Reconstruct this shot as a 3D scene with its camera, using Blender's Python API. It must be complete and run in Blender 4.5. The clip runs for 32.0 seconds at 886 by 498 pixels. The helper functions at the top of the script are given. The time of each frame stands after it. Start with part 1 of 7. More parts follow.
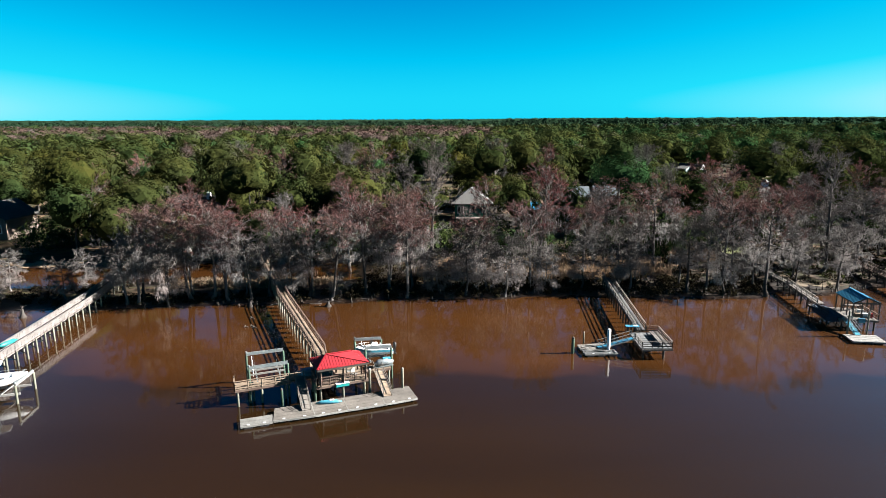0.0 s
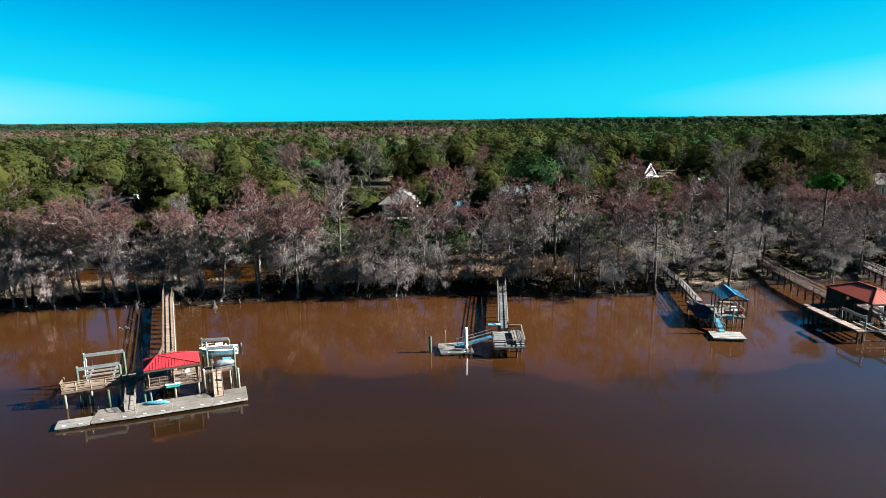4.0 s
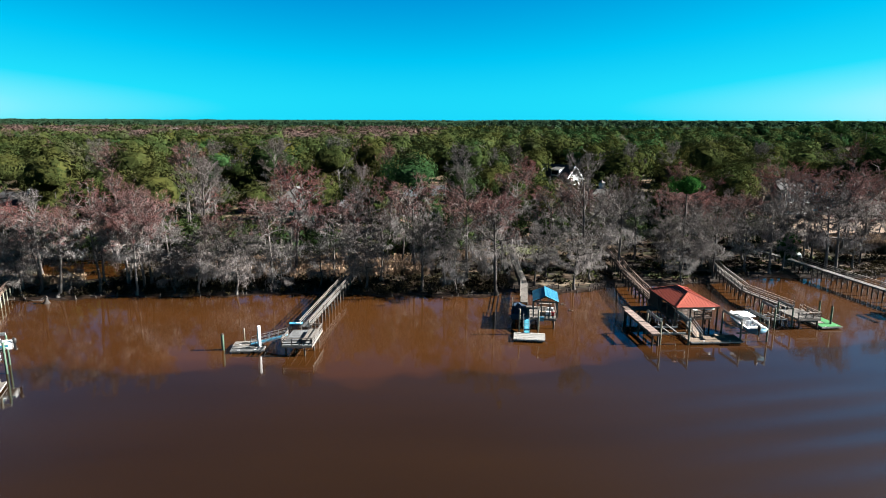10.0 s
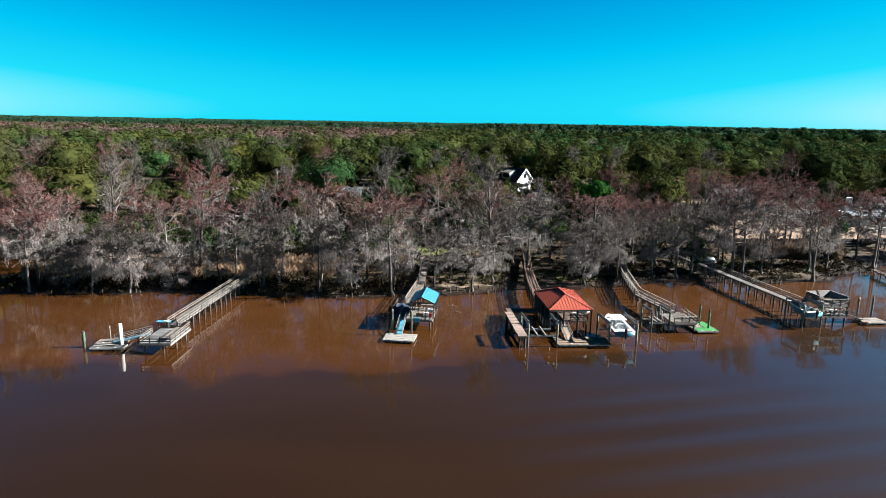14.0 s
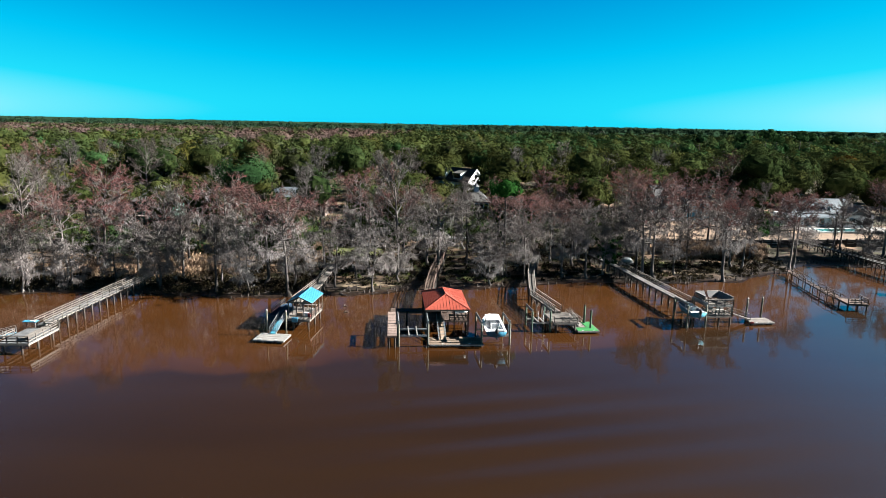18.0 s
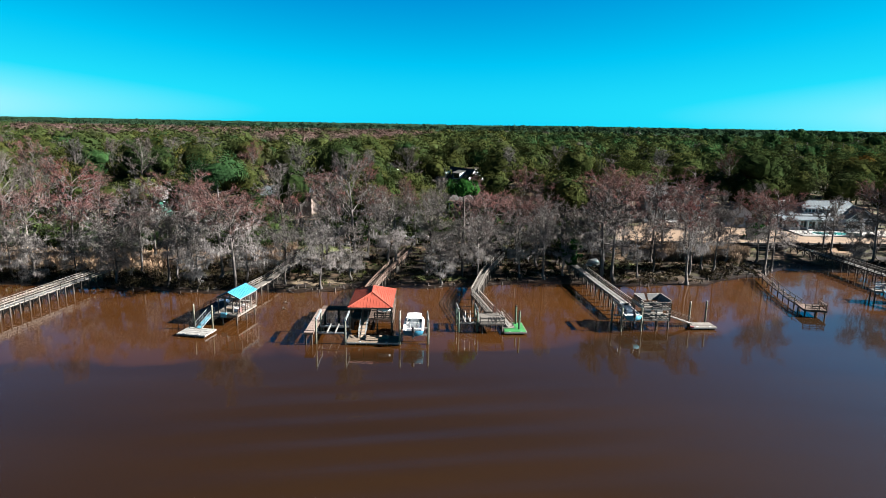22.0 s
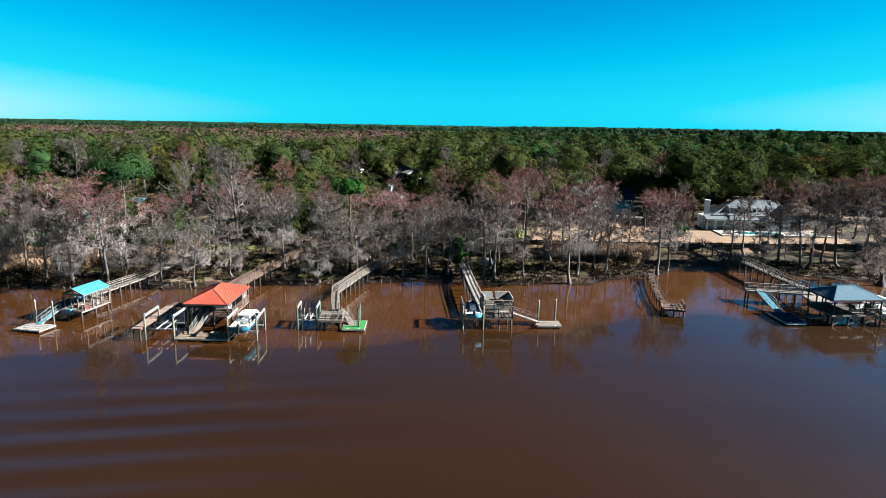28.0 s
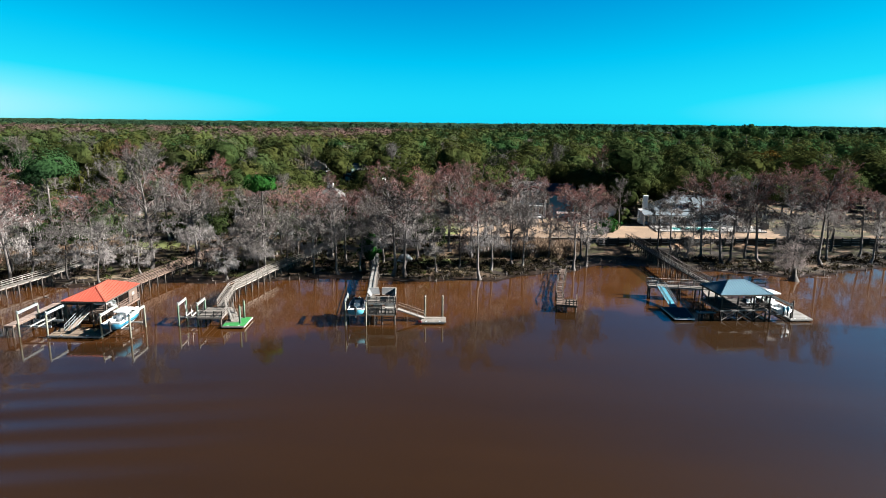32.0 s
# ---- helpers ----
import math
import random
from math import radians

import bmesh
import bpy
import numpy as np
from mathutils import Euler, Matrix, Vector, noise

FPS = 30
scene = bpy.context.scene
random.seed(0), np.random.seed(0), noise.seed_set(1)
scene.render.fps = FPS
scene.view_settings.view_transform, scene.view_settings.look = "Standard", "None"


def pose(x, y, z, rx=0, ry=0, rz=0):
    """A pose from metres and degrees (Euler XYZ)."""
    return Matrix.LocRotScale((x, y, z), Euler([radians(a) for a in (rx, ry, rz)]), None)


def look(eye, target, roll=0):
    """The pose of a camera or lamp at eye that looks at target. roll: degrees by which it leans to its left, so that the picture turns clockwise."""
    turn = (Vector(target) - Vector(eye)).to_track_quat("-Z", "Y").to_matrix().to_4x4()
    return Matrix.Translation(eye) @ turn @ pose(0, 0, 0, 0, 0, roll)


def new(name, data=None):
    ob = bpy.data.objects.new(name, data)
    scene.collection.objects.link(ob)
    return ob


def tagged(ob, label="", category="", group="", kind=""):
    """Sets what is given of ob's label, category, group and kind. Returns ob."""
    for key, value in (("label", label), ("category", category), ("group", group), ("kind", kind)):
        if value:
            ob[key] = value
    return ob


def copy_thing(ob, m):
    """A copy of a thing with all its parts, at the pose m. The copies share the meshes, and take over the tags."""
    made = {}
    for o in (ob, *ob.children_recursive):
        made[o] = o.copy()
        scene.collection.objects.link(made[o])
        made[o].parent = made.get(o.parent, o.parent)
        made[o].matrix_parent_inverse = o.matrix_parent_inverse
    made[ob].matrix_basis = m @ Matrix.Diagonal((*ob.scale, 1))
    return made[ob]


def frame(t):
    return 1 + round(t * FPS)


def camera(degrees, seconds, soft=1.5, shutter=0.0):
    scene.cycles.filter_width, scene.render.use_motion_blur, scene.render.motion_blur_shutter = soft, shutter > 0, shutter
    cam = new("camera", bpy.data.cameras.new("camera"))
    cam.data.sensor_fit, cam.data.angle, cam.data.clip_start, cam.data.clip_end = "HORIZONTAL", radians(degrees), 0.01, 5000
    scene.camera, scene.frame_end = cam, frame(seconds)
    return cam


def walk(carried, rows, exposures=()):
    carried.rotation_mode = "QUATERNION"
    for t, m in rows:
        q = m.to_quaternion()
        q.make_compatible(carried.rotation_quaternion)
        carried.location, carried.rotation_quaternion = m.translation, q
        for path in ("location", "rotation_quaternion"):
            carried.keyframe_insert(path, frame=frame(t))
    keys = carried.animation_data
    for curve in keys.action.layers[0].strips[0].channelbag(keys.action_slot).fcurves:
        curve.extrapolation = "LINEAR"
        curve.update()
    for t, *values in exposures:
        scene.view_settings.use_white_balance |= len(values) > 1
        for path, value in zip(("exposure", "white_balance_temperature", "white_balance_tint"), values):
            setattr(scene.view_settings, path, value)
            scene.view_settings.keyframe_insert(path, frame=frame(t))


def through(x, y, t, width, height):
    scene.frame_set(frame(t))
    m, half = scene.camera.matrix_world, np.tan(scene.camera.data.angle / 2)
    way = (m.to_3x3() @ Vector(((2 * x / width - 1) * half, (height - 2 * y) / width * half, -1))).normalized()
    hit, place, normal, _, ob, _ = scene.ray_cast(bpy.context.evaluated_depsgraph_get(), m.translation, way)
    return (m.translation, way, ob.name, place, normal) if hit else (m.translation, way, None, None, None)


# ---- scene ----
cam = camera(70.6, 32.0, 0.5)
# seconds, x, y, z, heading to the left, tilt upwards, lean to the right
PATH = [
    (0.0, 0.00, 0.00, 31.96, 1.44, -11.93, 0.23),
    (0.5, 2.46, 0.02, 31.93, 1.45, -11.93, 0.26),
    (1.0, 4.91, 0.03, 31.91, 1.42, -11.93, 0.30),
    (1.5, 7.35, 0.04, 31.88, 1.38, -11.93, 0.38),
    (2.0, 9.77, 0.06, 31.86, 1.34, -11.91, 0.44),
    (2.5, 12.18, 0.07, 31.83, 1.31, -11.89, 0.49),
    (3.0, 14.58, 0.09, 31.81, 1.28, -11.85, 0.56),
    (3.5, 16.97, 0.10, 31.79, 1.22, -11.87, 0.60),
    (4.5, 21.70, 0.13, 31.74, 1.17, -11.87, 0.63),
    (5.5, 26.40, 0.16, 31.70, 1.12, -11.87, 0.66),
    (6.0, 28.73, 0.18, 31.68, 1.06, -11.87, 0.60),
    (6.5, 31.05, 0.20, 31.65, 1.03, -11.88, 0.54),
    (7.0, 33.36, 0.22, 31.63, 1.00, -11.87, 0.46),
    (7.5, 35.67, 0.24, 31.61, 0.96, -11.86, 0.38),
    (8.0, 37.96, 0.26, 31.59, 0.92, -11.87, 0.27),
    (8.5, 40.25, 0.29, 31.57, 0.87, -11.87, 0.13),
    (9.0, 42.53, 0.31, 31.55, 0.82, -11.86, 0.02),
    (9.5, 44.80, 0.34, 31.53, 0.77, -11.86, -0.11),
    (10.0, 47.06, 0.37, 31.52, 0.69, -11.83, -0.21),
    (10.5, 49.32, 0.40, 31.50, 0.63, -11.85, -0.33),
    (11.0, 51.57, 0.44, 31.48, 0.56, -11.82, -0.48),
    (11.5, 53.81, 0.47, 31.46, 0.49, -11.78, -0.57),
    (12.0, 56.05, 0.51, 31.44, 0.43, -11.75, -0.68),
    (12.5, 58.28, 0.56, 31.43, 0.40, -11.71, -0.76),
    (13.0, 60.51, 0.60, 31.41, 0.35, -11.69, -0.84),
    (13.5, 62.73, 0.65, 31.39, 0.25, -11.65, -0.93),
    (14.0, 64.95, 0.70, 31.38, 0.18, -11.61, -1.00),
    (14.5, 67.16, 0.76, 31.36, 0.09, -11.58, -1.03),
    (15.5, 71.58, 0.88, 31.33, -0.02, -11.55, -1.10),
    (16.5, 75.99, 1.01, 31.30, -0.12, -11.51, -1.16),
    (17.0, 78.19, 1.09, 31.29, -0.18, -11.48, -1.16),
    (17.5, 80.39, 1.16, 31.28, -0.23, -11.46, -1.16),
    (18.0, 82.58, 1.25, 31.26, -0.29, -11.45, -1.15),
    (18.5, 84.78, 1.33, 31.25, 0.05, -11.47, -1.17),
    (19.0, 86.97, 1.42, 31.24, 0.50, -11.48, -1.16),
    (19.5, 89.17, 1.52, 31.23, 1.12, -11.48, -1.14),
    (20.0, 91.36, 1.62, 31.21, 3.11, -11.52, -1.10),
    (20.5, 93.56, 1.73, 31.20, 3.58, -11.50, -1.08),
    (21.0, 95.75, 1.84, 31.19, 3.54, -11.47, -1.07),
    (21.5, 97.95, 1.95, 31.18, 3.49, -11.46, -1.05),
    (22.0, 100.14, 2.08, 31.17, 3.66, -11.45, -1.04),
    (22.5, 102.34, 2.20, 31.16, 5.21, -11.47, -1.02),
    (23.0, 104.55, 2.34, 31.15, 5.19, -11.44, -0.99),
    (23.5, 106.75, 2.48, 31.14, 5.16, -11.42, -1.00),
    (24.0, 108.96, 2.62, 31.13, 5.11, -11.41, -0.97),
    (24.5, 111.17, 2.77, 31.13, 5.07, -11.40, -0.96),
    (25.0, 113.38, 2.93, 31.12, 5.04, -11.39, -0.94),
    (25.5, 115.60, 3.09, 31.11, 5.00, -11.39, -0.95),
    (26.5, 120.05, 3.44, 31.09, 5.02, -11.37, -0.93),
    (27.5, 124.52, 3.82, 31.08, 5.04, -11.35, -0.92),
    (28.0, 126.76, 4.02, 31.08, 5.04, -11.36, -0.91),
    (28.5, 129.01, 4.22, 31.07, 5.05, -11.37, -0.87),
    (29.0, 131.27, 4.44, 31.06, 5.07, -11.40, -0.84),
    (29.5, 133.53, 4.66, 31.06, 5.08, -11.44, -0.84),
    (30.0, 135.80, 4.89, 31.05, 5.12, -11.45, -0.77),
    (30.5, 138.08, 5.12, 31.05, 5.14, -11.48, -0.76),
    (31.0, 140.36, 5.37, 31.05, 5.16, -11.51, -0.69),
    (31.5, 142.66, 5.62, 31.04, 5.16, -11.55, -0.70),
    (32.0, 144.96, 5.88, 31.04, 5.17, -11.59, -0.64),
]
EXPOSURE = 3.05
walk(cam, [(t, pose(x, y, z, 90 + tilt, 0, turn) @ pose(0, 0, 0, 0, 0, -lean)) for t, x, y, z, turn, tilt, lean in PATH], [(0.0, EXPOSURE), (32.0, EXPOSURE)])

# ---- light: a low winter sun from downstream, clear sky ----
SUN_EL, SUN_AZ = 28.5, 2.0          # degrees above the horizon; degrees from +x towards +y
world = bpy.data.worlds.new("world")
scene.world = world
world.use_nodes = True
wn, wl = world.node_tree.nodes, world.node_tree.links
wn.clear()
sky = wn.new("ShaderNodeTexSky")
sky.sky_type, sky.sun_disc = "NISHITA", False
sky.sun_elevation, sky.sun_rotation = radians(SUN_EL), radians(90 - SUN_AZ)
sky.altitude, sky.air_density, sky.dust_density, sky.ozone_density = 0, 1.0, 0.0, 3.0
# clear winter air: the sky's own brightness, from its green, sets the blue from deep zenith to pale horizon
split = wn.new("ShaderNodeSeparateColor")
level = wn.new("ShaderNodeMath")
level.operation, level.inputs[1].default_value = "MULTIPLY", 0.118
blue = wn.new("ShaderNodeValToRGB")
stops = ((0.0, (0.0, 0.006, 0.03)), (0.2, (0.0, 0.03, 0.12)), (0.31, (0.0, 0.15, 0.42)), (0.38, (0.0, 0.26, 0.65)), (0.60, (0.0, 0.54, 0.89)), (0.80, (0.015, 0.71, 0.945)), (0.90, (0.16, 0.82, 0.965)), (1.0, (0.44, 0.90, 0.98)))
while len(blue.color_ramp.elements) < len(stops):
    blue.color_ramp.elements.new(0.5)
for e, (p_, c_) in zip(blue.color_ramp.elements, stops):
    e.position, e.color = p_, (*c_, 1)
bg = wn.new("ShaderNodeBackground")
bg.inputs["Strength"].default_value = 0.1255
wo = wn.new("ShaderNodeOutputWorld")
wl.new(sky.outputs[0], split.inputs[0])
wl.new(split.outputs[1], level.inputs[0])
wl.new(level.outputs[0], blue.inputs[0])
wl.new(blue.outputs[0], bg.inputs["Color"])
wl.new(bg.outputs[0], wo.inputs["Surface"])
sun_data = bpy.data.lights.new("sun", "SUN")
sun_data.energy, sun_data.angle, sun_data.color = 5.0, radians(0.53), (1.0, 0.965, 0.91)
sun = new("sun", sun_data)
ca, sa = math.cos(radians(SUN_EL)), math.sin(radians(SUN_EL))
sun.matrix_world = look((400 * ca, 400 * ca * math.sin(radians(SUN_AZ)), 400 * sa), (0, 0, 0))


# ---- materials ----
def nodes_of(name):
    m = bpy.data.materials.new(name)
    m.use_nodes = True
    n, l = m.node_tree.nodes, m.node_tree.links
    return m, n, l, n["Principled BSDF"]


def noise_at(n, l, scale, detail=3.0, stretch=None, space="Position"):
    """A noise texture in the world's metres; stretch: factors on x, y, z."""
    geo = n.new("ShaderNodeNewGeometry")
    tex = n.new("ShaderNodeTexNoise")
    tex.inputs["Scale"].default_value, tex.inputs["Detail"].default_value = scale, detail
    if stretch:
        mp = n.new("ShaderNodeMapping")
        mp.inputs["Scale"].default_value = stretch
        l.new(geo.outputs["Position"], mp.inputs["Vector"])
        l.new(mp.outputs[0], tex.inputs["Vector"])
    else:
        l.new(geo.outputs["Position"], tex.inputs["Vector"])
    return tex


def ramp(n, l, src, stops):
    r = n.new("ShaderNodeValToRGB")
    els = r.color_ramp.elements
    while len(els) < len(stops):
        els.new(0.5)
    for e, (p, c) in zip(els, stops):
        e.position, e.color = p, (*c, 1)
    l.new(src, r.inputs[0])
    return r.outputs[0]


def mix(n, l, fac, a, b, mode="MIX"):
    m = n.new("ShaderNodeMix")
    m.data_type, m.blend_type = "RGBA", mode
    for i, v in ((0, fac), (6, a), (7, b)):
        if isinstance(v, (int, float)):
            m.inputs[i].default_value = v
        elif isinstance(v, tuple):
            m.inputs[i].default_value = (*v, 1)
        else:
            l.new(v, m.inputs[i])
    return m.outputs[2]


def surf(name, a, b, rough=0.8, coarse=0.6, fine=9.0, bump=0.15, metal=0.0, spread=0.25, stretch=None, spec=0.3, base=0.35):
    """A worn surface between the colours a and b: broad stains, fine grain, a value that differs from object to object."""
    m, n, l, p = nodes_of(name)
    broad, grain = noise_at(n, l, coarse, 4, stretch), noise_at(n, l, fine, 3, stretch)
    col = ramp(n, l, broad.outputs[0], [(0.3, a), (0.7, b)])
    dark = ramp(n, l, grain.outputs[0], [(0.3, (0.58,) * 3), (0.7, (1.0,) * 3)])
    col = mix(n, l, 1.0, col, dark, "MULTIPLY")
    info = n.new("ShaderNodeObjectInfo")
    lo, hi = base * (1 - spread), base * (1 + spread)
    each = ramp(n, l, info.outputs["Random"], [(0.0, (lo,) * 3), (1.0, (hi,) * 3)])
    col = mix(n, l, 1.0, col, each, "MULTIPLY")
    l.new(col, p.inputs["Base Color"])
    p.inputs["Roughness"].default_value, p.inputs["Metallic"].default_value = rough, metal
    p.inputs["Specular IOR Level"].default_value = spec
    if bump:
        bp = n.new("ShaderNodeBump")
        bp.inputs["Strength"].default_value, bp.inputs["Distance"].default_value = bump, 0.03
        l.new(grain.outputs[0], bp.inputs["Height"])
        l.new(bp.outputs[0], p.inputs["Normal"])
    return m


def leafy(name, stops, coarse=0.09, through=0.16, rough=0.75, isle=0.35):
    """Leaves, twigs or moss: hue from tree to tree, value from leaf to leaf, some light let through."""
    m, n, l, p = nodes_of(name)
    broad = noise_at(n, l, coarse, 2)
    col = ramp(n, l, broad.outputs[0], stops)
    geo = n.new("ShaderNodeNewGeometry")
    each = ramp(n, l, geo.outputs["Random Per Island"], [(0.0, (1 - isle,) * 3), (1.0, (1 + isle,) * 3)])
    col = mix(n, l, 1.0, col, each, "MULTIPLY")
    info = n.new("ShaderNodeObjectInfo")
    one = ramp(n, l, info.outputs["Random"], [(0.0, (0.32, 0.32, 0.34)), (0.3, (0.46, 0.44, 0.43)), (0.6, (0.49, 0.50, 0.51)), (0.8, (0.55, 0.49, 0.48)), (1.0, (0.69, 0.69, 0.69))])
    col = mix(n, l, 1.0, col, one, "MULTIPLY")
    l.new(col, p.inputs["Base Color"])
    p.inputs["Roughness"].default_value, p.inputs["Specular IOR Level"].default_value = rough, 0.0
    if through:
        tr, ms = n.new("ShaderNodeBsdfTranslucent"), n.new("ShaderNodeMixShader")
        ms.inputs[0].default_value = through
        l.new(col, tr.inputs["Color"])
        l.new(p.outputs[0], ms.inputs[1])
        l.new(tr.outputs[0], ms.inputs[2])
        l.new(ms.outputs[0], n["Material Output"].inputs["Surface"])
    return m


def water_material():
    m, n, l, p = nodes_of("river_water")
    geo, sep = n.new("ShaderNodeNewGeometry"), n.new("ShaderNodeSeparateXYZ")
    l.new(geo.outputs["Position"], sep.inputs[0])
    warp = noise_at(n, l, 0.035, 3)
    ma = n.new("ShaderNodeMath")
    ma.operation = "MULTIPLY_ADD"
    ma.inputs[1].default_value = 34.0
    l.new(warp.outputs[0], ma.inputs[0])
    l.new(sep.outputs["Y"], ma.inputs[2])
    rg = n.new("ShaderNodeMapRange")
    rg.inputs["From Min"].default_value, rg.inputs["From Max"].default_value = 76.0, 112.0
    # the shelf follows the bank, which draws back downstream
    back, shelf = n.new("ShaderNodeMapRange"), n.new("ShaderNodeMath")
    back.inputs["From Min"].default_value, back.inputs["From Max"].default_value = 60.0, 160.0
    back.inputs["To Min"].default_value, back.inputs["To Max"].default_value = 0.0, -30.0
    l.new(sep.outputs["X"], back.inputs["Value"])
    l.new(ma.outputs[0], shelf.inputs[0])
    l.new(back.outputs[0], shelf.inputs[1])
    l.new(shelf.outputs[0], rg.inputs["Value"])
    # silt: deep channel to the mud shelf, reddened to paint the trees' reflections
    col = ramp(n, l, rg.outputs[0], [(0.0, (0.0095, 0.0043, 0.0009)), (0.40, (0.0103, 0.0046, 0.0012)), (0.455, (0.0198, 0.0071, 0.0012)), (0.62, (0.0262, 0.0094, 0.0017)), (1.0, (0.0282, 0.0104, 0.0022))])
    streak = noise_at(n, l, 0.05, 4, (0.35, 1.6, 1.0))
    col = mix(n, l, 1.0, col, ramp(n, l, streak.outputs[0], [(0.3, (0.82,) * 3), (0.7, (1.14,) * 3)]), "MULTIPLY")
    # base colour brighter and bluer downstream, painting in the open sky's reflection
    down = n.new("ShaderNodeMapRange")
    down.inputs["From Min"].default_value, down.inputs["From Max"].default_value = -40.0, 170.0
    l.new(sep.outputs["X"], down.inputs["Value"])
    col = mix(n, l, down.outputs[0], mix(n, l, 1.0, col, (0.86, 0.86, 0.86), "MULTIPLY"), mix(n, l, 1.0, col, (1.06, 1.08, 1.1), "MULTIPLY"))
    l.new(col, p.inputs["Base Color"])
    # the still face mirrors; cat's-paws spread the low sun's glint
    p.inputs["Roughness"].default_value, p.inputs["IOR"].default_value = 0.42, 1.33
    p.inputs["Specular IOR Level"].default_value = 0.12
    p.inputs["Coat Weight"].default_value, p.inputs["Coat Roughness"].default_value, p.inputs["Coat IOR"].default_value = 1.0, 0.05, 1.48
    big, small = noise_at(n, l, 0.11, 2, (0.5, 1.7, 1.0)), noise_at(n, l, 1.5, 3, (0.55, 1.6, 1.0))
    b1, b2 = n.new("ShaderNodeBump"), n.new("ShaderNodeBump")
    b1.inputs["Strength"].default_value, b1.inputs["Distance"].default_value = 0.12, 0.25
    b2.inputs["Strength"].default_value, b2.inputs["Distance"].default_value = 0.15, 0.03
    l.new(big.outputs[0], b1.inputs["Height"])
    l.new(small.outputs[0], b2.inputs["Height"])
    l.new(b1.outputs[0], b2.inputs["Normal"])
    # a passing boat's wake, dying out upstream
    wave = n.new("ShaderNodeTexWave")
    wave.bands_direction = "Y"
    wave.inputs["Scale"].default_value, wave.inputs["Distortion"].default_value = 0.06, 1.9
    wave.inputs["Detail"].default_value, wave.inputs["Detail Scale"].default_value = 1.0, 0.35
    mp = n.new("ShaderNodeMapping")
    mp.inputs["Rotation"].default_value = (0, 0, radians(-14))
    l.new(geo.outputs["Position"], mp.inputs["Vector"])
    l.new(mp.outputs[0], wave.inputs["Vector"])
    fade = n.new("ShaderNodeMapRange")
    fade.inputs["From Min"].default_value, fade.inputs["From Max"].default_value = 126.0, 96.0
    l.new(sep.outputs["X"], fade.inputs["Value"])
    fade2 = n.new("ShaderNodeMapRange")
    fade2.inputs["From Min"].default_value, fade2.inputs["From Max"].default_value = 66.0, 88.0
    l.new(sep.outputs["X"], fade2.inputs["Value"])
    span = n.new("ShaderNodeMath")
    span.operation = "MULTIPLY"
    l.new(fade.outputs[0], span.inputs[0])
    l.new(fade2.outputs[0], span.inputs[1])
    near = n.new("ShaderNodeMapRange")
    near.inputs["From Min"].default_value, near.inputs["From Max"].default_value = 78.0, 58.0
    l.new(sep.outputs["Y"], near.inputs["Value"])
    both = n.new("ShaderNodeMath")
    both.operation = "MULTIPLY"
    l.new(span.outputs[0], both.inputs[0])
    l.new(near.outputs[0], both.inputs[1])
    both2 = n.new("ShaderNodeMath")
    both2.operation, both2.inputs[1].default_value = "MULTIPLY", 0.29
    l.new(both.outputs[0], both2.inputs[0])
    b3 = n.new("ShaderNodeBump")
    b3.inputs["Distance"].default_value = 0.35
    l.new(both2.outputs[0], b3.inputs["Strength"])
    l.new(wave.outputs["Fac"], b3.inputs["Height"])
    l.new(b2.outputs[0], b3.inputs["Normal"])
    l.new(b3.outputs[0], p.inputs["Normal"])
    l.new(b3.outputs[0], p.inputs["Coat Normal"])
    return m


def ground_material():
    m, n, l, p = nodes_of("bank_ground")
    geo, sep = n.new("ShaderNodeNewGeometry"), n.new("ShaderNodeSeparateXYZ")
    l.new(geo.outputs["Position"], sep.inputs[0])
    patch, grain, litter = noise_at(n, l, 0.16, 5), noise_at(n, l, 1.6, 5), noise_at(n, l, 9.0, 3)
    # mud and floor: dark stops deepened for tree shade, tan ones for sunlit dirt
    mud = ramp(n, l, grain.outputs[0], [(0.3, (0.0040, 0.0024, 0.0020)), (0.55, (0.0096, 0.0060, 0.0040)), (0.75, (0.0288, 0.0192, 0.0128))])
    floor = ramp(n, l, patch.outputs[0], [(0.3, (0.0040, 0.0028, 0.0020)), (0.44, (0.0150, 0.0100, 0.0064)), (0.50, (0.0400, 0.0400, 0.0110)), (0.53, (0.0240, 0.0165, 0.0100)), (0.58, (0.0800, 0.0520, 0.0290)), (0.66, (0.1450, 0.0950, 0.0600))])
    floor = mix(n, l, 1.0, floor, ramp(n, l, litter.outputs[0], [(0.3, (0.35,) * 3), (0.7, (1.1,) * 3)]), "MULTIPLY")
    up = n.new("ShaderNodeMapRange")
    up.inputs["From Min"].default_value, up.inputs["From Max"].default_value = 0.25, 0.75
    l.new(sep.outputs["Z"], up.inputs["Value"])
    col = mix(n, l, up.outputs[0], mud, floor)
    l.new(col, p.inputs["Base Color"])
    wet = n.new("ShaderNodeMapRange")
    wet.inputs["From Min"].default_value, wet.inputs["From Max"].default_value = 0.05, 0.5
    wet.inputs["To Min"].default_value, wet.inputs["To Max"].default_value = 0.25, 0.95
    l.new(sep.outputs["Z"], wet.inputs["Value"])
    l.new(wet.outputs[0], p.inputs["Roughness"])
    p.inputs["Specular IOR Level"].default_value = 0.15
    bp = n.new("ShaderNodeBump")
    bp.inputs["Strength"].default_value, bp.inputs["Distance"].default_value = 0.6, 0.15
    l.new(grain.outputs[0], bp.inputs["Height"])
    l.new(bp.outputs[0], p.inputs["Normal"])
    return m


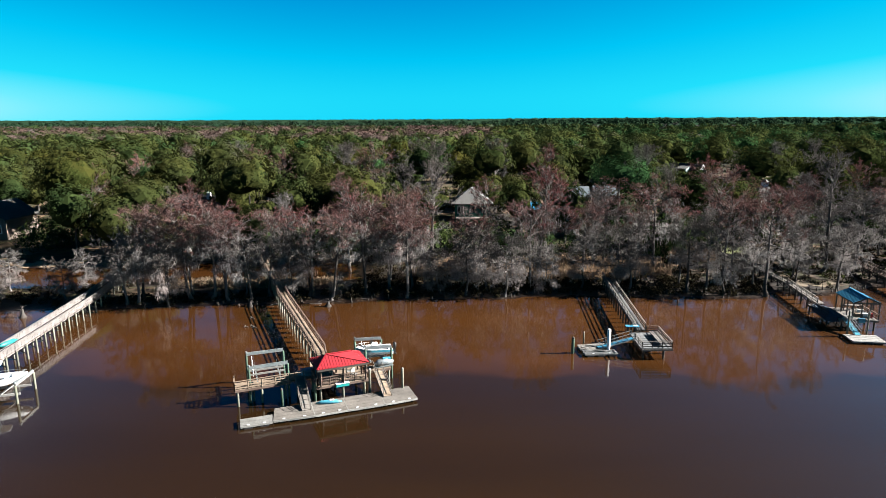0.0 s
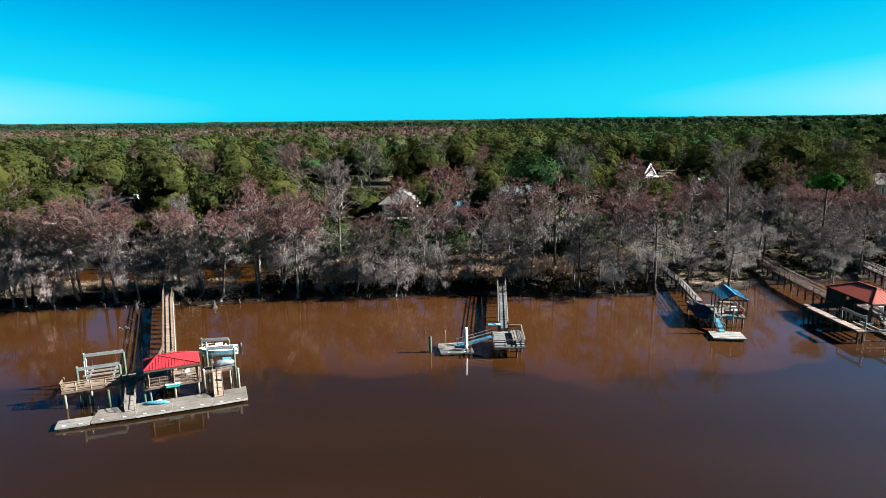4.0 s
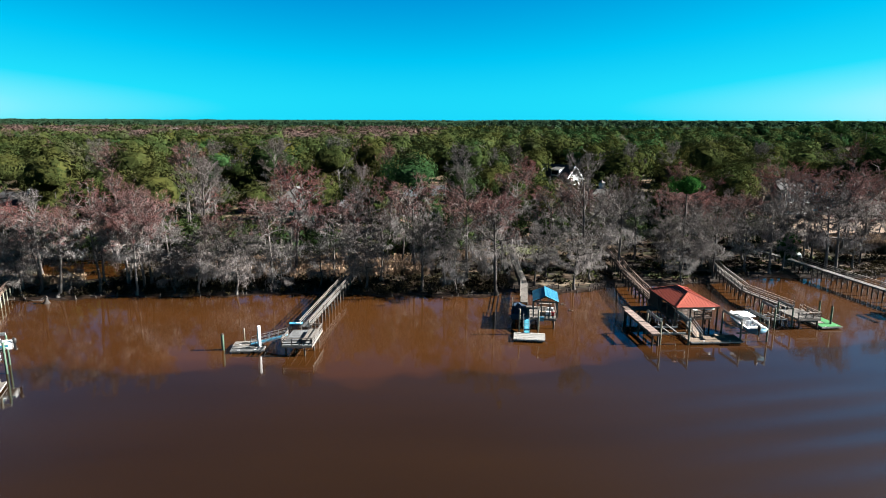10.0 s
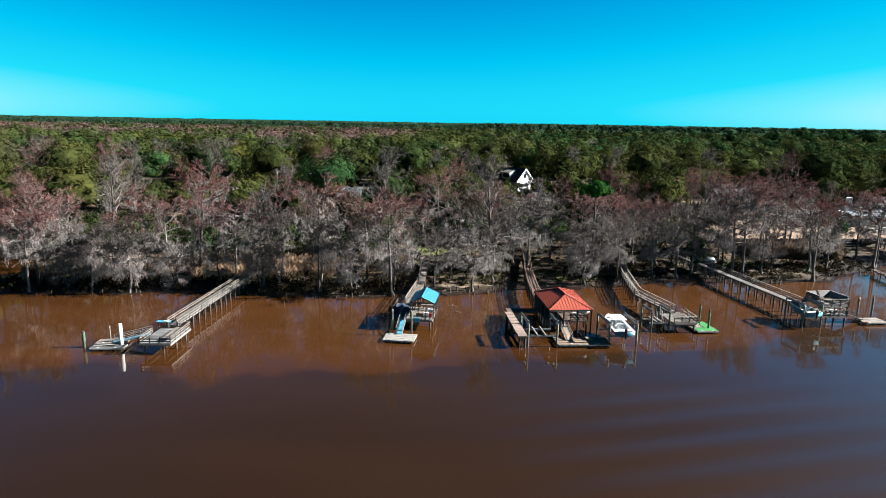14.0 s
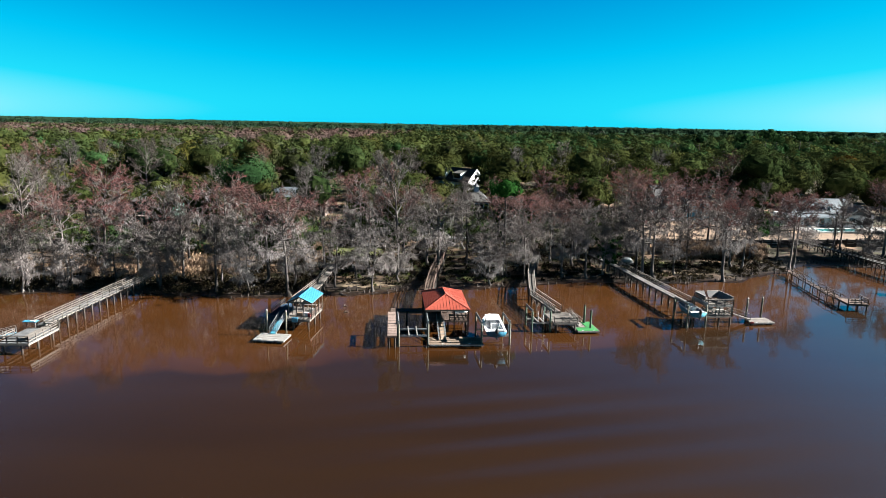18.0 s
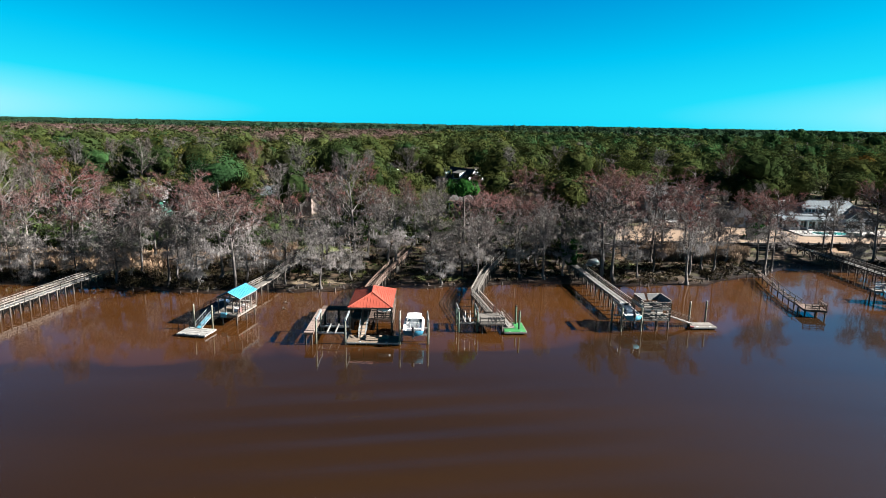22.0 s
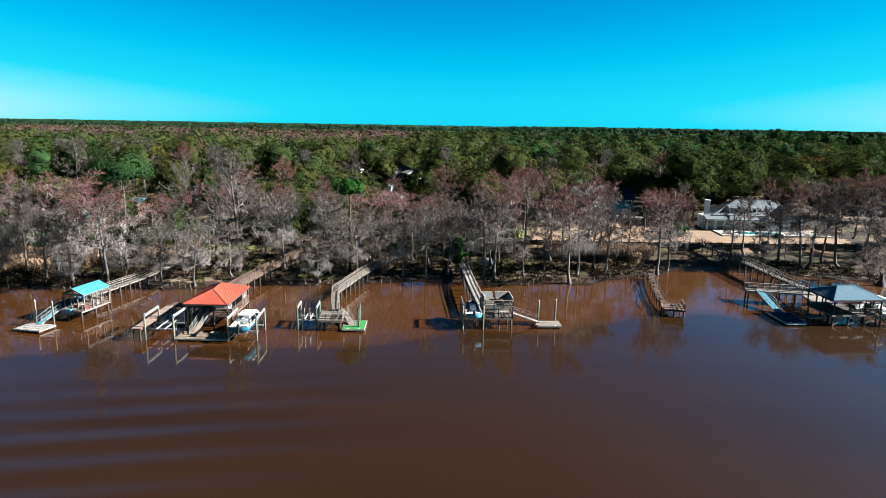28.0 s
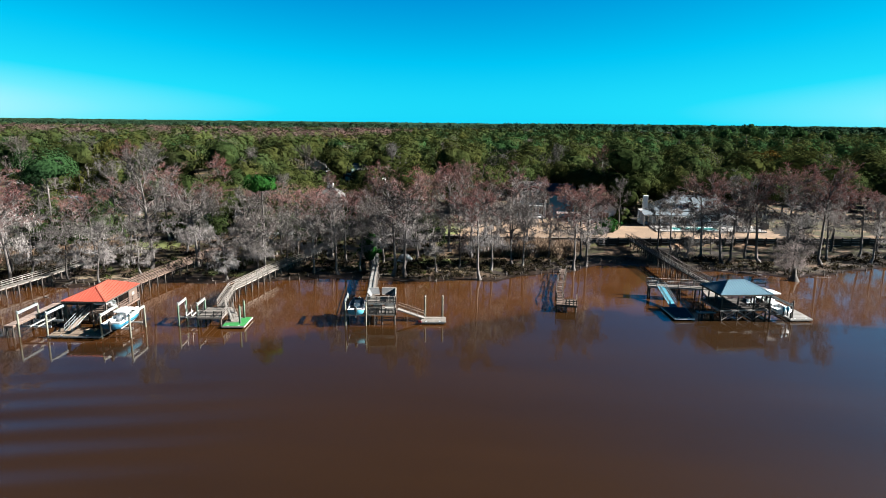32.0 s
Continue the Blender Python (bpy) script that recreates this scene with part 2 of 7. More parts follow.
WATER, GROUND = water_material(), ground_material()
BARK = surf("cypress_bark", (0.0981, 0.0864, 0.0785), (0.3139, 0.2893, 0.2747), 0.9, 0.8, 6.0, 0.4, spread=0.4, stretch=(1, 1, 0.25), spec=0.05)
# bark copy darkened for woodland shade; dead stumps use it as dark wood
DARKBARK = surf("dark_and_shaded_bark", (0.05, 0.042, 0.036), (0.12, 0.105, 0.095), 0.9, 0.8, 6.0, 0.4)
TWIG_RED = leafy("budding_twigs", [(0.3, (0.1358, 0.0583, 0.0557)), (0.5, (0.1565, 0.0934, 0.0854)), (0.7, (0.1771, 0.0671, 0.0638))], 0.07, 0.15, isle=0.45)
TWIG_GREY = leafy("bare_twigs", [(0.3, (0.0836, 0.0749, 0.0703)), (0.7, (0.1572, 0.1459, 0.1392))], 0.07, 0.15, isle=0.6)
MOSS = leafy("hanging_moss", [(0.3, (0.2060, 0.1936, 0.1873)), (0.7, (0.3604, 0.3418, 0.3315))], 0.15, 0.30, isle=0.42)
SWAMP = leafy("swamp_twigs", [(0.35, (0.0669, 0.0502, 0.0453)), (0.65, (0.0912, 0.0664, 0.0583))], 0.02, 0.0, isle=0.1)
OAK = leafy("live_oak_leaves", [(0.32, (0.0206, 0.0347, 0.0118)), (0.42, (0.0315, 0.0441, 0.0150)), (0.52, (0.0434, 0.0520, 0.0158)), (0.62, (0.0300, 0.0433, 0.0150)), (0.74, (0.0442, 0.0511, 0.0268))], 0.05, isle=0.2)
LIME = leafy("sunlit_oak_leaves", [(0.35, (0.0454, 0.0525, 0.0138)), (0.5, (0.0568, 0.0595, 0.0154)), (0.65, (0.0389, 0.0525, 0.0138))], 0.07, isle=0.2)
PINE = leafy("pine_needles", [(0.3, (0.0175, 0.0427, 0.0175)), (0.7, (0.0320, 0.0757, 0.0243))], 0.06, isle=0.2)
FARPINE = leafy("far_pine_woods", [(0.3, (0.013, 0.030, 0.019)), (0.7, (0.022, 0.046, 0.024))], 0.01, 0.0, isle=0.15)
DARKLEAF = leafy("dark_leaves", [(0.35, (0.0188, 0.0350, 0.0134)), (0.65, (0.0375, 0.0553, 0.0184))], 0.07, isle=0.2)
SHRUB = leafy("shrub_leaves", [(0.3, (0.018, 0.015, 0.010)), (0.6, (0.034, 0.029, 0.016)), (0.8, (0.068, 0.050, 0.034))], 0.2)
REED = leafy("dry_reeds", [(0.3, (0.2340, 0.1664, 0.1092)), (0.7, (0.3432, 0.2548, 0.1820))], 0.3, 0.25, isle=0.3)
BRIGHTLEAF = leafy("bright_leaves", [(0.3, (0.0129, 0.0564, 0.0129)), (0.7, (0.0274, 0.0927, 0.0194))], 0.25)
RUSTLEAF = leafy("rust_leaves", [(0.3, (0.160, 0.080, 0.016)), (0.7, (0.112, 0.080, 0.020))], 0.1)


# ---- building helpers ----
class Geo:
    """Gathers corners and faces of one part, in the world's metres."""

    def __init__(self):
        self.v, self.f = [], []

    def add(self, vs, fs):
        k = len(self.v)
        self.v += [tuple(p) for p in vs]
        self.f += [tuple(i + k for i in face) for face in fs]
        return self

    def box(self, c, s, rz=0.0, m=None):
        hx, hy, hz = s[0] / 2, s[1] / 2, s[2] / 2
        m = m or pose(*c, 0, 0, rz)
        vs = [m @ Vector((x * hx, y * hy, z * hz)) for z in (-1, 1) for x, y in ((-1, -1), (1, -1), (1, 1), (-1, 1))]
        return self.add(vs, [(3, 2, 1, 0), (4, 5, 6, 7), (0, 1, 5, 4), (1, 2, 6, 5), (2, 3, 7, 6), (3, 0, 4, 7)])

    def beam(self, a, b, w, h):
        """A squared timber from a to b, w wide and h high about that line."""
        a, b = Vector(a), Vector(b)
        d = (b - a).normalized()
        side = d.cross(Vector((0, 0, 1)))
        side = side.normalized() if side.length > 1e-4 else Vector((1, 0, 0))
        up = side.cross(d)
        vs = [p + side * sx * w / 2 + up * sz * h / 2 for p in (a, b) for sx, sz in ((-1, -1), (1, -1), (1, 1), (-1, 1))]
        return self.add(vs, [(0, 1, 2, 3), (7, 6, 5, 4), (1, 0, 4, 5), (2, 1, 5, 6), (3, 2, 6, 7), (0, 3, 7, 4)])

    def tube(self, pts, rs, n=8, cap=True):
        """A round, bent and tapering stick through pts."""
        k, pts = len(self.v), [Vector(p) for p in pts]
        for i, p in enumerate(pts):
            d = (pts[min(i + 1, len(pts) - 1)] - pts[max(i - 1, 0)]).normalized()
            s = d.cross(Vector((0.13, 0.97, 0.05))).normalized() if abs(d.y) < 0.9 else d.cross(Vector((0, 0, 1))).normalized()
            u = s.cross(d)
            for j in range(n):
                a = 2 * math.pi * j / n
                self.v.append(tuple(p + (s * math.cos(a) + u * math.sin(a)) * rs[i]))
        for i in range(len(pts) - 1):
            for j in range(n):
                a, b = k + i * n + j, k + i * n + (j + 1) % n
                self.f.append((a, b, b + n, a + n))
        if cap:
            self.f.append(tuple(k + j for j in range(n))[::-1])
            self.f.append(tuple(k + (len(pts) - 1) * n + j for j in range(n)))
        return self

    def slab(self, poly, z0, z1):
        """An upright prism on a plan outline (counter-clockwise)."""
        n = len(poly)
        vs = [(x, y, z0) for x, y in poly] + [(x, y, z1) for x, y in poly]
        fs = [tuple(range(n))[::-1], tuple(range(n, 2 * n))] + [(i, (i + 1) % n, n + (i + 1) % n, n + i) for i in range(n)]
        return self.add(vs, fs)

    def sheet(self, quad, thick):
        """A flat plate of some thickness, its upper side the given corners."""
        q = [Vector(p) for p in quad]
        nrm = (q[1] - q[0]).cross(q[2] - q[0]).normalized() * thick
        n = len(q)
        vs = q + [p - nrm for p in q]
        return self.add(vs, [tuple(range(n)), tuple(range(n, 2 * n))[::-1]] + [(i, n + i, n + (i + 1) % n, (i + 1) % n) for i in range(n)])


def thing(name, at, label, category, group="", kind=""):
    ob = new(name)
    ob.location = at
    ob.empty_display_size = 0.3
    return tagged(ob, label, category, group, kind)


def base_of(ob):
    p = Vector((0, 0, 0))
    while ob:
        p += ob.location
        ob = ob.parent
    return p


def part(name, geo, material, parent=None, label="", smooth=False, at=None):
    """Links the gathered geometry as one mesh object under a thing or a part."""
    me = bpy.data.meshes.new(name)
    o = base_of(parent) if parent else Vector(at or (0, 0, 0))
    me.from_pydata([(x - o.x, y - o.y, z - o.z) for x, y, z in geo.v], [], geo.f)
    me.materials.append(material)
    if smooth:
        me.polygons.foreach_set("use_smooth", [True] * len(me.polygons))
    ob = new(name, me)
    if parent:
        ob.parent = parent
    else:
        ob.location = o
    return tagged(ob, label) if label else ob


def array_mesh(name, verts, faces_per, count, material):
    """One mesh from many alike faces: verts (count * faces_per, 3)."""
    me = bpy.data.meshes.new(name)
    me.vertices.add(len(verts))
    me.vertices.foreach_set("co", np.asarray(verts, dtype=np.float32).ravel())
    me.loops.add(len(verts))
    me.loops.foreach_set("vertex_index", np.arange(len(verts), dtype=np.int32))
    me.polygons.add(count)
    me.polygons.foreach_set("loop_start", np.arange(count, dtype=np.int32) * faces_per)
    me.polygons.foreach_set("loop_total", np.full(count, faces_per, dtype=np.int32))
    me.materials.append(material)
    me.update(calc_edges=True)
    return me


# ---- land ----
SHORE = [(-900, 96), (-150, 99), (-77, 99.5), (-40, 103.5), (-11, 107), (4, 108.5), (23, 109.7), (40, 109.3), (51, 108), (60, 113), (67, 111), (79, 116), (97, 119.4), (111, 124), (131, 124.6), (145, 127), (150, 132), (160, 137), (168, 144), (177, 144.5), (190, 141), (205, 137.5), (231, 149.8), (300, 165), (1200, 230)]
SX, SY = np.array([p[0] for p in SHORE], float), np.array([p[1] for p in SHORE], float)
WALL = [(130, 160.3), (153.5, 161.2), (176, 163.6), (195, 165.6), (218.7, 169), (262, 176)]
WX, WY = np.array([p[0] for p in WALL]), np.array([p[1] for p in WALL])


def wobble(x, y, s):
    return np.sin(x * 1.3 * s + 1.7 * np.sin(y * 0.9 * s)) * np.cos(y * 1.1 * s + 1.3 * np.sin(x * 0.7 * s + 2.0))


def shore(x):
    return np.interp(x, SX, SY) + 0.8 * wobble(x, 3.0, 0.35) + 0.4 * wobble(x, 9.0, 1.1)


def height(x, y):
    x, y = np.asarray(x, float), np.asarray(y, float)
    d = y - shore(x)
    h = np.interp(d, [-40, -14, -3, 0, 1.5, 6, 30, 48, 60, 200, 3000], [-2.5, -1.2, -0.25, 0.04, 0.3, 0.5, 0.75, 1.5, 2.2, 2.6, 3.0])
    h = h + (0.10 * wobble(x, y, 0.8) + 0.12 * wobble(x, y, 0.23)) * np.clip((d + 2) / 6, 0, 1)
    pond = np.exp(-(((x + 41) / 23) ** 4 + ((y - 127.5) / 10) ** 4)) + np.exp(-(((x + 84) / 19) ** 4 + ((y - 123) / 9.5) ** 4))
    h = h - 1.25 * np.clip(pond, 0, 1)
    on = (x > 129) & (x < 262)
    wy = np.interp(x, WX, WY)
    h = np.where(on & (y > wy + 0.3), np.maximum(h, 2.45), h)
    h = np.where(on & (y <= wy + 0.3), np.minimum(h, 1.0 + 0.1 * wobble(x, y, 0.7)), h)
    return h


def grid_sheet(name, xs, ys, hz, material):
    X, Y = np.meshgrid(xs, ys)
    v = np.stack([X, Y, hz(X, Y)], -1).reshape(-1, 3)
    nx, ny = len(xs), len(ys)
    i = (np.arange(ny - 1)[:, None] * nx + np.arange(nx - 1)[None]).ravel()
    f = np.stack([i, i + 1, i + nx + 1, i + nx], -1)
    me = bpy.data.meshes.new(name)
    me.from_pydata(v.tolist(), [], f.tolist())
    me.materials.append(material)
    me.polygons.foreach_set("use_smooth", [True] * len(me.polygons))
    return new(name, me)


gx = np.concatenate([np.linspace(-4500, -420, 12), np.linspace(-400, -125, 30), np.arange(-122, 262, 1.5), np.linspace(266, 560, 34), np.linspace(600, 4700, 12)])
gy = np.concatenate([[-900, 40], np.linspace(70, 94, 9), np.arange(95, 172, 1.1), np.linspace(174, 330, 40), np.linspace(350, 4900, 20)])
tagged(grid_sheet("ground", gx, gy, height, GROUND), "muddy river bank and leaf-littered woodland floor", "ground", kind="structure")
wx, wy_ = np.linspace(-4500, 4700, 24), np.concatenate([np.linspace(-900, -20, 6), np.linspace(0, 160, 12)])
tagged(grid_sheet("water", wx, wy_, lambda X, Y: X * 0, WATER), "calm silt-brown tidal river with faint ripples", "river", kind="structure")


# ---- trees ----
rng = np.random.default_rng(7)


def bent(p, d, length, steps, sag, r):
    """Points of a limb that starts at p along d and bends."""
    pts, p, d = [np.array(p, float)], np.array(p, float), np.array(d, float)
    for _ in range(steps):
        d = d + r.normal(0, 0.22, 3) + np.array([0, 0, sag])
        d /= np.linalg.norm(d)
        p = p + d * length / steps
        pts.append(p)
    return pts


def strips(at, to, w, r):
    """Thin triangles from points at to points to, w wide at the root."""
    d = to - at
    s = np.cross(d, r.normal(size=d.shape))
    s /= np.linalg.norm(s, axis=1, keepdims=True) + 1e-9
    s *= np.asarray(w)[:, None] / 2
    return np.stack([at - s, at + s, to], 1).reshape(-1, 3)


def cards(c, nrm, size, r):
    """Small three-cornered leaf clumps at c, facing nrm."""
    t = np.cross(nrm, r.normal(size=c.shape))
    t /= np.linalg.norm(t, axis=1, keepdims=True) + 1e-9
    b = np.cross(nrm, t)
    b /= np.linalg.norm(b, axis=1, keepdims=True) + 1e-9
    t, b = t * size[:, None] * 0.62, b * size[:, None] * 0.62
    k = r.uniform(0.6, 1.25, (len(c), 3, 1))
    return np.stack([c - t * k[:, 0] - b * 0.5, c + t * k[:, 1] - b * 0.5, c + b * k[:, 2]], 1).reshape(-1, 3)


def sprout(at, way, each, length, open_, lift, r, along=None):
    """Shoots that fork off the ends (or along the lines at -> along): their roots, ends and ways."""
    n = len(at)
    k = np.repeat(np.arange(n), each)
    root = at[k] if along is None else at[k] + (along[k] - at[k]) * r.uniform(0.25, 1.0, (n * each, 1))
    w = way[k] + r.normal(0, open_, (n * each, 3)) * np.array([1, 1, 0.7]) + np.array([0, 0, lift])
    w /= np.linalg.norm(w, axis=1, keepdims=True)
    return root, root + w * length * r.uniform(0.55, 1.35, (n * each, 1)), w


def cypress_mesh(seed, H, spread, low, dome, lift, moss):
    """Trunk and limbs, twigs (upper, lower) and moss of one tree. dome: how high on the trunk the widest limbs start."""
    r = np.random.default_rng(seed)
    wood = Geo()
    lean = r.normal(0, 0.03, 2)
    zs = np.array([-0.6, 0.0, 0.35, 1.1, 2.5, H * 0.4, H * 0.62, H * 0.8, H * 0.93])
    rad = np.array([0.56, 0.50, 0.36, 0.27, 0.23, 0.19, 0.15, 0.10, 0.04]) * H / 14
    sway = np.cumsum(r.normal(0, 0.12, (9, 2)), 0)
    axis = [(lean[0] * z + sway[i, 0] * (z > 1), lean[1] * z + sway[i, 1] * (z > 1), z) for i, z in enumerate(zs)]
    wood.tube(axis, rad, 7)
    ax = np.array(axis)
    at, to, way = [], [], []
    n = 17
    for i in range(n):
        q = low + (0.93 - low) * ((i + r.uniform(0, 1)) / n) ** 0.8
        z = q * H
        p = [np.interp(z, ax[:, 2], ax[:, 0]), np.interp(z, ax[:, 2], ax[:, 1]), z]
        a = i * 2.4 + r.uniform(-0.6, 0.6)
        prof = np.interp(q, [low, dome - 0.08, dome, 0.88, 0.93], [0.45, 0.75, 1.05, 0.8, 0.55])
        L = spread * prof * r.uniform(0.78, 1.12)
        d = np.array([math.cos(a), math.sin(a), lift * np.interp(q, [low, 0.65, 0.93], [0.35, 1.0, 2.2])])
        pts = bent(p, d / np.linalg.norm(d), L, 5, 0.05 * lift, r)
        r0 = 0.075 + 0.06 * (1 - q) * H / 14
        wood.tube(pts, [r0, r0 * 0.88, r0 * 0.74, r0 * 0.6, r0 * 0.42, 0.02], 4, False)
        for j in range(1, 5):
            at.append(pts[j]), to.append(pts[j + 1]), way.append((pts[j + 1] - pts[j]) / np.linalg.norm(pts[j + 1] - pts[j]))
    at, to, way = np.array(at), np.array(to), np.array(way)
    a1, b1, w1 = sprout(at, way, 2, 0.29 * spread, 0.62, 0.18 * lift, r, to)
    a2, b2, w2 = sprout(a1 + (b1 - a1) * 0.3, w1, 4, 0.15 * spread, 0.75, 0.20 * lift, r, b1)
    # fine twigs gather in the flat-topped crown; the boughs below stay open
    tuft = np.repeat(r.uniform(0, 1, len(a1)), 4)
    dense = np.interp(b2[:, 2] / H, [0.3, dome - 0.12, dome + 0.04, 1.0], [0.08, 0.18, 0.86, 1.0]) > tuft
    a3, b3, w3 = sprout(a2[dense], w2[dense], 13, 0.09 * spread, 0.85, 0.20 * lift, r, b2[dense])
    limbs = np.concatenate([strips(a1, b1, np.full(len(a1), 0.17), r), strips(a2, b2, np.full(len(a2), 0.10), r)])
    tw = strips(a3, b3, r.uniform(0.032, 0.062, len(a3)), r)
    high = np.repeat(a3[:, 2] + r.normal(0, 0.5, len(a3)) > 0.62 * H, 3)
    # moss hangs in narrow curtains from the lower and outer boughs
    src = np.concatenate([a1, a1 + (b1 - a1) * 0.5, b1, b2])
    w = np.interp(src[:, 2] / H, [0.25, 0.6, dome + 0.12, 0.95], [1.0, 0.9, 0.18, 0.02])
    per = 8
    k = int(moss * 2.6) // per + 1
    hang = src[r.choice(len(src), k, p=w / w.sum())]
    drop = r.uniform(0.3, 1.0, k) ** 1.5 * np.where(r.uniform(0, 1, k) < 0.25, 1.7, 0.9)
    drop = np.minimum(drop, np.maximum(hang[:, 2] - 0.6, 0.2))
    mb = np.repeat(hang, per, 0) + r.normal(0, 1, (k * per, 3)) * np.array([0.24, 0.24, 0.16])
    ml = np.repeat(drop, per)[:, None] * r.uniform(0.45, 1.0, (k * per, 1)) * np.array([[0, 0, -1.0]]) + r.normal(0, 0.16, (k * per, 3))
    ms = strips(mb, mb + ml, r.uniform(0.035, 0.075, k * per), r)
    return wood, limbs, tw[high], tw[~high], ms


def make_cypress(seed, H, spread, low, dome, lift, moss, top, label):
    wood, limbs, hi, lo, ms = cypress_mesh(seed, H, spread, low, dome, lift, moss)
    t = thing("cypress_tree", (0, 0, -500), label, "tree", "cypress trees along the bank")
    t.location = (0, 0, 0)
    trunk = part("trunk", wood, BARK, t, smooth=True)
    for nm, arr, mt in (("crown", hi, top), ("bough", lo, TWIG_GREY), ("limb", limbs, BARK), ("moss", ms, MOSS)):
        ob = new(nm, array_mesh(nm, arr, 3, len(arr) // 3, mt))
        ob.parent = t
        tagged(ob, kind="stuff")
    return t


KINDS = []
for row in (
        (11, 14.5, 5.2, 0.42, 0.74, 0.42, 760, TWIG_RED, "bare bald cypress with reddish flat-topped crown and grey moss"),
        (12, 13.0, 4.4, 0.30, 0.60, 0.30, 1100, TWIG_GREY, "bare cypress heavily hung with pale grey moss"),
        (13, 15.5, 5.6, 0.46, 0.76, 0.50, 620, TWIG_RED, "tall bare cypress with flat reddish crown"),
        (14, 11.0, 4.2, 0.22, 0.55, 0.22, 1400, TWIG_GREY, "short cypress draped in long grey moss"),
        (15, 14.5, 3.9, 0.36, 0.66, 0.45, 650, TWIG_GREY, "slender bare cypress with brown-grey twigs"),
        (16, 14.5, 6.0, 0.40, 0.70, 0.40, 900, TWIG_RED, "broad bare cypress with red-brown crown and moss"),
        (17, 8.0, 3.4, 0.18, 0.50, 0.20, 1000, TWIG_GREY, "small leaning cypress with mossy limbs"),
        (18, 16.5, 5.2, 0.30, 0.52, 1.15, 120, TWIG_GREY, "tall bare grey hardwood with ascending limbs"),
        (19, 15.0, 5.2, 0.34, 0.56, 0.95, 80, TWIG_RED, "bare hardwood with pinkish budding crown")):
    KINDS.append(make_cypress(*row))
HIGH = [14.5, 13.0, 15.5, 11.0, 14.5, 14.5, 8.0, 16.5, 15.0]
first_used = set()


HOUSES = [(5, 173, 11), (90, 254, 10), (93, 193, 8), (51, 325, 6), (205, 190, 22), (-113, 154, 13), (-73, 172, 10), (160, 196, 13), (40, 190, 9), (176, 192, 8), (19, 174, 7)]


def before_house(x, y):
    """True on the open strip between a house and the river, where only low trees stand."""
    return any(abs(x - hx - 0.12 * (y - hy)) < 0.65 * hr and hy - 20 < y < hy < 235 for hx, hy, hr in HOUSES)


# houses seen over lower growth: x, y, sill, half width, and the stretch of river (x) from which they show
OUTLOOK = [(-20, 179, 1.5, 4, 36, 92), (92, 248, 7.5, 9, 36, 105), (93, 190, 8.0, 5, 58, 84), (51, 322, 7.0, 4.5, 124, 146), (203, 184, 4.0, 14, 85, 146), (156, 193, 5.5, 4, 105, 146), (3.8, 171, 7.5, 6, -2, 20), (38, 189, 9.2, 5, 20, 52), (-73, 168, 6.8, 8, 5, 44)]


def ceiling_of_growth(x, y):
    """How high a tree may reach at a spot without standing before a house that shows from the river."""
    low = 99.0
    for hx, hy, sill, hw, c0, c1 in OUTLOOK:
        if y >= hy - 2:
            continue
        for c in np.linspace(c0, c1, 7):
            s = y / hy
            if abs(c + (hx - c) * s - x) < hw * s + 3.5:
                low = min(low, 31.3 + (sill - 31.3) * s)
    return low


def plant(k, x, y, s=1.0, turn=None):
    if before_house(x, y) and x < 130:
        s *= 0.62
    turn = rng.uniform(0, 360) if turn is None else turn
    z = float(height(x, y))
    m = pose(x, y, z - 0.05, rng.uniform(-2.5, 2.5), rng.uniform(-2.5, 2.5), turn)
    if k not in first_used:
        first_used.add(k)
        KINDS[k].matrix_basis = m @ Matrix.Scale(s, 4)
        return KINDS[k]
    ob = copy_thing(KINDS[k], m)
    ob.scale = (s, s, s * rng.uniform(0.92, 1.08))
    return ob


WALKS = [((-62, 100), (-66, 125)), ((-18, 76), (-43.4, 134)), ((26, 85), (28, 116)), ((59.5, 97), (60.5, 135)), ((81, 100), (82.5, 140)), ((99, 107), (103.7, 136)), ((124, 103), (117, 141)), ((156, 111), (158, 133)), ((183, 120), (177, 167))]


def clear_of_walks(x, y, gap):
    for (ax, ay), (bx, by) in WALKS:
        t = max(0.0, min(1.0, ((x - ax) * (bx - ax) + (y - ay) * (by - ay)) / ((bx - ax) ** 2 + (by - ay) ** 2)))
        if math.hypot(x - ax - t * (bx - ax), y - ay - t * (by - ay)) < gap:
            return False
    return True


def strew(n, xr, dr, gap, kinds, s0, s1, placed):
    tries = 0
    while n > 0 and tries < 6000:
        tries += 1
        x = rng.uniform(*xr)
        y = float(shore(x)) + rng.uniform(*dr)
        if not clear_of_walks(x, y, 1.6) or any((x - a) ** 2 + (y - b) ** 2 < gap ** 2 for a, b in placed):
            continue
        if float(height(x, y)) < -0.05:
            continue
        k, s = int(rng.choice(kinds)), rng.uniform(s0, s1)
        s = min(s, (ceiling_of_growth(x, y) - 0.8) / HIGH[k])
        if s < 0.42:
            continue
        placed.append((x, y))
        plant(k, x, y, s)
        n -= 1


placed = []
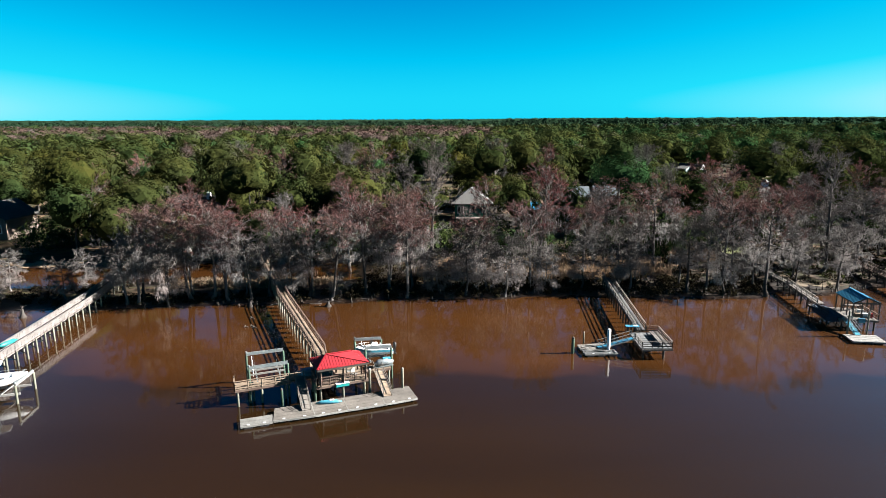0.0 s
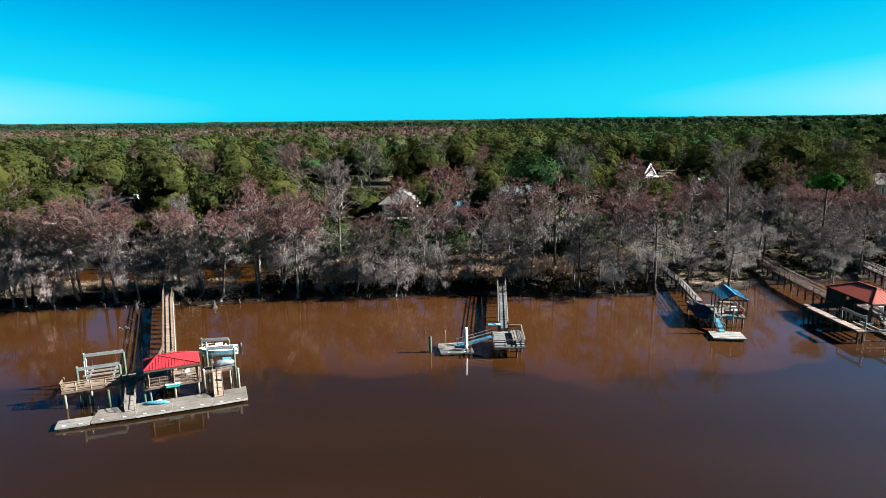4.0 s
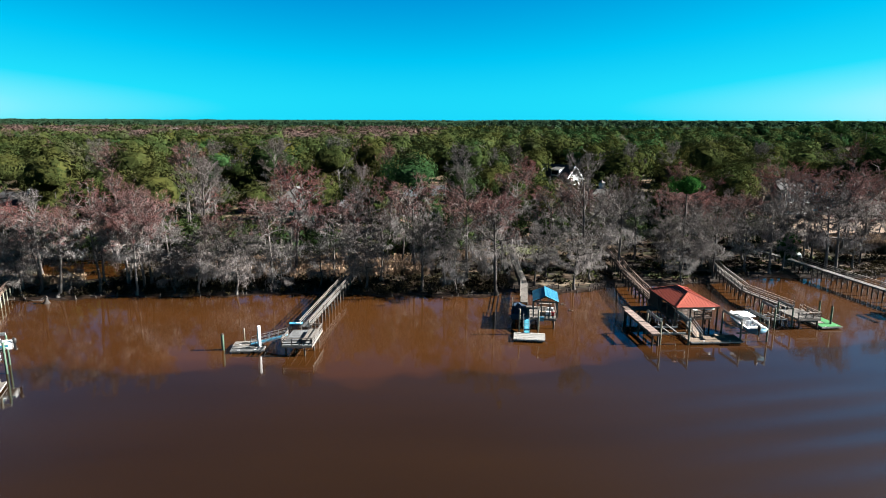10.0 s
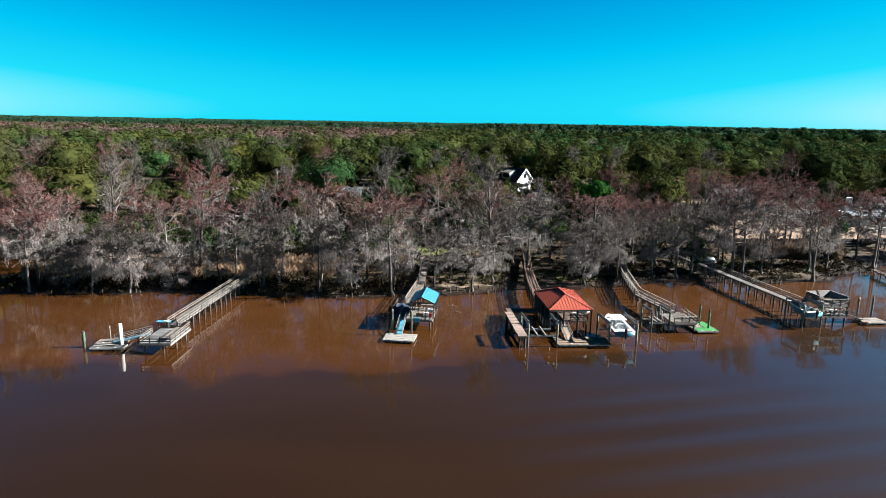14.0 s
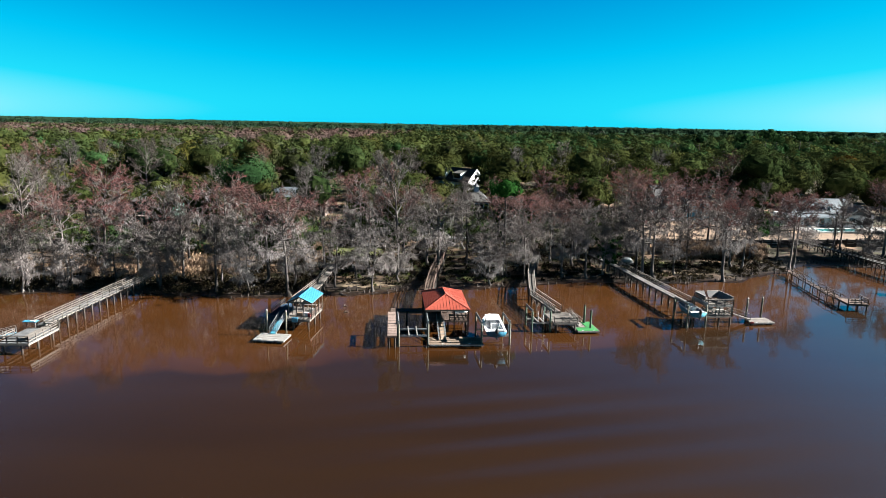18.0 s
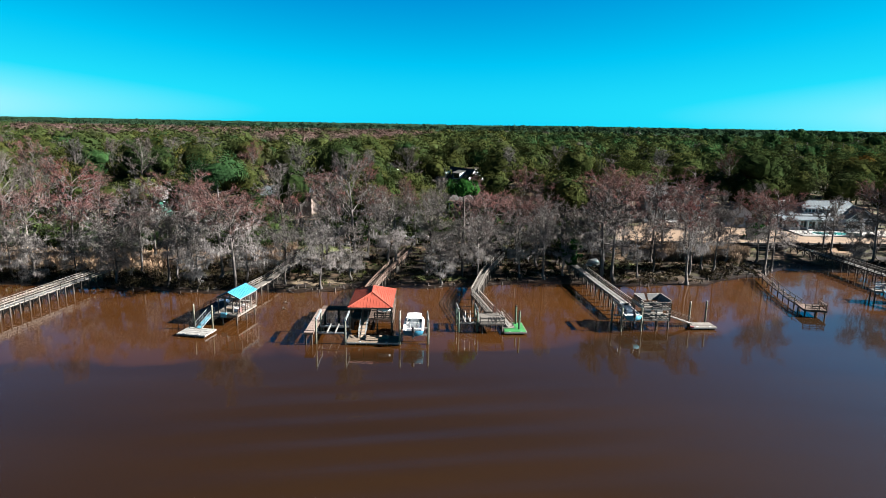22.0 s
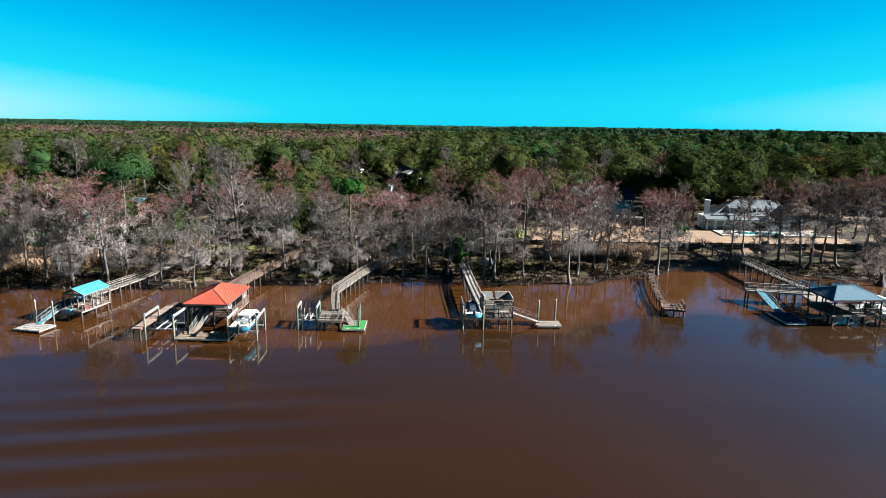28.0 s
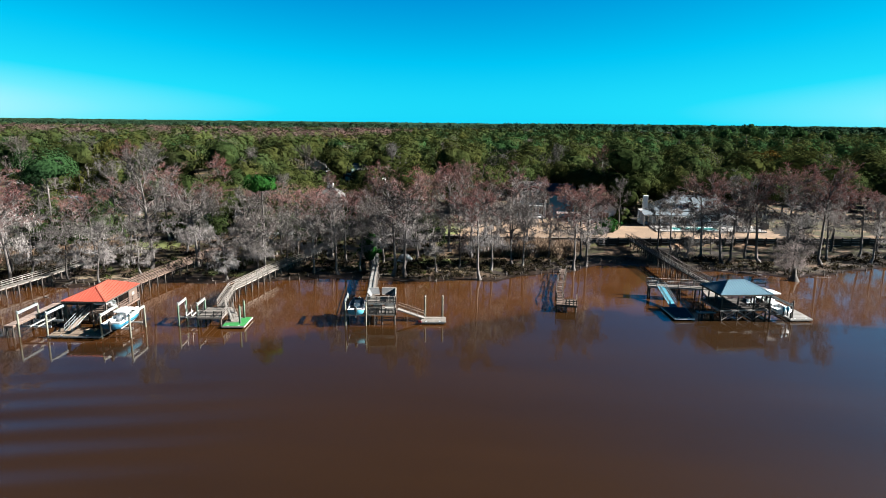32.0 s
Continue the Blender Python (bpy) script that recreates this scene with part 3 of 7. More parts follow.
# front row and the swamp behind it
strew(8, (-58, -20), (0.8, 5), 4.2, [0, 5, 2, 1], 0.85, 1.05, placed)
strew(5, (-58, -20), (1.5, 6), 3.0, [3, 6, 1], 0.7, 1.0, placed)
strew(3, (-60, -18), (24, 36), 6.0, [0, 2, 5, 4], 0.8, 1.0, placed)
strew(4, (-20, -6), (0.8, 7), 4.0, [0, 2, 5, 4], 0.9, 1.05, placed)
strew(6, (-6, 9), (0.8, 7), 3.2, [1, 3, 6, 3], 0.85, 1.1, placed)
strew(4, (-16, 9), (6, 18), 4.6, [0, 5, 4, 2], 0.85, 1.05, placed)
strew(9, (9, 57), (0.8, 7), 3.6, [1, 3, 4, 6, 3], 0.85, 1.1, placed)
strew(3, (9, 57), (6, 13), 5.0, [0, 1, 4, 5, 2], 0.85, 1.05, placed)
strew(3, (9, 57), (13, 30), 6.0, [0, 2, 4, 5, 1], 0.75, 0.98, placed)
strew(10, (-105, -58), (2, 26), 5.5, [0, 1, 3, 4, 6], 0.6, 0.9, placed)
# trees that stand free, then the rest between them
CREEK_TREES = ((5, -52.0, 104.6, 16.0), (0, -47.0, 105.0, 16.5), (1, -55.5, 103.2, 13.0), (3, -50.0, 102.6, 10.0), (2, -43.5, 106.0, 15.5), (5, -40.8, 105.6, 14.5), (2, -26.8, 108.2, 15.0), (0, -17.0, 110.0, 15.5), (5, -9.0, 111.0, 15.0), (2, -13.0, 112.6, 16.0))
SWAMP_TREES = ((7, -33.0, 118.0, 15.5), (8, -24.0, 133.0, 17.0), (7, -5.9, 132.5, 18.5), (5, 13.5, 114.5, 14.3), (3, 30.2, 114.6, 11.8), (4, 27.8, 125.1, 15.1), (0, 30.8, 128.9, 14.7), (2, 15.5, 122.3, 18.1), (8, 6.0, 148.7, 15.0), (7, 73.9, 125.4, 20.2), (1, 82.5, 128.4, 16.6), (5, 55.5, 110.2, 16.4), (5, 39.6, 125.5, 17.4), (2, 49.7, 117.0, 17.4), (7, 50.4, 150.7, 17.0), (5, 63.7, 151.7, 15.5), (1, 2.0, 160.0, 11.5), (4, 8.5, 163.0, 11.0), (3, 12.5, 161.0, 9.0))
LAWN_TREES = ((5, 133.5, 150.0, 18.5), (2, 129.0, 152.5, 18.0), (0, 147.5, 152.0, 17.5), (1, 151.8, 156.0, 15.0), (1, 143.5, 133.0, 14.0), (5, 161.0, 137.9, 15.5), (2, 126.6, 125.9, 18.8), (0, 138.8, 145.5, 18.0), (4, 142.2, 148.3, 16.7), (5, 141.3, 127.0, 15.3), (4, 150.0, 137.3, 13.6), (5, 164.1, 142.0, 14.9), (0, 163.3, 148.0, 14.0), (1, 124.1, 126.7, 17.6), (4, 148.0, 138.2, 14.0), (7, 168.0, 183.0, 10.5), (8, 157.5, 186.5, 11.0), (7, 150.0, 184.5, 12.0), (7, 178.5, 186.0, 11.0), (8, 172.5, 184.0, 9.0))
POOL_TREES = ((4, 183.3, 157.9, 12.6), (4, 187.3, 161.3, 13.4), (6, 189.8, 156.4, 10.3), (2, 191.0, 151.5, 16.2), (2, 194.6, 147.4, 17.2), (4, 196.2, 147.7, 17.2), (0, 201.8, 153.3, 15.7), (2, 203.2, 148.8, 18.2), (5, 209.3, 149.7, 18.3), (3, 204.6, 134.9, 11.5), (2, 216.1, 148.5, 18.1), (7, 221.5, 178.0, 12.0))
HARDWOODS = ((8, -90.5, 150, 16.5), (7, -78.0, 165, 16.5), (8, -28.5, 150, 13.5), (7, -20.9, 158, 15.7), (8, -22.5, 165, 18.5), (7, -14.3, 159, 17.5), (7, 49.5, 170, 19.5), (8, 67.7, 172, 15.0), (7, 88.2, 163, 14.0), (8, 133.9, 176, 15.0), (8, 111.0, 178, 16.0))
for k, x, y, h in CREEK_TREES + SWAMP_TREES + LAWN_TREES + POOL_TREES + HARDWOODS:
    placed.append((x, y))
    plant(k, x, y, h / HIGH[k])
strew(13, (57, 128), (1.5, 12), 4.2, [1, 3, 4, 1, 3], 0.75, 1.0, placed)
strew(15, (57, 128), (9, 28), 4.8, [0, 1, 5, 5, 2], 0.82, 1.06, placed)
strew(5, (57, 128), (28, 44), 6.4, [0, 2, 5, 4], 0.75, 0.98, placed)
strew(4, (126, 158), (3, 30), 6.5, [0, 5, 4, 1], 0.75, 1.0, placed)
strew(14, (217, 262), (2, 20), 4.8, [2, 4, 5, 0], 0.8, 1.02, placed)
strew(4, (184, 215), (4, 20), 5.0, [4, 6], 0.7, 1.0, placed)


# bare hardwoods among the evergreens
def strew_far(n, xr, yr, gap, kinds, s0, s1):
    tries = 0
    while n > 0 and tries < 4000:
        tries += 1
        x, y = rng.uniform(*xr), rng.uniform(*yr)
        if any((x - a) ** 2 + (y - b) ** 2 < gap ** 2 for a, b in placed) or any(math.hypot(x - hx, y - hy) < hr for hx, hy, hr in HOUSES) or (x > 128 and y < 190):
            continue
        placed.append((x, y))
        plant(int(rng.choice(kinds)), x, y, rng.uniform(s0, s1))
        n -= 1


strew_far(7, (-110, 60), (141, 175), 9.0, [7, 8, 8, 7], 0.75, 0.95)
strew_far(16, (-165, 50), (170, 235), 9.0, [7, 8, 8, 7], 0.95, 1.25)
strew_far(6, (60, 230), (200, 250), 12.0, [7, 7, 8], 0.95, 1.15)
strew_far(3, (57, 130), (160, 185), 9.5, [7, 8, 8], 0.65, 0.85)


# ---- evergreen woods ----
def ico_faces():
    g = (1 + 5 ** 0.5) / 2
    v = np.array([(-1, g, 0), (1, g, 0), (-1, -g, 0), (1, -g, 0), (0, -1, g), (0, 1, g), (0, -1, -g), (0, 1, -g), (g, 0, -1), (g, 0, 1), (-g, 0, -1), (-g, 0, 1)]) / math.hypot(1, g)
    f = [(a, b, c) for a in range(12) for b in range(a + 1, 12) for c in range(b + 1, 12) if max(np.linalg.norm(v[a] - v[b]), np.linalg.norm(v[b] - v[c]), np.linalg.norm(v[a] - v[c])) < 1.1]
    return np.array([[v[i] for i in t] for t in f])


ICO = ico_faces()


def crown_cards(r, n, size, R, Hc, lumps, core=True, even=0.0):
    """Leaf clumps over a crown of many small lumps on a few broad lobes: radius R, height Hc, about the origin."""
    i = np.arange(lumps) + r.uniform(0, 1)
    up = 1.0 - 1.35 * (i + 0.5) / lumps
    turn = i * 2.39996 + r.normal(0, 0.25, lumps)
    flat = np.sqrt(np.maximum(0.0, 1 - up ** 2))
    dirs = np.column_stack([flat * np.cos(turn), flat * np.sin(turn), up])
    lobes = r.normal(size=(7, 3)) * np.array([1, 1, 0.6])
    lobes /= np.linalg.norm(lobes, axis=1, keepdims=True)
    swell = 0.62 + 0.36 * np.clip(dirs @ lobes.T, 0, 1).max(1) ** 3 + r.normal(0, 0.10, lumps)
    lc = dirs * np.array([R, R, Hc]) * swell[:, None]
    k = r.integers(0, lumps, n)
    d = r.normal(size=(n, 3)) + 0.9 * dirs[k]
    d /= np.linalg.norm(d, axis=1, keepdims=True)
    lr = R * (1.55 / math.sqrt(lumps)) * r.uniform(0.6, 1.3, lumps)
    c = lc[k] + d * lr[k][:, None] * np.array([1, 1, 0.8]) * r.uniform(0.6, 1.1, (n, 1))
    nr = (0.45 - 0.3 * even) * d + (0.75 + 0.25 * even) * dirs[k] + r.normal(0, 0.2 - 0.1 * even, (n, 3))
    nr /= np.linalg.norm(nr, axis=1, keepdims=True)
    leaves = cards(c, nr, size * r.uniform(0.5, 1.4, n), r)
    if not core:
        return leaves
    # the close dark foliage inside, four faces to each of the twenty
    a, b, c_ = ICO[:, 0], ICO[:, 1], ICO[:, 2]
    ab, bc, ca_ = (a + b) / 2, (b + c_) / 2, (c_ + a) / 2
    inner = np.concatenate([np.stack(q, 1) for q in ((a, ab, ca_), (ab, b, bc), (ca_, bc, c_), (ab, bc, ca_))])
    inner /= np.linalg.norm(inner, axis=2, keepdims=True)
    bulge = 0.46 + 0.24 * np.clip(inner @ lobes.T, 0, 1).max(2, keepdims=True) ** 2
    inner = inner * np.array([R, R, Hc]) * bulge
    return np.concatenate([leaves, inner.reshape(-1, 3)])


def wood_of(name, spots, variants, material, label):
    """A stretch of woods as one mesh: the variants repeated, turned and scaled, at spots (x, y, z, s)."""
    out = []
    for i, (x, y, z, s) in enumerate(spots):
        v = variants[i % len(variants)]
        a = rng.uniform(0, 2 * math.pi)
        c, sn = math.cos(a) * s, math.sin(a) * s
        w = np.empty_like(v)
        w[:, 0], w[:, 1], w[:, 2] = v[:, 0] * c - v[:, 1] * sn + x, v[:, 0] * sn + v[:, 1] * c + y, v[:, 2] * s * rng.uniform(0.85, 1.15) + z
        out.append(w)
    arr = np.concatenate(out)
    ob = new(name, array_mesh(name, arr, 3, len(arr) // 3, material))
    return tagged(ob, label, "woods", kind="stuff")


def spots_in(y0, y1, step, pick):
    """Jittered grid over the wedge of land that can be seen between y0 and y1."""
    res, y = [], y0
    while y < y1:
        x = -0.78 * y - 30
        while x < 0.70 * y + 175:
            px, py = x + rng.uniform(-0.45, 0.45) * step, y + rng.uniform(-0.45, 0.45) * step
            if pick(px, py):
                res.append((px, py))
            x += step
        y += step
    return res


def open_land(x, y):
    for hx, hy, hr in HOUSES:
        if math.hypot(x - hx, y - hy) < hr:
            return False
    if 128 < x < 262 and y < 189 + 0.04 * x:
        return False
    if before_house(x, y):
        return False
    return y > float(np.interp(x, SX, SY)) + (34 if x < 57 else 44)


def kind_at(x, y):
    """Which sort of tree grows at a spot."""
    n = math.sin(x * 0.031 + 1.3 * math.sin(y * 0.023)) + math.sin(y * 0.037 + 0.9 * math.sin(x * 0.027 + 1.0))
    u = rng.uniform(0, 1)
    if x < 40 and y > 480 and n < 0.55:
        return "red" if u < 0.86 else "oak" if u < 0.95 else "dark"
    if u < 0.06:
        return "grey"
    if x > 120 and y > 330:
        return "pine" if u < 0.45 else "dark" if u < 0.7 else "oak"
    if x > 100 and y < 300:
        return "grey" if u < 0.16 else "oak" if u < 0.78 else "dark"
    if n > 0.7:
        return "dark" if u < 0.6 else "oak"
    return "lime" if u < 0.15 else "oak" if u < 0.72 else ("pine" if u < 0.82 else "dark")


def crowns(seed, count, table, even=0.0):
    return {k: [crown_cards(np.random.default_rng(seed + i + 10 * j), n, sz, R, Hc, lu, k == "red" or k != "grey" and n > 250, even) for i in range(count)] for j, (k, n, sz, R, Hc, lu) in enumerate(table)}


near_v = crowns(50, 5, (("lime", 2500, 0.40, 7.4, 6.4, 90), ("oak", 2800, 0.40, 7.6, 6.2, 100), ("dark", 2300, 0.38, 6.4, 6.6, 80), ("pine", 1300, 0.36, 4.6, 3.4, 40), ("grey", 1500, 0.16, 5.2, 5.0, 60), ("red", 1500, 0.16, 5.0, 4.4, 60)), 0.35)
mid_v = crowns(150, 4, (("lime", 1150, 0.60, 7.8, 6.2, 80), ("oak", 1250, 0.60, 8.0, 6.0, 90), ("dark", 1050, 0.58, 6.6, 6.4, 70), ("pine", 620, 0.52, 4.8, 3.8, 34), ("grey", 760, 0.28, 5.4, 4.8, 50), ("red", 760, 0.28, 5.2, 4.4, 50)), 0.6)
farther_v = crowns(350, 4, (("lime", 520, 0.88, 8.0, 5.6, 56), ("oak", 560, 0.88, 8.2, 5.4, 60), ("dark", 480, 0.84, 6.8, 5.8, 50), ("pine", 300, 0.8, 5.0, 4.4, 24), ("grey", 320, 0.5, 5.6, 4.6, 36), ("red", 280, 0.7, 7.2, 3.9, 40)), 0.85)
far_v = crowns(250, 4, (("lime", 170, 1.7, 8.6, 5.0, 30), ("oak", 180, 1.7, 8.4, 4.6, 30), ("dark", 160, 1.6, 7.2, 5.0, 28), ("pine", 120, 1.4, 5.0, 4.2, 12), ("grey", 150, 1.1, 5.8, 4.4, 20), ("red", 120, 1.2, 8.4, 3.6, 30)), 1.0)
MATS = {"oak": OAK, "lime": LIME, "dark": DARKLEAF, "pine": PINE, "grey": TWIG_GREY, "red": SWAMP}
NAMES = {"lime": "yellow-green oaks catching the sun", "oak": "olive-green live oak woods reaching inland", "dark": "dark evergreen woods behind the houses", "pine": "tall green pines among the oaks", "grey": "bare grey trees among the evergreens", "red": "reddish budding swamp trees far inland"}
RISE = {"oak": 11.5, "lime": 12.5, "dark": 12.0, "pine": 16.5, "grey": 11.5, "red": 14.0}
near_spots = []
for y0, y1, step, var in ((138, 216, 11.4, near_v), (216, 340, 12.4, mid_v), (340, 560, 13.6, farther_v), (560, 980, 15.4, far_v)):
    groups = {}
    for x, y in spots_in(y0, y1, step, open_land):
        if rng.uniform() < 0.14:
            continue
        k = kind_at(x, y)
        # a few old trees stand well above the rest
        tall = rng.uniform(1.15, 1.45) if rng.uniform() < 0.28 else rng.uniform(0.5, 1.0)
        edge = min(1.0, 0.6 + max(0.0, y - float(np.interp(x, SX, SY)) - 34) / 40)
        size = rng.uniform(0.78, 1.15) + 0.2 * (tall > 1.1)
        if x < 90 and y > 290:
            tall = min(tall, 1.12)
        if k == "red":
            tall, size = rng.uniform(0.8, 1.0), rng.uniform(1.0, 1.35)
        mid = float(height(x, y)) + RISE[k] * edge * (tall + 0.10 * float(wobble(x, y, 0.045)))
        mid = min(mid, ceiling_of_growth(x, y) - 5.5 * size) if y < 330 else mid
        mid = min(mid, 22.5 - 6.0 * size) if y > 216 else mid
        if mid < 3.5:
            mid, size = 3.0, 0.42
        if y < 200:
            near_spots.append((x, y, min(mid, 11.0)))
        groups.setdefault(k, []).append((x, y, mid, size))
    for k, sp in groups.items():
        wood_of("woods_" + k, sp, var[k], MATS[k], NAMES[k])
wood_of("woods_pine", [(x, y, 13.0 + rng.uniform(0, 6) + (4 if x > 150 else 0), rng.uniform(0.8, 1.5)) for x, y in spots_in(960, 1700, 40, lambda a, b: True)], far_v["pine"], FARPINE, NAMES["pine"])
# shaded evergreen undergrowth behind the swamp, clumps added to darken the gaps between trees
low = [(x, y) for x, y in zip(rng.uniform(-108, -62, 22), rng.uniform(141, 158, 22))] + [(x, y) for x, y in zip(rng.uniform(-46, 57, 80), rng.uniform(136, 152, 80))] + [(x, y) for x, y in zip(rng.uniform(57, 128, 54), rng.uniform(152, 178, 54))]
wood_of("undergrowth", [(x, y, float(height(x, y)) + rng.uniform(1.2, 3.6), rng.uniform(0.45, 0.9)) for x, y in low if all(math.hypot(x - hx, y - hy) > 0.8 * hr for hx, hy, hr in HOUSES)], [v_[:1800] for v_ in mid_v["dark"]], DARKLEAF, "dark evergreen undergrowth in deep shade")
# trunks under the nearer crowns, their shade put into the bark's colour
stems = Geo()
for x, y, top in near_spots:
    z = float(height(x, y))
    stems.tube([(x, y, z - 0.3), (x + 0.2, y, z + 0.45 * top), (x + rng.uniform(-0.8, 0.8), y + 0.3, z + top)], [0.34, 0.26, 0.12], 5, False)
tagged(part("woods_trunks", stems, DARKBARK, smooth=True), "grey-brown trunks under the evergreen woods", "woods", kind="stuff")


def canopy(X, Y):
    b = wobble(X, Y, 0.05) + 0.8 * wobble(X + 50, Y, 0.11) + 0.6 * wobble(X, Y + 90, 0.021)
    return 12.5 + 2.6 * b + np.random.default_rng(3).normal(0, 1.3, X.shape) + 5.0 * np.clip((X - 100) / 500, 0, 1)


ridge = [(rng.uniform(-1.0, 1.05) * yy, yy) for yy in rng.uniform(1000, 2600, 620)]
wood_of("woods_pine", [(x, y, 10 + rng.uniform(0, 6) + (3 if x > 200 else 0) + y * 0.002, rng.uniform(0.7, 1.2)) for x, y in ridge], far_v["pine"], FARPINE, NAMES["pine"])
ux, uy = np.concatenate([np.linspace(-4300, -1000, 70), np.linspace(-980, 1100, 210), np.linspace(1120, 4500, 70)]), np.concatenate([np.linspace(950, 1500, 26), np.linspace(1530, 4700, 34)])
tagged(grid_sheet("woods_horizon", ux, uy, canopy, FARPINE), "dark green forest running to the horizon", "woods", kind="stuff")


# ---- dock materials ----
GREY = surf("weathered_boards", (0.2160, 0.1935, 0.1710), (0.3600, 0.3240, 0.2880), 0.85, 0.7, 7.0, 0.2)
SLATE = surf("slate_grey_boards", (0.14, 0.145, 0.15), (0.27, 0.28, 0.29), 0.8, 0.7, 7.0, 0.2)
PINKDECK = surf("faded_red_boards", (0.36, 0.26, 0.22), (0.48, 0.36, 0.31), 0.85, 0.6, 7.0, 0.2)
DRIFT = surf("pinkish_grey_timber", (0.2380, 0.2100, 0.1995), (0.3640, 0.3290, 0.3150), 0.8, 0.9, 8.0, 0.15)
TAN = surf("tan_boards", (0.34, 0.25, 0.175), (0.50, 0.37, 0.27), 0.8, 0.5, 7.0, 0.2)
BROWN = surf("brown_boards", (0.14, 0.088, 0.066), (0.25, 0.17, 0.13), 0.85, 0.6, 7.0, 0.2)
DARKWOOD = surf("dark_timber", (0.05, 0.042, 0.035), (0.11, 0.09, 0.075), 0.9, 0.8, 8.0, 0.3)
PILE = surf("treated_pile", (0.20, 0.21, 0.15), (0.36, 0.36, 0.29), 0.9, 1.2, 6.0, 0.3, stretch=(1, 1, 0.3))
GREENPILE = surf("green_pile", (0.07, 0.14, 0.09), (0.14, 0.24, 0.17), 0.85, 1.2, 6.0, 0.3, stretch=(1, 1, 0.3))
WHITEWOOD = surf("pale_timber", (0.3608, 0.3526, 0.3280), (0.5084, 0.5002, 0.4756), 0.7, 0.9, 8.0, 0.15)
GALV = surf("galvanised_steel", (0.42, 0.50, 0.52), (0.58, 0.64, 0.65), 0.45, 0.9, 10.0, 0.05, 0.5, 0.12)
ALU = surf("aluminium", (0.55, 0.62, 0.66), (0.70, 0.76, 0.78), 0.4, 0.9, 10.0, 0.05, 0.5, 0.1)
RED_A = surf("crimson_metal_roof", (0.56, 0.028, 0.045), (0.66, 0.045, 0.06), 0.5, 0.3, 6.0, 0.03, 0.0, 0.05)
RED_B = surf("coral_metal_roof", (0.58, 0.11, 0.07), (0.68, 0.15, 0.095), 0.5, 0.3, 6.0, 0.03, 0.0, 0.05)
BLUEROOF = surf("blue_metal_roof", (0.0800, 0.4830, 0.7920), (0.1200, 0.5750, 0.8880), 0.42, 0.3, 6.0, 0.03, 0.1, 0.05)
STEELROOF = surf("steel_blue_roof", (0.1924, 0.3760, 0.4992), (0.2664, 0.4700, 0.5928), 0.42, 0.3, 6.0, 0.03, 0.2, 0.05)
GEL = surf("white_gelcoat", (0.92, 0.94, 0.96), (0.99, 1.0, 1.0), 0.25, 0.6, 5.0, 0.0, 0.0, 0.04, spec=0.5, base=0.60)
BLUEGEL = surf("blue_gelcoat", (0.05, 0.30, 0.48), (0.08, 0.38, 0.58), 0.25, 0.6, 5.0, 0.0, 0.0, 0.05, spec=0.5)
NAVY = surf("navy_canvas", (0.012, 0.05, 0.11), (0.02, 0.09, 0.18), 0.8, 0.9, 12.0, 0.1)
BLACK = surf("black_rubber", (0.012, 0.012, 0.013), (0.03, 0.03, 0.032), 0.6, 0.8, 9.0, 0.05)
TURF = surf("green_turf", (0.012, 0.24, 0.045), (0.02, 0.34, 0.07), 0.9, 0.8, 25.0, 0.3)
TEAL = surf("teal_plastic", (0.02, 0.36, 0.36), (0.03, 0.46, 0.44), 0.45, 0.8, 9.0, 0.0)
CYAN = surf("sky_blue_plastic_and_sheen", (0.08, 0.42, 0.58), (0.12, 0.50, 0.66), 0.4, 0.8, 9.0, 0.0)
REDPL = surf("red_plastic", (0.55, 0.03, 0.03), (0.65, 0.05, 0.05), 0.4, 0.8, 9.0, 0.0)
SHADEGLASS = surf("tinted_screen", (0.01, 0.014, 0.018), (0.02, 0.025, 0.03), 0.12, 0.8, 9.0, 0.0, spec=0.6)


def repeat(name, spots, z0, z1, material, parent, r=0.15, square=False, label="", sides=8):
    """Alike upright posts, one object each on one mesh: round piles, slightly tapered, or squared posts."""
    g = Geo()
    if square:
        g.box((0, 0, (z0 + z1) / 2), (2 * r, 2 * r, z1 - z0))
    else:
        g.tube([(0, 0, z0), (0, 0, z1 - 0.05), (0, 0, z1)], [r * 1.08, r, r * 0.8], sides)
    me = None
    o = base_of(parent)
    for x, y in spots:
        if me is None:
            ob = part(name, g, material, None, label, not square)
            me = ob.data
        else:
            ob = new(name, me)
            if label:
                tagged(ob, label)
        ob.parent = parent
        ob.location = (x - o.x, y - o.y, -o.z)


def boards(parent, poly4, z, material, along=None, width=0.15, name="decking"):
    """Deck boards with gaps, across the way from side 0-1 to side 3-2 of a four-cornered plan."""
    a, b, c, d = [Vector((*p, 0)) for p in poly4]
    n = max(2, int(((d - a).length + (c - b).length) / 2 / width))
    g, gap = Geo(), 0.09
    for i in range(n):
        s, e = (i + gap) / n, (i + 1 - gap) / n
        p, q, r_, t = a.lerp(d, s), b.lerp(c, s), b.lerp(c, e), a.lerp(d, e)
        lift = 0.006 * ((i * 7919) % 5 - 2)
        g.slab([(p.x, p.y), (q.x, q.y), (r_.x, r_.y), (t.x, t.y)], z - 0.05, z + lift)
    ob = part(name, g, material, parent)
    return tagged(ob, kind="stuff")


def offset(p, q, w):
    d = Vector((q[0] - p[0], q[1] - p[1])).normalized()
    n = Vector((-d.y, d.x)) * w
    return n


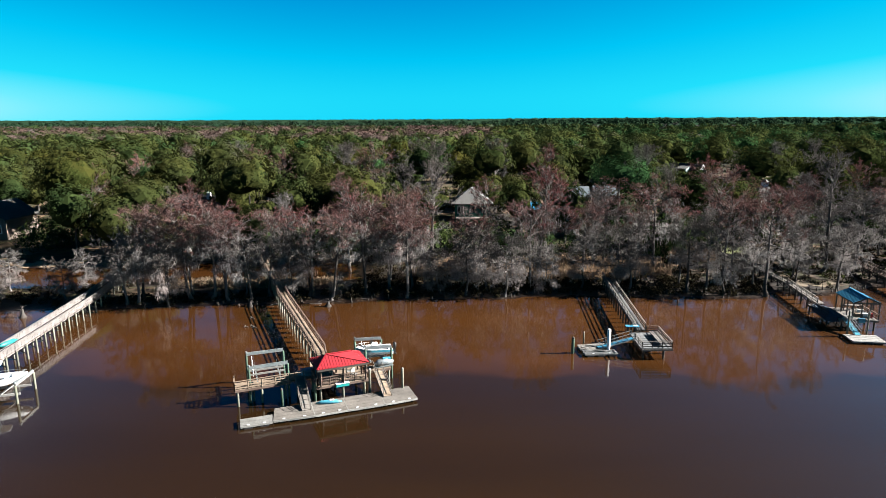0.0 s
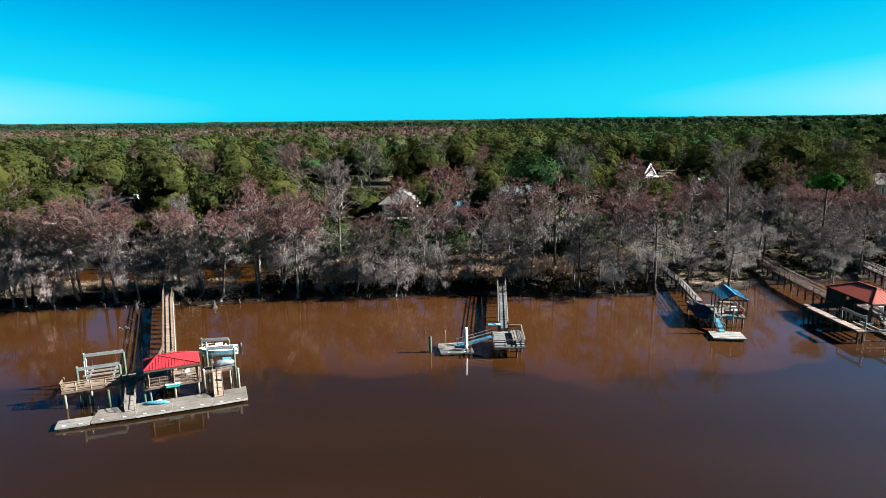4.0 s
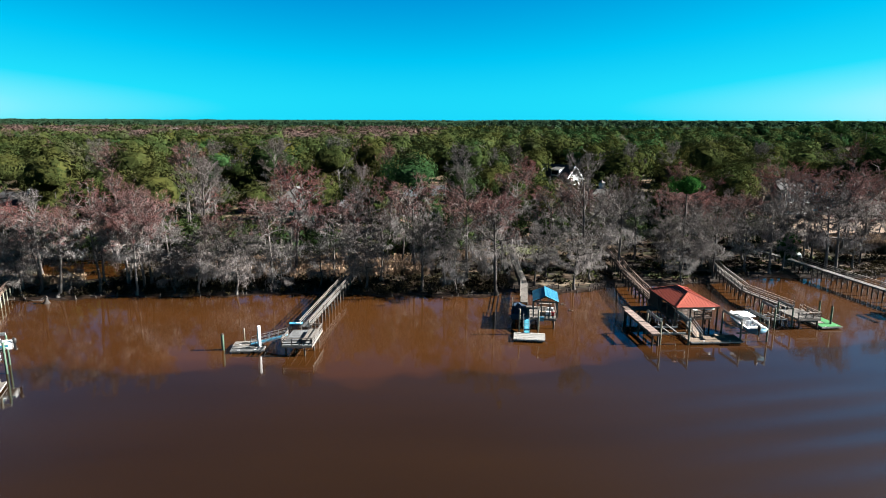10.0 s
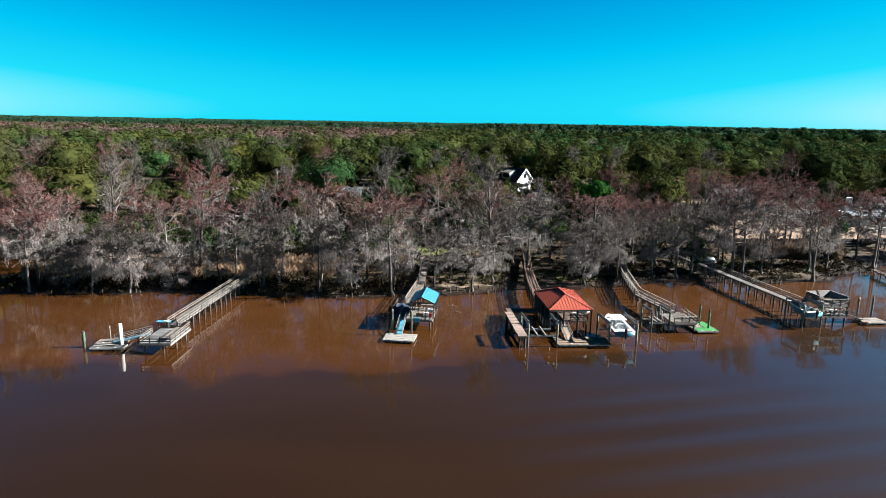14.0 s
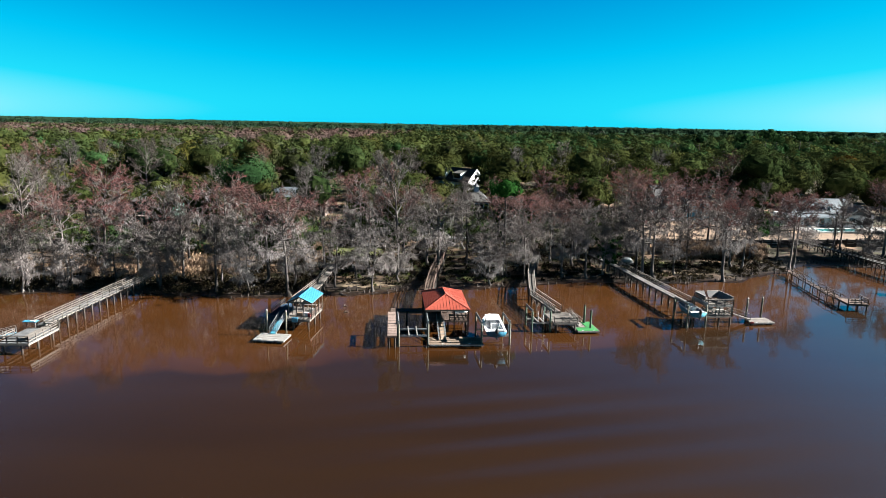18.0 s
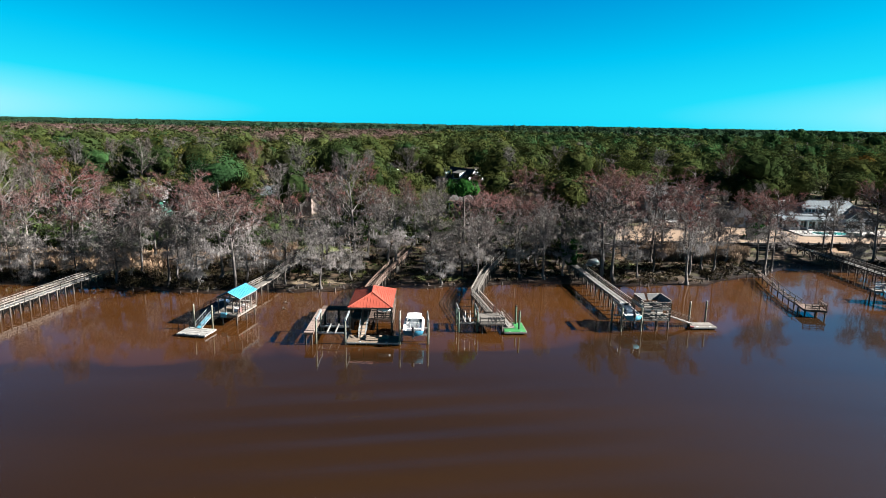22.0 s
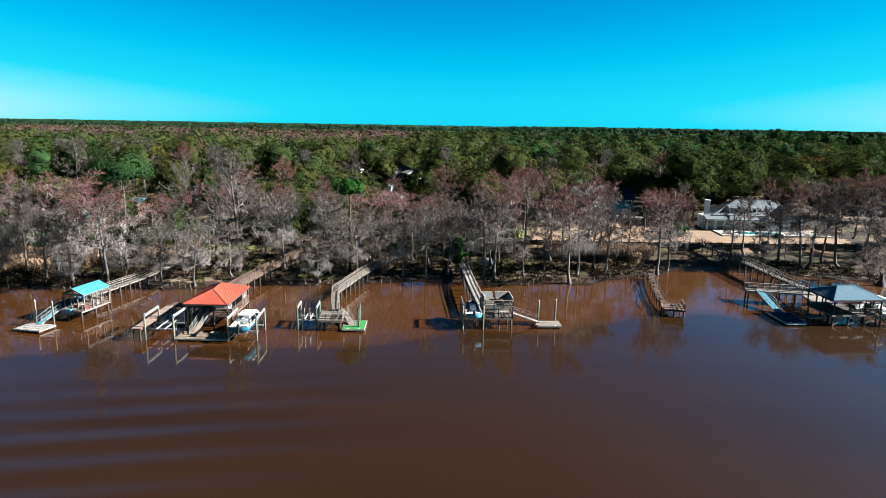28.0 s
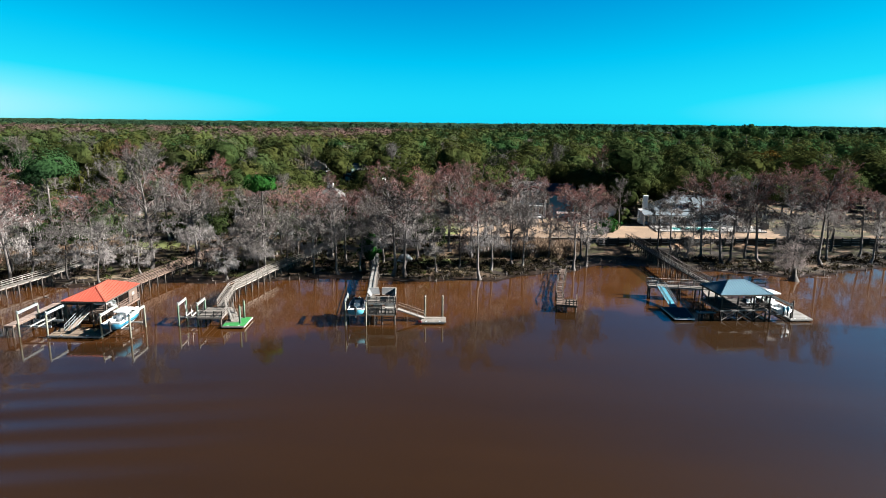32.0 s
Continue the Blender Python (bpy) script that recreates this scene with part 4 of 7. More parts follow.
def rail_run(parent, p, q, zp, zq, h, material, n=None, lines=2, cap=True, post=0.05):
    """Posts, a cap and lower rails from p to q."""
    L = math.hypot(q[0] - p[0], q[1] - p[1])
    n = n or max(1, round(L / 2.0))
    for i in range(n + 1):
        s = i / n
        x, y, z = p[0] + (q[0] - p[0]) * s, p[1] + (q[1] - p[1]) * s, zp + (zq - zp) * s
        part("rail_post", Geo().box((x, y, z + h / 2 - 0.1), (2 * post, 2 * post, h + 0.2)), material, parent)
    for k in range(lines + (1 if cap else 0)):
        top = cap and k == lines
        f = 1.0 if top else (k + 0.7) / (lines + 0.5)
        wd, hg = (0.15, 0.05) if top else (0.05, 0.11)
        part("handrail" if top else "rail", Geo().beam((p[0], p[1], zp + h * f), (q[0], q[1], zq + h * f), wd, hg), material, parent)


def walkway(parent, pts, w, z, deck, timber, pile, rails=(True, True), h=1.0, step=2.4, lines=2, brace=True, handrail=None, zend=None):
    """A pier on paired piles along pts: boards, stringers, cross-braces, rails."""
    handrail = handrail or timber
    zs = [z] * len(pts) if zend is None else [z + (zend - z) * i / (len(pts) - 1) for i in range(len(pts))]
    spots = []
    for i in range(len(pts) - 1):
        p, q = pts[i], pts[i + 1]
        n = offset(p, q, w / 2)
        zz = (zs[i] + zs[i + 1]) / 2
        boards(parent, [(p[0] + n.x, p[1] + n.y), (p[0] - n.x, p[1] - n.y), (q[0] - n.x, q[1] - n.y), (q[0] + n.x, q[1] + n.y)], zz, deck)
        for s in (-0.82, 0.82):
            part("stringer", Geo().beam((p[0] + n.x * s, p[1] + n.y * s, zz - 0.17), (q[0] + n.x * s, q[1] + n.y * s, zz - 0.17), 0.08, 0.22), timber, parent)
        L = math.hypot(q[0] - p[0], q[1] - p[1])
        k = max(1, round(L / step))
        for j in range(k):
            t = (j + 0.5) / k
            x, y = p[0] + (q[0] - p[0]) * t, p[1] + (q[1] - p[1]) * t
            a, b = (x + n.x * 0.95, y + n.y * 0.95), (x - n.x * 0.95, y - n.y * 0.95)
            spots += [a, b]
            if brace:
                part("cross_brace", Geo().beam((*a, zz - 0.35), (*b, zz - 1.5), 0.05, 0.14), timber, parent)
                part("cross_brace", Geo().beam((*b, zz - 0.35), (*a, zz - 1.5), 0.05, 0.14), timber, parent)
            part("pile_cap", Geo().beam((*a, zz - 0.36), (*b, zz - 0.36), 0.10, 0.18), timber, parent)
        for on, s in zip(rails, (1, -1)):
            if on:
                rail_run(parent, (p[0] + n.x * s, p[1] + n.y * s), (q[0] + n.x * s, q[1] + n.y * s), zz, zz, h, handrail, None, lines)
    repeat("piling", spots, -2.0, z - 0.1, pile, parent, 0.13)


def platform(parent, poly, z, deck, timber, pile, pile_spots, joists=3):
    """A fixed deck on piles; poly four-cornered, counter-clockwise."""
    boards(parent, poly, z, deck)
    for i in range(4):
        a, b = poly[i], poly[(i + 1) % 4]
        part("rim_joist", Geo().beam((*a, z - 0.18), (*b, z - 0.18), 0.07, 0.26), timber, parent)
    for i in range(1, joists + 1):
        s = i / (joists + 1)
        a = (poly[0][0] + (poly[1][0] - poly[0][0]) * s, poly[0][1] + (poly[1][1] - poly[0][1]) * s)
        b = (poly[3][0] + (poly[2][0] - poly[3][0]) * s, poly[3][1] + (poly[2][1] - poly[3][1]) * s)
        part("joist", Geo().beam((*a, z - 0.2), (*b, z - 0.2), 0.06, 0.24), timber, parent)
    repeat("piling", pile_spots, -2.0, z - 0.05, pile, parent, 0.14)


def hip_roof(parent, corners, eave, ridge, material, rib=0.42, over="roof"):
    """A seamed metal roof on four eave corners (counter-clockwise from the front's beginning); ridge: two ends (x, y, z)."""
    c = [Vector((*p, eave)) for p in corners]
    r0, r1 = Vector(ridge[0]), Vector(ridge[1])
    # front and back are the ends nearest ridge ends r0 and r1
    faces = [[c[0], c[1], r0], [c[1], c[2], r1, r0], [c[2], c[3], r1], [c[3], c[0], r0, r1]]
    for f in faces:
        slope = part("roof_slope", Geo().sheet([tuple(p) for p in f], 0.06), material, parent)
        a, b = f[0], f[1]
        along = (b - a).normalized()
        nrm = (f[1] - f[0]).cross(f[2] - f[0]).normalized()
        up = nrm.cross(along)
        L = (b - a).length
        tl, tr = (f[-1] - a).dot(along), (f[2] - a).dot(along)
        H = (f[2] - a).dot(up)
        n = int(L / rib)
        for i in range(1, n):
            s = L * i / n
            top = H * min(1.0, s / tl if tl > 0.01 else 1.0, (L - s) / (L - tr) if L - tr > 0.01 else 1.0)
            if top < 0.15:
                continue
            p = a + along * s + nrm * 0.02
            part("seam", Geo().beam(p, p + up * top, 0.045, 0.05), material, slope)
    for p, q in ((c[0], r0), (c[1], r0), (c[2], r1), (c[3], r1), (r0, r1)):
        if (q - p).length > 0.1:
            part("ridge_cap", Geo().beam(p + Vector((0, 0, 0.04)), q + Vector((0, 0, 0.04)), 0.2, 0.05), material, parent)
    for i in range(4):
        part("fascia", Geo().beam(c[i] - Vector((0, 0, 0.16)), c[(i + 1) % 4] - Vector((0, 0, 0.16)), 0.05, 0.2), WHITEWOOD if over == "pale" else DARKWOOD, parent)


def roof_posts(parent, corners, z0, z1, material, inset=0.4, between=1, r=0.09):
    cx, cy = sum(p[0] for p in corners) / 4, sum(p[1] for p in corners) / 4
    ins = []
    for x, y in corners:
        d = math.hypot(cx - x, cy - y)
        ins.append((x + (cx - x) * inset / d, y + (cy - y) * inset / d))
    spots = []
    for i in range(4):
        a, b = ins[i], ins[(i + 1) % 4]
        for k in range(between + 1):
            s = k / (between + 1)
            spots.append((a[0] + (b[0] - a[0]) * s, a[1] + (b[1] - a[1]) * s))
        part("roof_beam", Geo().beam((*a, z1 - 0.1), (*b, z1 - 0.1), 0.1, 0.22), material, parent)
    repeat("roof_post", spots, z0, z1, material, parent, r, True)
    return ins


def float_dock(at_poly, label, deck=GREY, z=0.45, name="floating_dock", edge=WHITEWOOD, group="floating docks"):
    """A floating deck on black drums; at_poly: four-cornered plan, counter-clockwise, side 0-1 the outer one."""
    cx, cy = sum(p[0] for p in at_poly) / 4, sum(p[1] for p in at_poly) / 4
    t = thing(name, (cx, cy, 0), label, "dock", group)
    ob = boards(t, at_poly, z, deck)
    for i in range(4):
        a, b = at_poly[i], at_poly[(i + 1) % 4]
        part("edge_board", Geo().beam((*a, z - 0.11), (*b, z - 0.11), 0.06, 0.2), edge, t)
    a, b, c, d = [Vector(p) for p in at_poly]
    n = max(2, int((b - a).length / 1.3))
    for i in range(n):
        s = (i + 0.5) / n
        p, q = a.lerp(b, s), d.lerp(c, s)
        for f in (0.2, 0.8):
            m = p.lerp(q, f)
            part("float_drum", Geo().box((m.x, m.y, z - 0.42), (0.9, 0.7, 0.42), math.degrees(math.atan2(b.y - a.y, b.x - a.x))), BLACK, t)
    for s in (0.25, 0.75):
        m = a.lerp(b, s)
        part("cleat", Geo().box((m.x + (d.x - a.x) * 0.06, m.y + (d.y - a.y) * 0.06, z + 0.05), (0.3, 0.08, 0.08), math.degrees(math.atan2(b.y - a.y, b.x - a.x))), GEL, t)
    return t


def gangway(p, q, w, label, deck=GREY, rail=ALU, h=0.95, name="gangway"):
    """A sloping ramp with side rails from p (high) to q (low), x, y, z each."""
    t = thing(name, q, label, "gangway", "gangways to the floats")
    n = offset(p, q, w / 2)
    part("ramp_deck", Geo().beam(p, q, w, 0.08), deck, t)
    k = 7
    for i in range(1, k):
        s = i / k
        m = Vector(p).lerp(Vector(q), s)
        part("cleat_strip", Geo().beam((m.x + n.x * 0.9, m.y + n.y * 0.9, m.z + 0.06), (m.x - n.x * 0.9, m.y - n.y * 0.9, m.z + 0.06), 0.05, 0.03), rail, t)
    for s in (1, -1):
        a, b = Vector(p) + Vector((n.x * s, n.y * s, 0)), Vector(q) + Vector((n.x * s, n.y * s, 0))
        for f in (0.0, 0.5, 1.0):
            up = Vector((0, 0, h * f))
            part("handrail" if f == 1 else "side_rail", Geo().beam(a + up, b + up, 0.05, 0.06 if f else 0.14), rail, t)
        for j in range(5):
            m = a.lerp(b, j / 4)
            part("stanchion", Geo().beam(m, m + Vector((0.001, 0, h)), 0.05, 0.05), rail, t)
    return t


def mooring_pile(x, y, top, label, material=PILE, r=0.15, name="mooring_pile"):
    t = thing(name, (x, y, 0), label, "pile", "mooring piles")
    part("shaft", Geo().tube([(x, y, -2.5), (x, y, top - 0.3), (x, y, top - 0.25)], [r * 1.1, r, r], 10), material, t, smooth=True)
    part("cap", Geo().tube([(x, y, top - 0.25), (x, y, top - 0.12), (x, y, top)], [r * 1.12, r * 1.1, 0.02], 10), WHITEWOOD if material is PILE else DARKWOOD, t)
    return t


def boat_lift(corners, top, cradle, label, post=PILE, beam=GALV, poles=True):
    """Four posts, two carrying beams (0-3 and 1-2), cradle and bunks; corners counter-clockwise from the outer side."""
    cx, cy = sum(p[0] for p in corners) / 4, sum(p[1] for p in corners) / 4
    t = thing("boat_lift", (cx, cy, 0), label, "boat lift", "boat lifts")
    repeat("post", corners, -2.2, top - 0.1, post, t, 0.14)
    for a, b in ((corners[0], corners[3]), (corners[1], corners[2])):
        part("top_beam", Geo().beam((*a, top), (*b, top), 0.22, 0.28), beam, t)
        part("drive_shaft", Geo().tube([(*a, top + 0.2), (*b, top + 0.2)], [0.05, 0.05], 6), GALV, t)
        part("motor", Geo().box((a[0], a[1], top + 0.27), (0.18, 0.26, 0.2)), GALV, t)
    for s in (0.2, 0.8):
        a = Vector(corners[0]).lerp(Vector(corners[3]), s)
        b = Vector(corners[1]).lerp(Vector(corners[2]), s)
        part("cradle_beam", Geo().beam((*a, cradle), (*b, cradle), 0.14, 0.24), beam, t)
        for p in (a, b):
            part("cable", Geo().tube([(*p, cradle), (*p, top)], [0.012, 0.012], 4), GALV, t)
    for s in (0.36, 0.64):
        a = Vector(corners[0]).lerp(Vector(corners[1]), s)
        b = Vector(corners[3]).lerp(Vector(corners[2]), s)
        part("bunk", Geo().beam((*a.lerp(b, 0.05), cradle + 0.22), (*a.lerp(b, 0.95), cradle + 0.22), 0.16, 0.18), WHITEWOOD, t)
        if poles:
            p = a.lerp(b, 0.12)
            part("guide_pole", Geo().tube([(*p, cradle), (*p, cradle + 2.0)], [0.045, 0.045], 6), GEL, t)
    return t


def boat(at, turn, L, beam, hull_mat, label, top="t_top", stripe=None, motors=1, bow_rail=False):
    """An open motor boat: bow along its own +y before turning; at: under the middle of its keel."""
    m = pose(*at, 0, 0, turn)
    t = thing("motor_boat", at, label, "boat", "boats on lifts")

    def put(name, g, mat, label="", smooth=False, parent=None):
        g.v = [tuple(m @ Vector(p)) for p in g.v]
        return part(name, g, mat, parent or t, label, smooth)
    st = []
    for s in np.linspace(0, 1, 11):
        y = -L / 2 + L * s
        hb = beam / 2 * (1.0 if s < 0.55 else max(0.03, math.cos((s - 0.55) / 0.45 * math.pi / 2) ** 0.75))
        keel = 0.0 if s < 0.6 else 0.62 * ((s - 0.6) / 0.4) ** 2.0
        sheer = 0.92 + 0.33 * s ** 1.6
        st.append([(-hb, y, sheer), (-hb * 0.97, y, sheer - 0.3), (-hb * 0.82, y, 0.30 + keel * 0.7), (0, y, keel), (hb * 0.82, y, 0.30 + keel * 0.7), (hb * 0.97, y, sheer - 0.3), (hb, y, sheer)])

    def loft(rows, ends=True):
        g = Geo()
        n = len(rows[0])
        g.v = [p for r in rows for p in r]
        for i in range(len(rows) - 1):
            for j in range(n - 1):
                a = i * n + j
                g.f.append((a, a + 1, a + n + 1, a + n))
        if ends:
            g.f.append(tuple(range(n))[::-1])
        return g
    put("hull", loft(st), hull_mat, "", True)
    if stripe:
        for side in (0, 1):
            rows = [[(r[k][0] * 1.012, r[k][1], r[k][2]) for k in ((0, 1) if side == 0 else (5, 6))] for r in st]
            put("side_band", loft(rows, False), stripe, "coloured band along the topside")
    rim = [[(r[0][0] * 1.03, r[0][1], r[0][2] + 0.02), (r[0][0] * 0.80, r[0][1] * 0.985, r[0][2] + 0.03), (r[0][0] * 0.80, r[0][1] * 0.985, r[0][2] - 0.45)] for r in st]
    rim2 = [[(-x, y, z) for x, y, z in r][::-1] for r in rim]
    put("gunwale", loft(rim, False), GEL)
    put("gunwale", loft(rim2, False), GEL)
    put("cockpit_sole", loft([[(r[0][0] * 0.82, r[0][1], 0.52), (-r[0][0] * 0.82, r[0][1], 0.52)] for r in st[:9]], False), GEL)
    put("foredeck", loft([[(r[0][0] * 0.85, r[0][1], r[0][2] - 0.02), (0, r[0][1], r[0][2] + 0.05), (-r[0][0] * 0.85, r[0][1], r[0][2] - 0.02)] for r in st[8:]], False), GEL)
    con = put("console", Geo().box((0, -0.02 * L, 1.05), (0.85, 0.8, 1.1)), GEL)
    g = Geo().sheet([(-0.4, 0.02 * L + 0.3, 1.55), (0.4, 0.02 * L + 0.3, 1.55), (0.36, 0.02 * L + 0.05, 2.0), (-0.36, 0.02 * L + 0.05, 2.0)], 0.03)
    put("windshield", g, SHADEGLASS, "tinted windshield", parent=con)
    put("leaning_seat", Geo().box((0, -0.16 * L, 0.95), (0.95, 0.45, 0.16)).box((0, -0.19 * L, 1.2), (0.95, 0.12, 0.4)).box((0, -0.16 * L, 0.7), (0.7, 0.3, 0.4)), GEL)
    put("stern_bench", Geo().box((0, -0.42 * L, 0.85), (beam * 0.72, 0.5, 0.35)), GEL)
    put("bow_cushion", Geo().box((0, 0.25 * L, 0.85), (beam * 0.5, 0.9, 0.25)), GEL)
    if top:
        z = 1.85 if top == "low" else 2.75
        if top == "cabin":
            put("wheelhouse", Geo().sheet([(-0.62, 0.1 * L, 1.1), (0.62, 0.1 * L, 1.1), (0.55, 0.04 * L, z), (-0.55, 0.04 * L, z)], 0.05), SHADEGLASS)
        for x in (-0.6, 0.6):
            for y in (-0.1, 0.07):
                put("top_leg", Geo().tube([(x, y * L, 0.55), (x * 0.92, y * L, z)], [0.035, 0.035], 6), ALU)
        hw, hl = beam * 0.36, L * 0.155
        oct_ = [(-hw, -hl), (-hw * 0.8, -hl * 1.15), (hw * 0.8, -hl * 1.15), (hw, -hl), (hw, hl), (hw * 0.6, hl * 1.2), (-hw * 0.6, hl * 1.2), (-hw, hl)]
        put("hard_top", Geo().slab(oct_, z, z + 0.09), GEL)
    for k in range(motors):
        x = (k - (motors - 1) / 2) * 0.7
        y = -L / 2 - 0.32
        ob = put("outboard", Geo().tube([(x, y, 0.75), (x, y - 0.02, 0.95), (x, y - 0.02, 1.35), (x, y + 0.05, 1.5)], [0.16, 0.24, 0.24, 0.12], 10), CYAN if motors > 1 else BLACK, "", True)
        put("lower_unit", Geo().box((x, y, 0.35), (0.09, 0.28, 0.85)).box((x, y - 0.05, 0.05), (0.28, 0.35, 0.03)), BLACK, parent=ob)
        put("propeller", Geo().box((x, y - 0.2, -0.02), (0.3, 0.03, 0.06)).box((x, y - 0.2, -0.02), (0.06, 0.03, 0.3)), ALU, parent=ob)
    if bow_rail:
        for s in (-1, 1):
            pts = [(s * abs(r[0][0]) * 0.9, r[0][1] * 0.98, r[0][2] + 0.35) for r in st[6:]]
            put("bow_rail", Geo().tube(pts, [0.025] * len(pts), 6), ALU)
    return t


# ---- first pier on the left: long pale pier with a boat on a lift ----
d0 = thing("dock", (-60, 88, 0), "long pale timber pier with pale side boards on many piles", "dock", "private docks")
walkway(d0, [(-57.6, 52.0), (-58.0, 68.0), (-59.6, 82.0), (-62.0, 100.5), (-65.5, 118.0)], 1.9, 2.2, BROWN, DRIFT, PILE, step=2.2, lines=3)
boat_lift([(-55.3, 63.4), (-50.4, 65.2), (-51.0, 69.2), (-56.0, 67.8)], 2.3, 0.9, "boat lift with pale timber beams beside a long pier", beam=WHITEWOOD, poles=False)
boat((-54.4, 66.6, 1.3), -62, 7.6, 2.7, GEL, "white open motor boat raised on a timber lift", "t_top", None, 1, True)
for i in range(4):
    p, q = [(-57.6, 52.0), (-58.0, 68.0), (-59.6, 82.0), (-62.0, 100.5), (-65.5, 118.0)][i:i + 2]
    n0 = offset(p, q, 0.95)
    k = round(math.hypot(q[0] - p[0], q[1] - p[1]) / 2.2)
    for s in (-1, 1):
        turn0 = math.degrees(math.atan2(q[1] - p[1], q[0] - p[0])) - 90
        for j in range(k * 3):
            f = (j + 0.5) / (k * 3)
            part("side_board", Geo().box((p[0] + (q[0] - p[0]) * f + n0.x * s, p[1] + (q[1] - p[1]) * f + n0.y * s, 2.68), (0.03, 0.66, 0.86), turn0), DRIFT, d0)
part("kayak", Geo().tube([(-58.9, 74.4, 3.3), (-58.8, 75.0, 3.35), (-58.6, 76.6, 3.35), (-58.5, 77.4, 3.3)], [0.05, 0.3, 0.3, 0.05], 8), TEAL, d0, "teal kayak lashed along the rail", True)

# ---- second pier: crimson pavilion, two lifts, long float ----
d1 = thing("dock", (-18, 72, 0), "brown timber pier leading to a pavilion deck with rails", "dock", "private docks")
walkway(d1, [(-17.2, 73.4), (-18.0, 76.3), (-29.4, 101.0), (-34.5, 113.0), (-40.5, 127.0), (-43.4, 134.2)], 1.4, 2.2, TAN, BROWN, PILE, step=2.3)
for z in (2.55, 2.95):
    part("rail", Geo().beam((-18.7, 68.0, z), (-17.0, 68.8, z), 0.07, 0.16), BLUEGEL, d1, "bright blue rail")
P1 = [(-15.76, 65.32), (-10.31, 67.80), (-11.95, 71.22), (-17.42, 68.73)]
platform(d1, [(-16.0, 65.6), (-10.5, 68.1), (-12.2, 71.9), (-17.7, 69.4)], 2.1, TAN, BROWN, PILE, [(-15.7, 66.2), (-13.3, 67.2), (-11.0, 68.3), (-17.3, 69.1), (-14.9, 70.2), (-12.5, 71.3)])
platform(d1, [(-17.6, 69.4), (-14.6, 70.9), (-16.4, 74.2), (-18.6, 73.4)], 2.1, TAN, BROWN, PILE, [(-17.4, 72.0)])
platform(d1, [(-25.0, 64.6), (-19.4, 67.2), (-20.0, 69.0), (-25.6, 66.4)], 2.1, TAN, BROWN, PILE, [(-24.8, 64.9), (-22.4, 66.0), (-20.0, 67.1), (-23.5, 66.4)])
platform(d1, [(-19.9, 67.4), (-17.4, 68.6), (-18.1, 70.4), (-20.5, 69.2)], 2.1, TAN, BROWN, PILE, [(-19.0, 68.6)])
platform(d1, [(-10.9, 70.2), (-8.2, 71.5), (-8.7, 72.9), (-11.6, 71.7)], 2.1, TAN, BROWN, PILE, [(-8.5, 71.7)])
rail_run(d1, (-25.0, 64.6), (-19.6, 67.1), 2.1, 2.1, 1.0, TAN, 4, 3)
rail_run(d1, (-25.0, 64.6), (-25.6, 66.3), 2.1, 2.1, 1.0, TAN, 1, 3)
rail_run(d1, (-15.9, 65.7), (-10.7, 68.1), 2.1, 2.1, 1.0, BROWN, 4, 2)
rail_run(d1, (-15.9, 65.7), (-17.4, 69.0), 2.1, 2.1, 1.0, BROWN, 3, 2)
for i in range(26):
    s = (i + 0.5) / 26
    part("baluster", Geo().box((-15.9 + 5.2 * s, 65.7 + 2.4 * s, 2.62), (0.05, 0.05, 0.75)), BROWN, d1)
pav1 = thing("boathouse_roof", (-13.9, 68.3, 2.1), "crimson seamed metal hip roof on timber posts over the deck", "roof", "dock roofs")
ins = roof_posts(pav1, P1, 2.1, 4.25, BROWN, 0.45, 1)
hip_roof(pav1, P1, 4.27, ((-15.2, 67.65, 5.25), (-12.55, 68.85, 5.25)), RED_A, 0.33)
boat_lift([(-25.4, 70.1), (-23.7, 65.9), (-19.75, 67.7), (-21.4, 71.7)], 4.2, 2.5, "empty boat lift with pale steel beams and guide poles", post=GREENPILE, poles=True)
boat_lift([(-13.2, 75.3), (-11.4, 72.3), (-8.3, 73.1), (-9.9, 75.9)], 4.2, 2.4, "boat lift holding a white and blue boat", post=GREENPILE, beam=ALU)
boat((-10.6, 74.1, 2.62), 106, 4.6, 2.0, GEL, "white boat with sky-blue side band and outboard on a lift", None, CYAN, 1, True)
jet = thing("jet_ski", (-8.9, 71.6, 2.1), "pale blue personal watercraft under a cover", "jet ski")
part("body", Geo().tube([(-10.2, 71.1, 2.6), (-9.7, 71.3, 2.75), (-8.8, 71.7, 2.85), (-8.0, 72.1, 2.65)], [0.12, 0.42, 0.45, 0.2], 8), ALU, jet, smooth=True)
part("seat", Geo().beam((-9.2, 71.5, 3.2), (-8.3, 71.95, 3.1), 0.35, 0.3), CYAN, jet)
part("cradle", Geo().beam((-10.0, 71.2, 2.25), (-8.0, 72.1, 2.25), 0.5, 0.12), GALV, jet)
float_dock([(-15.43, 61.74 + 0.35), (-12.1, 63.45), (-13.3, 66.5), (-16.6, 65.25)], "grey boarded floating dock section with white cleats")
float_dock([(-12.05, 63.47), (-8.2, 64.95), (-9.3, 68.1), (-13.25, 66.52)], "grey boarded floating dock section beside a kayak")
float_dock([(-8.15, 64.97), (-4.67, 66.5), (-6.0, 69.8), (-9.25, 68.12)], "grey boarded end section of a floating dock")
float_dock([(-19.6, 60.75), (-15.48, 62.07), (-16.65, 65.2), (-20.3, 63.6)], "worn grey floating dock section with boards askew")
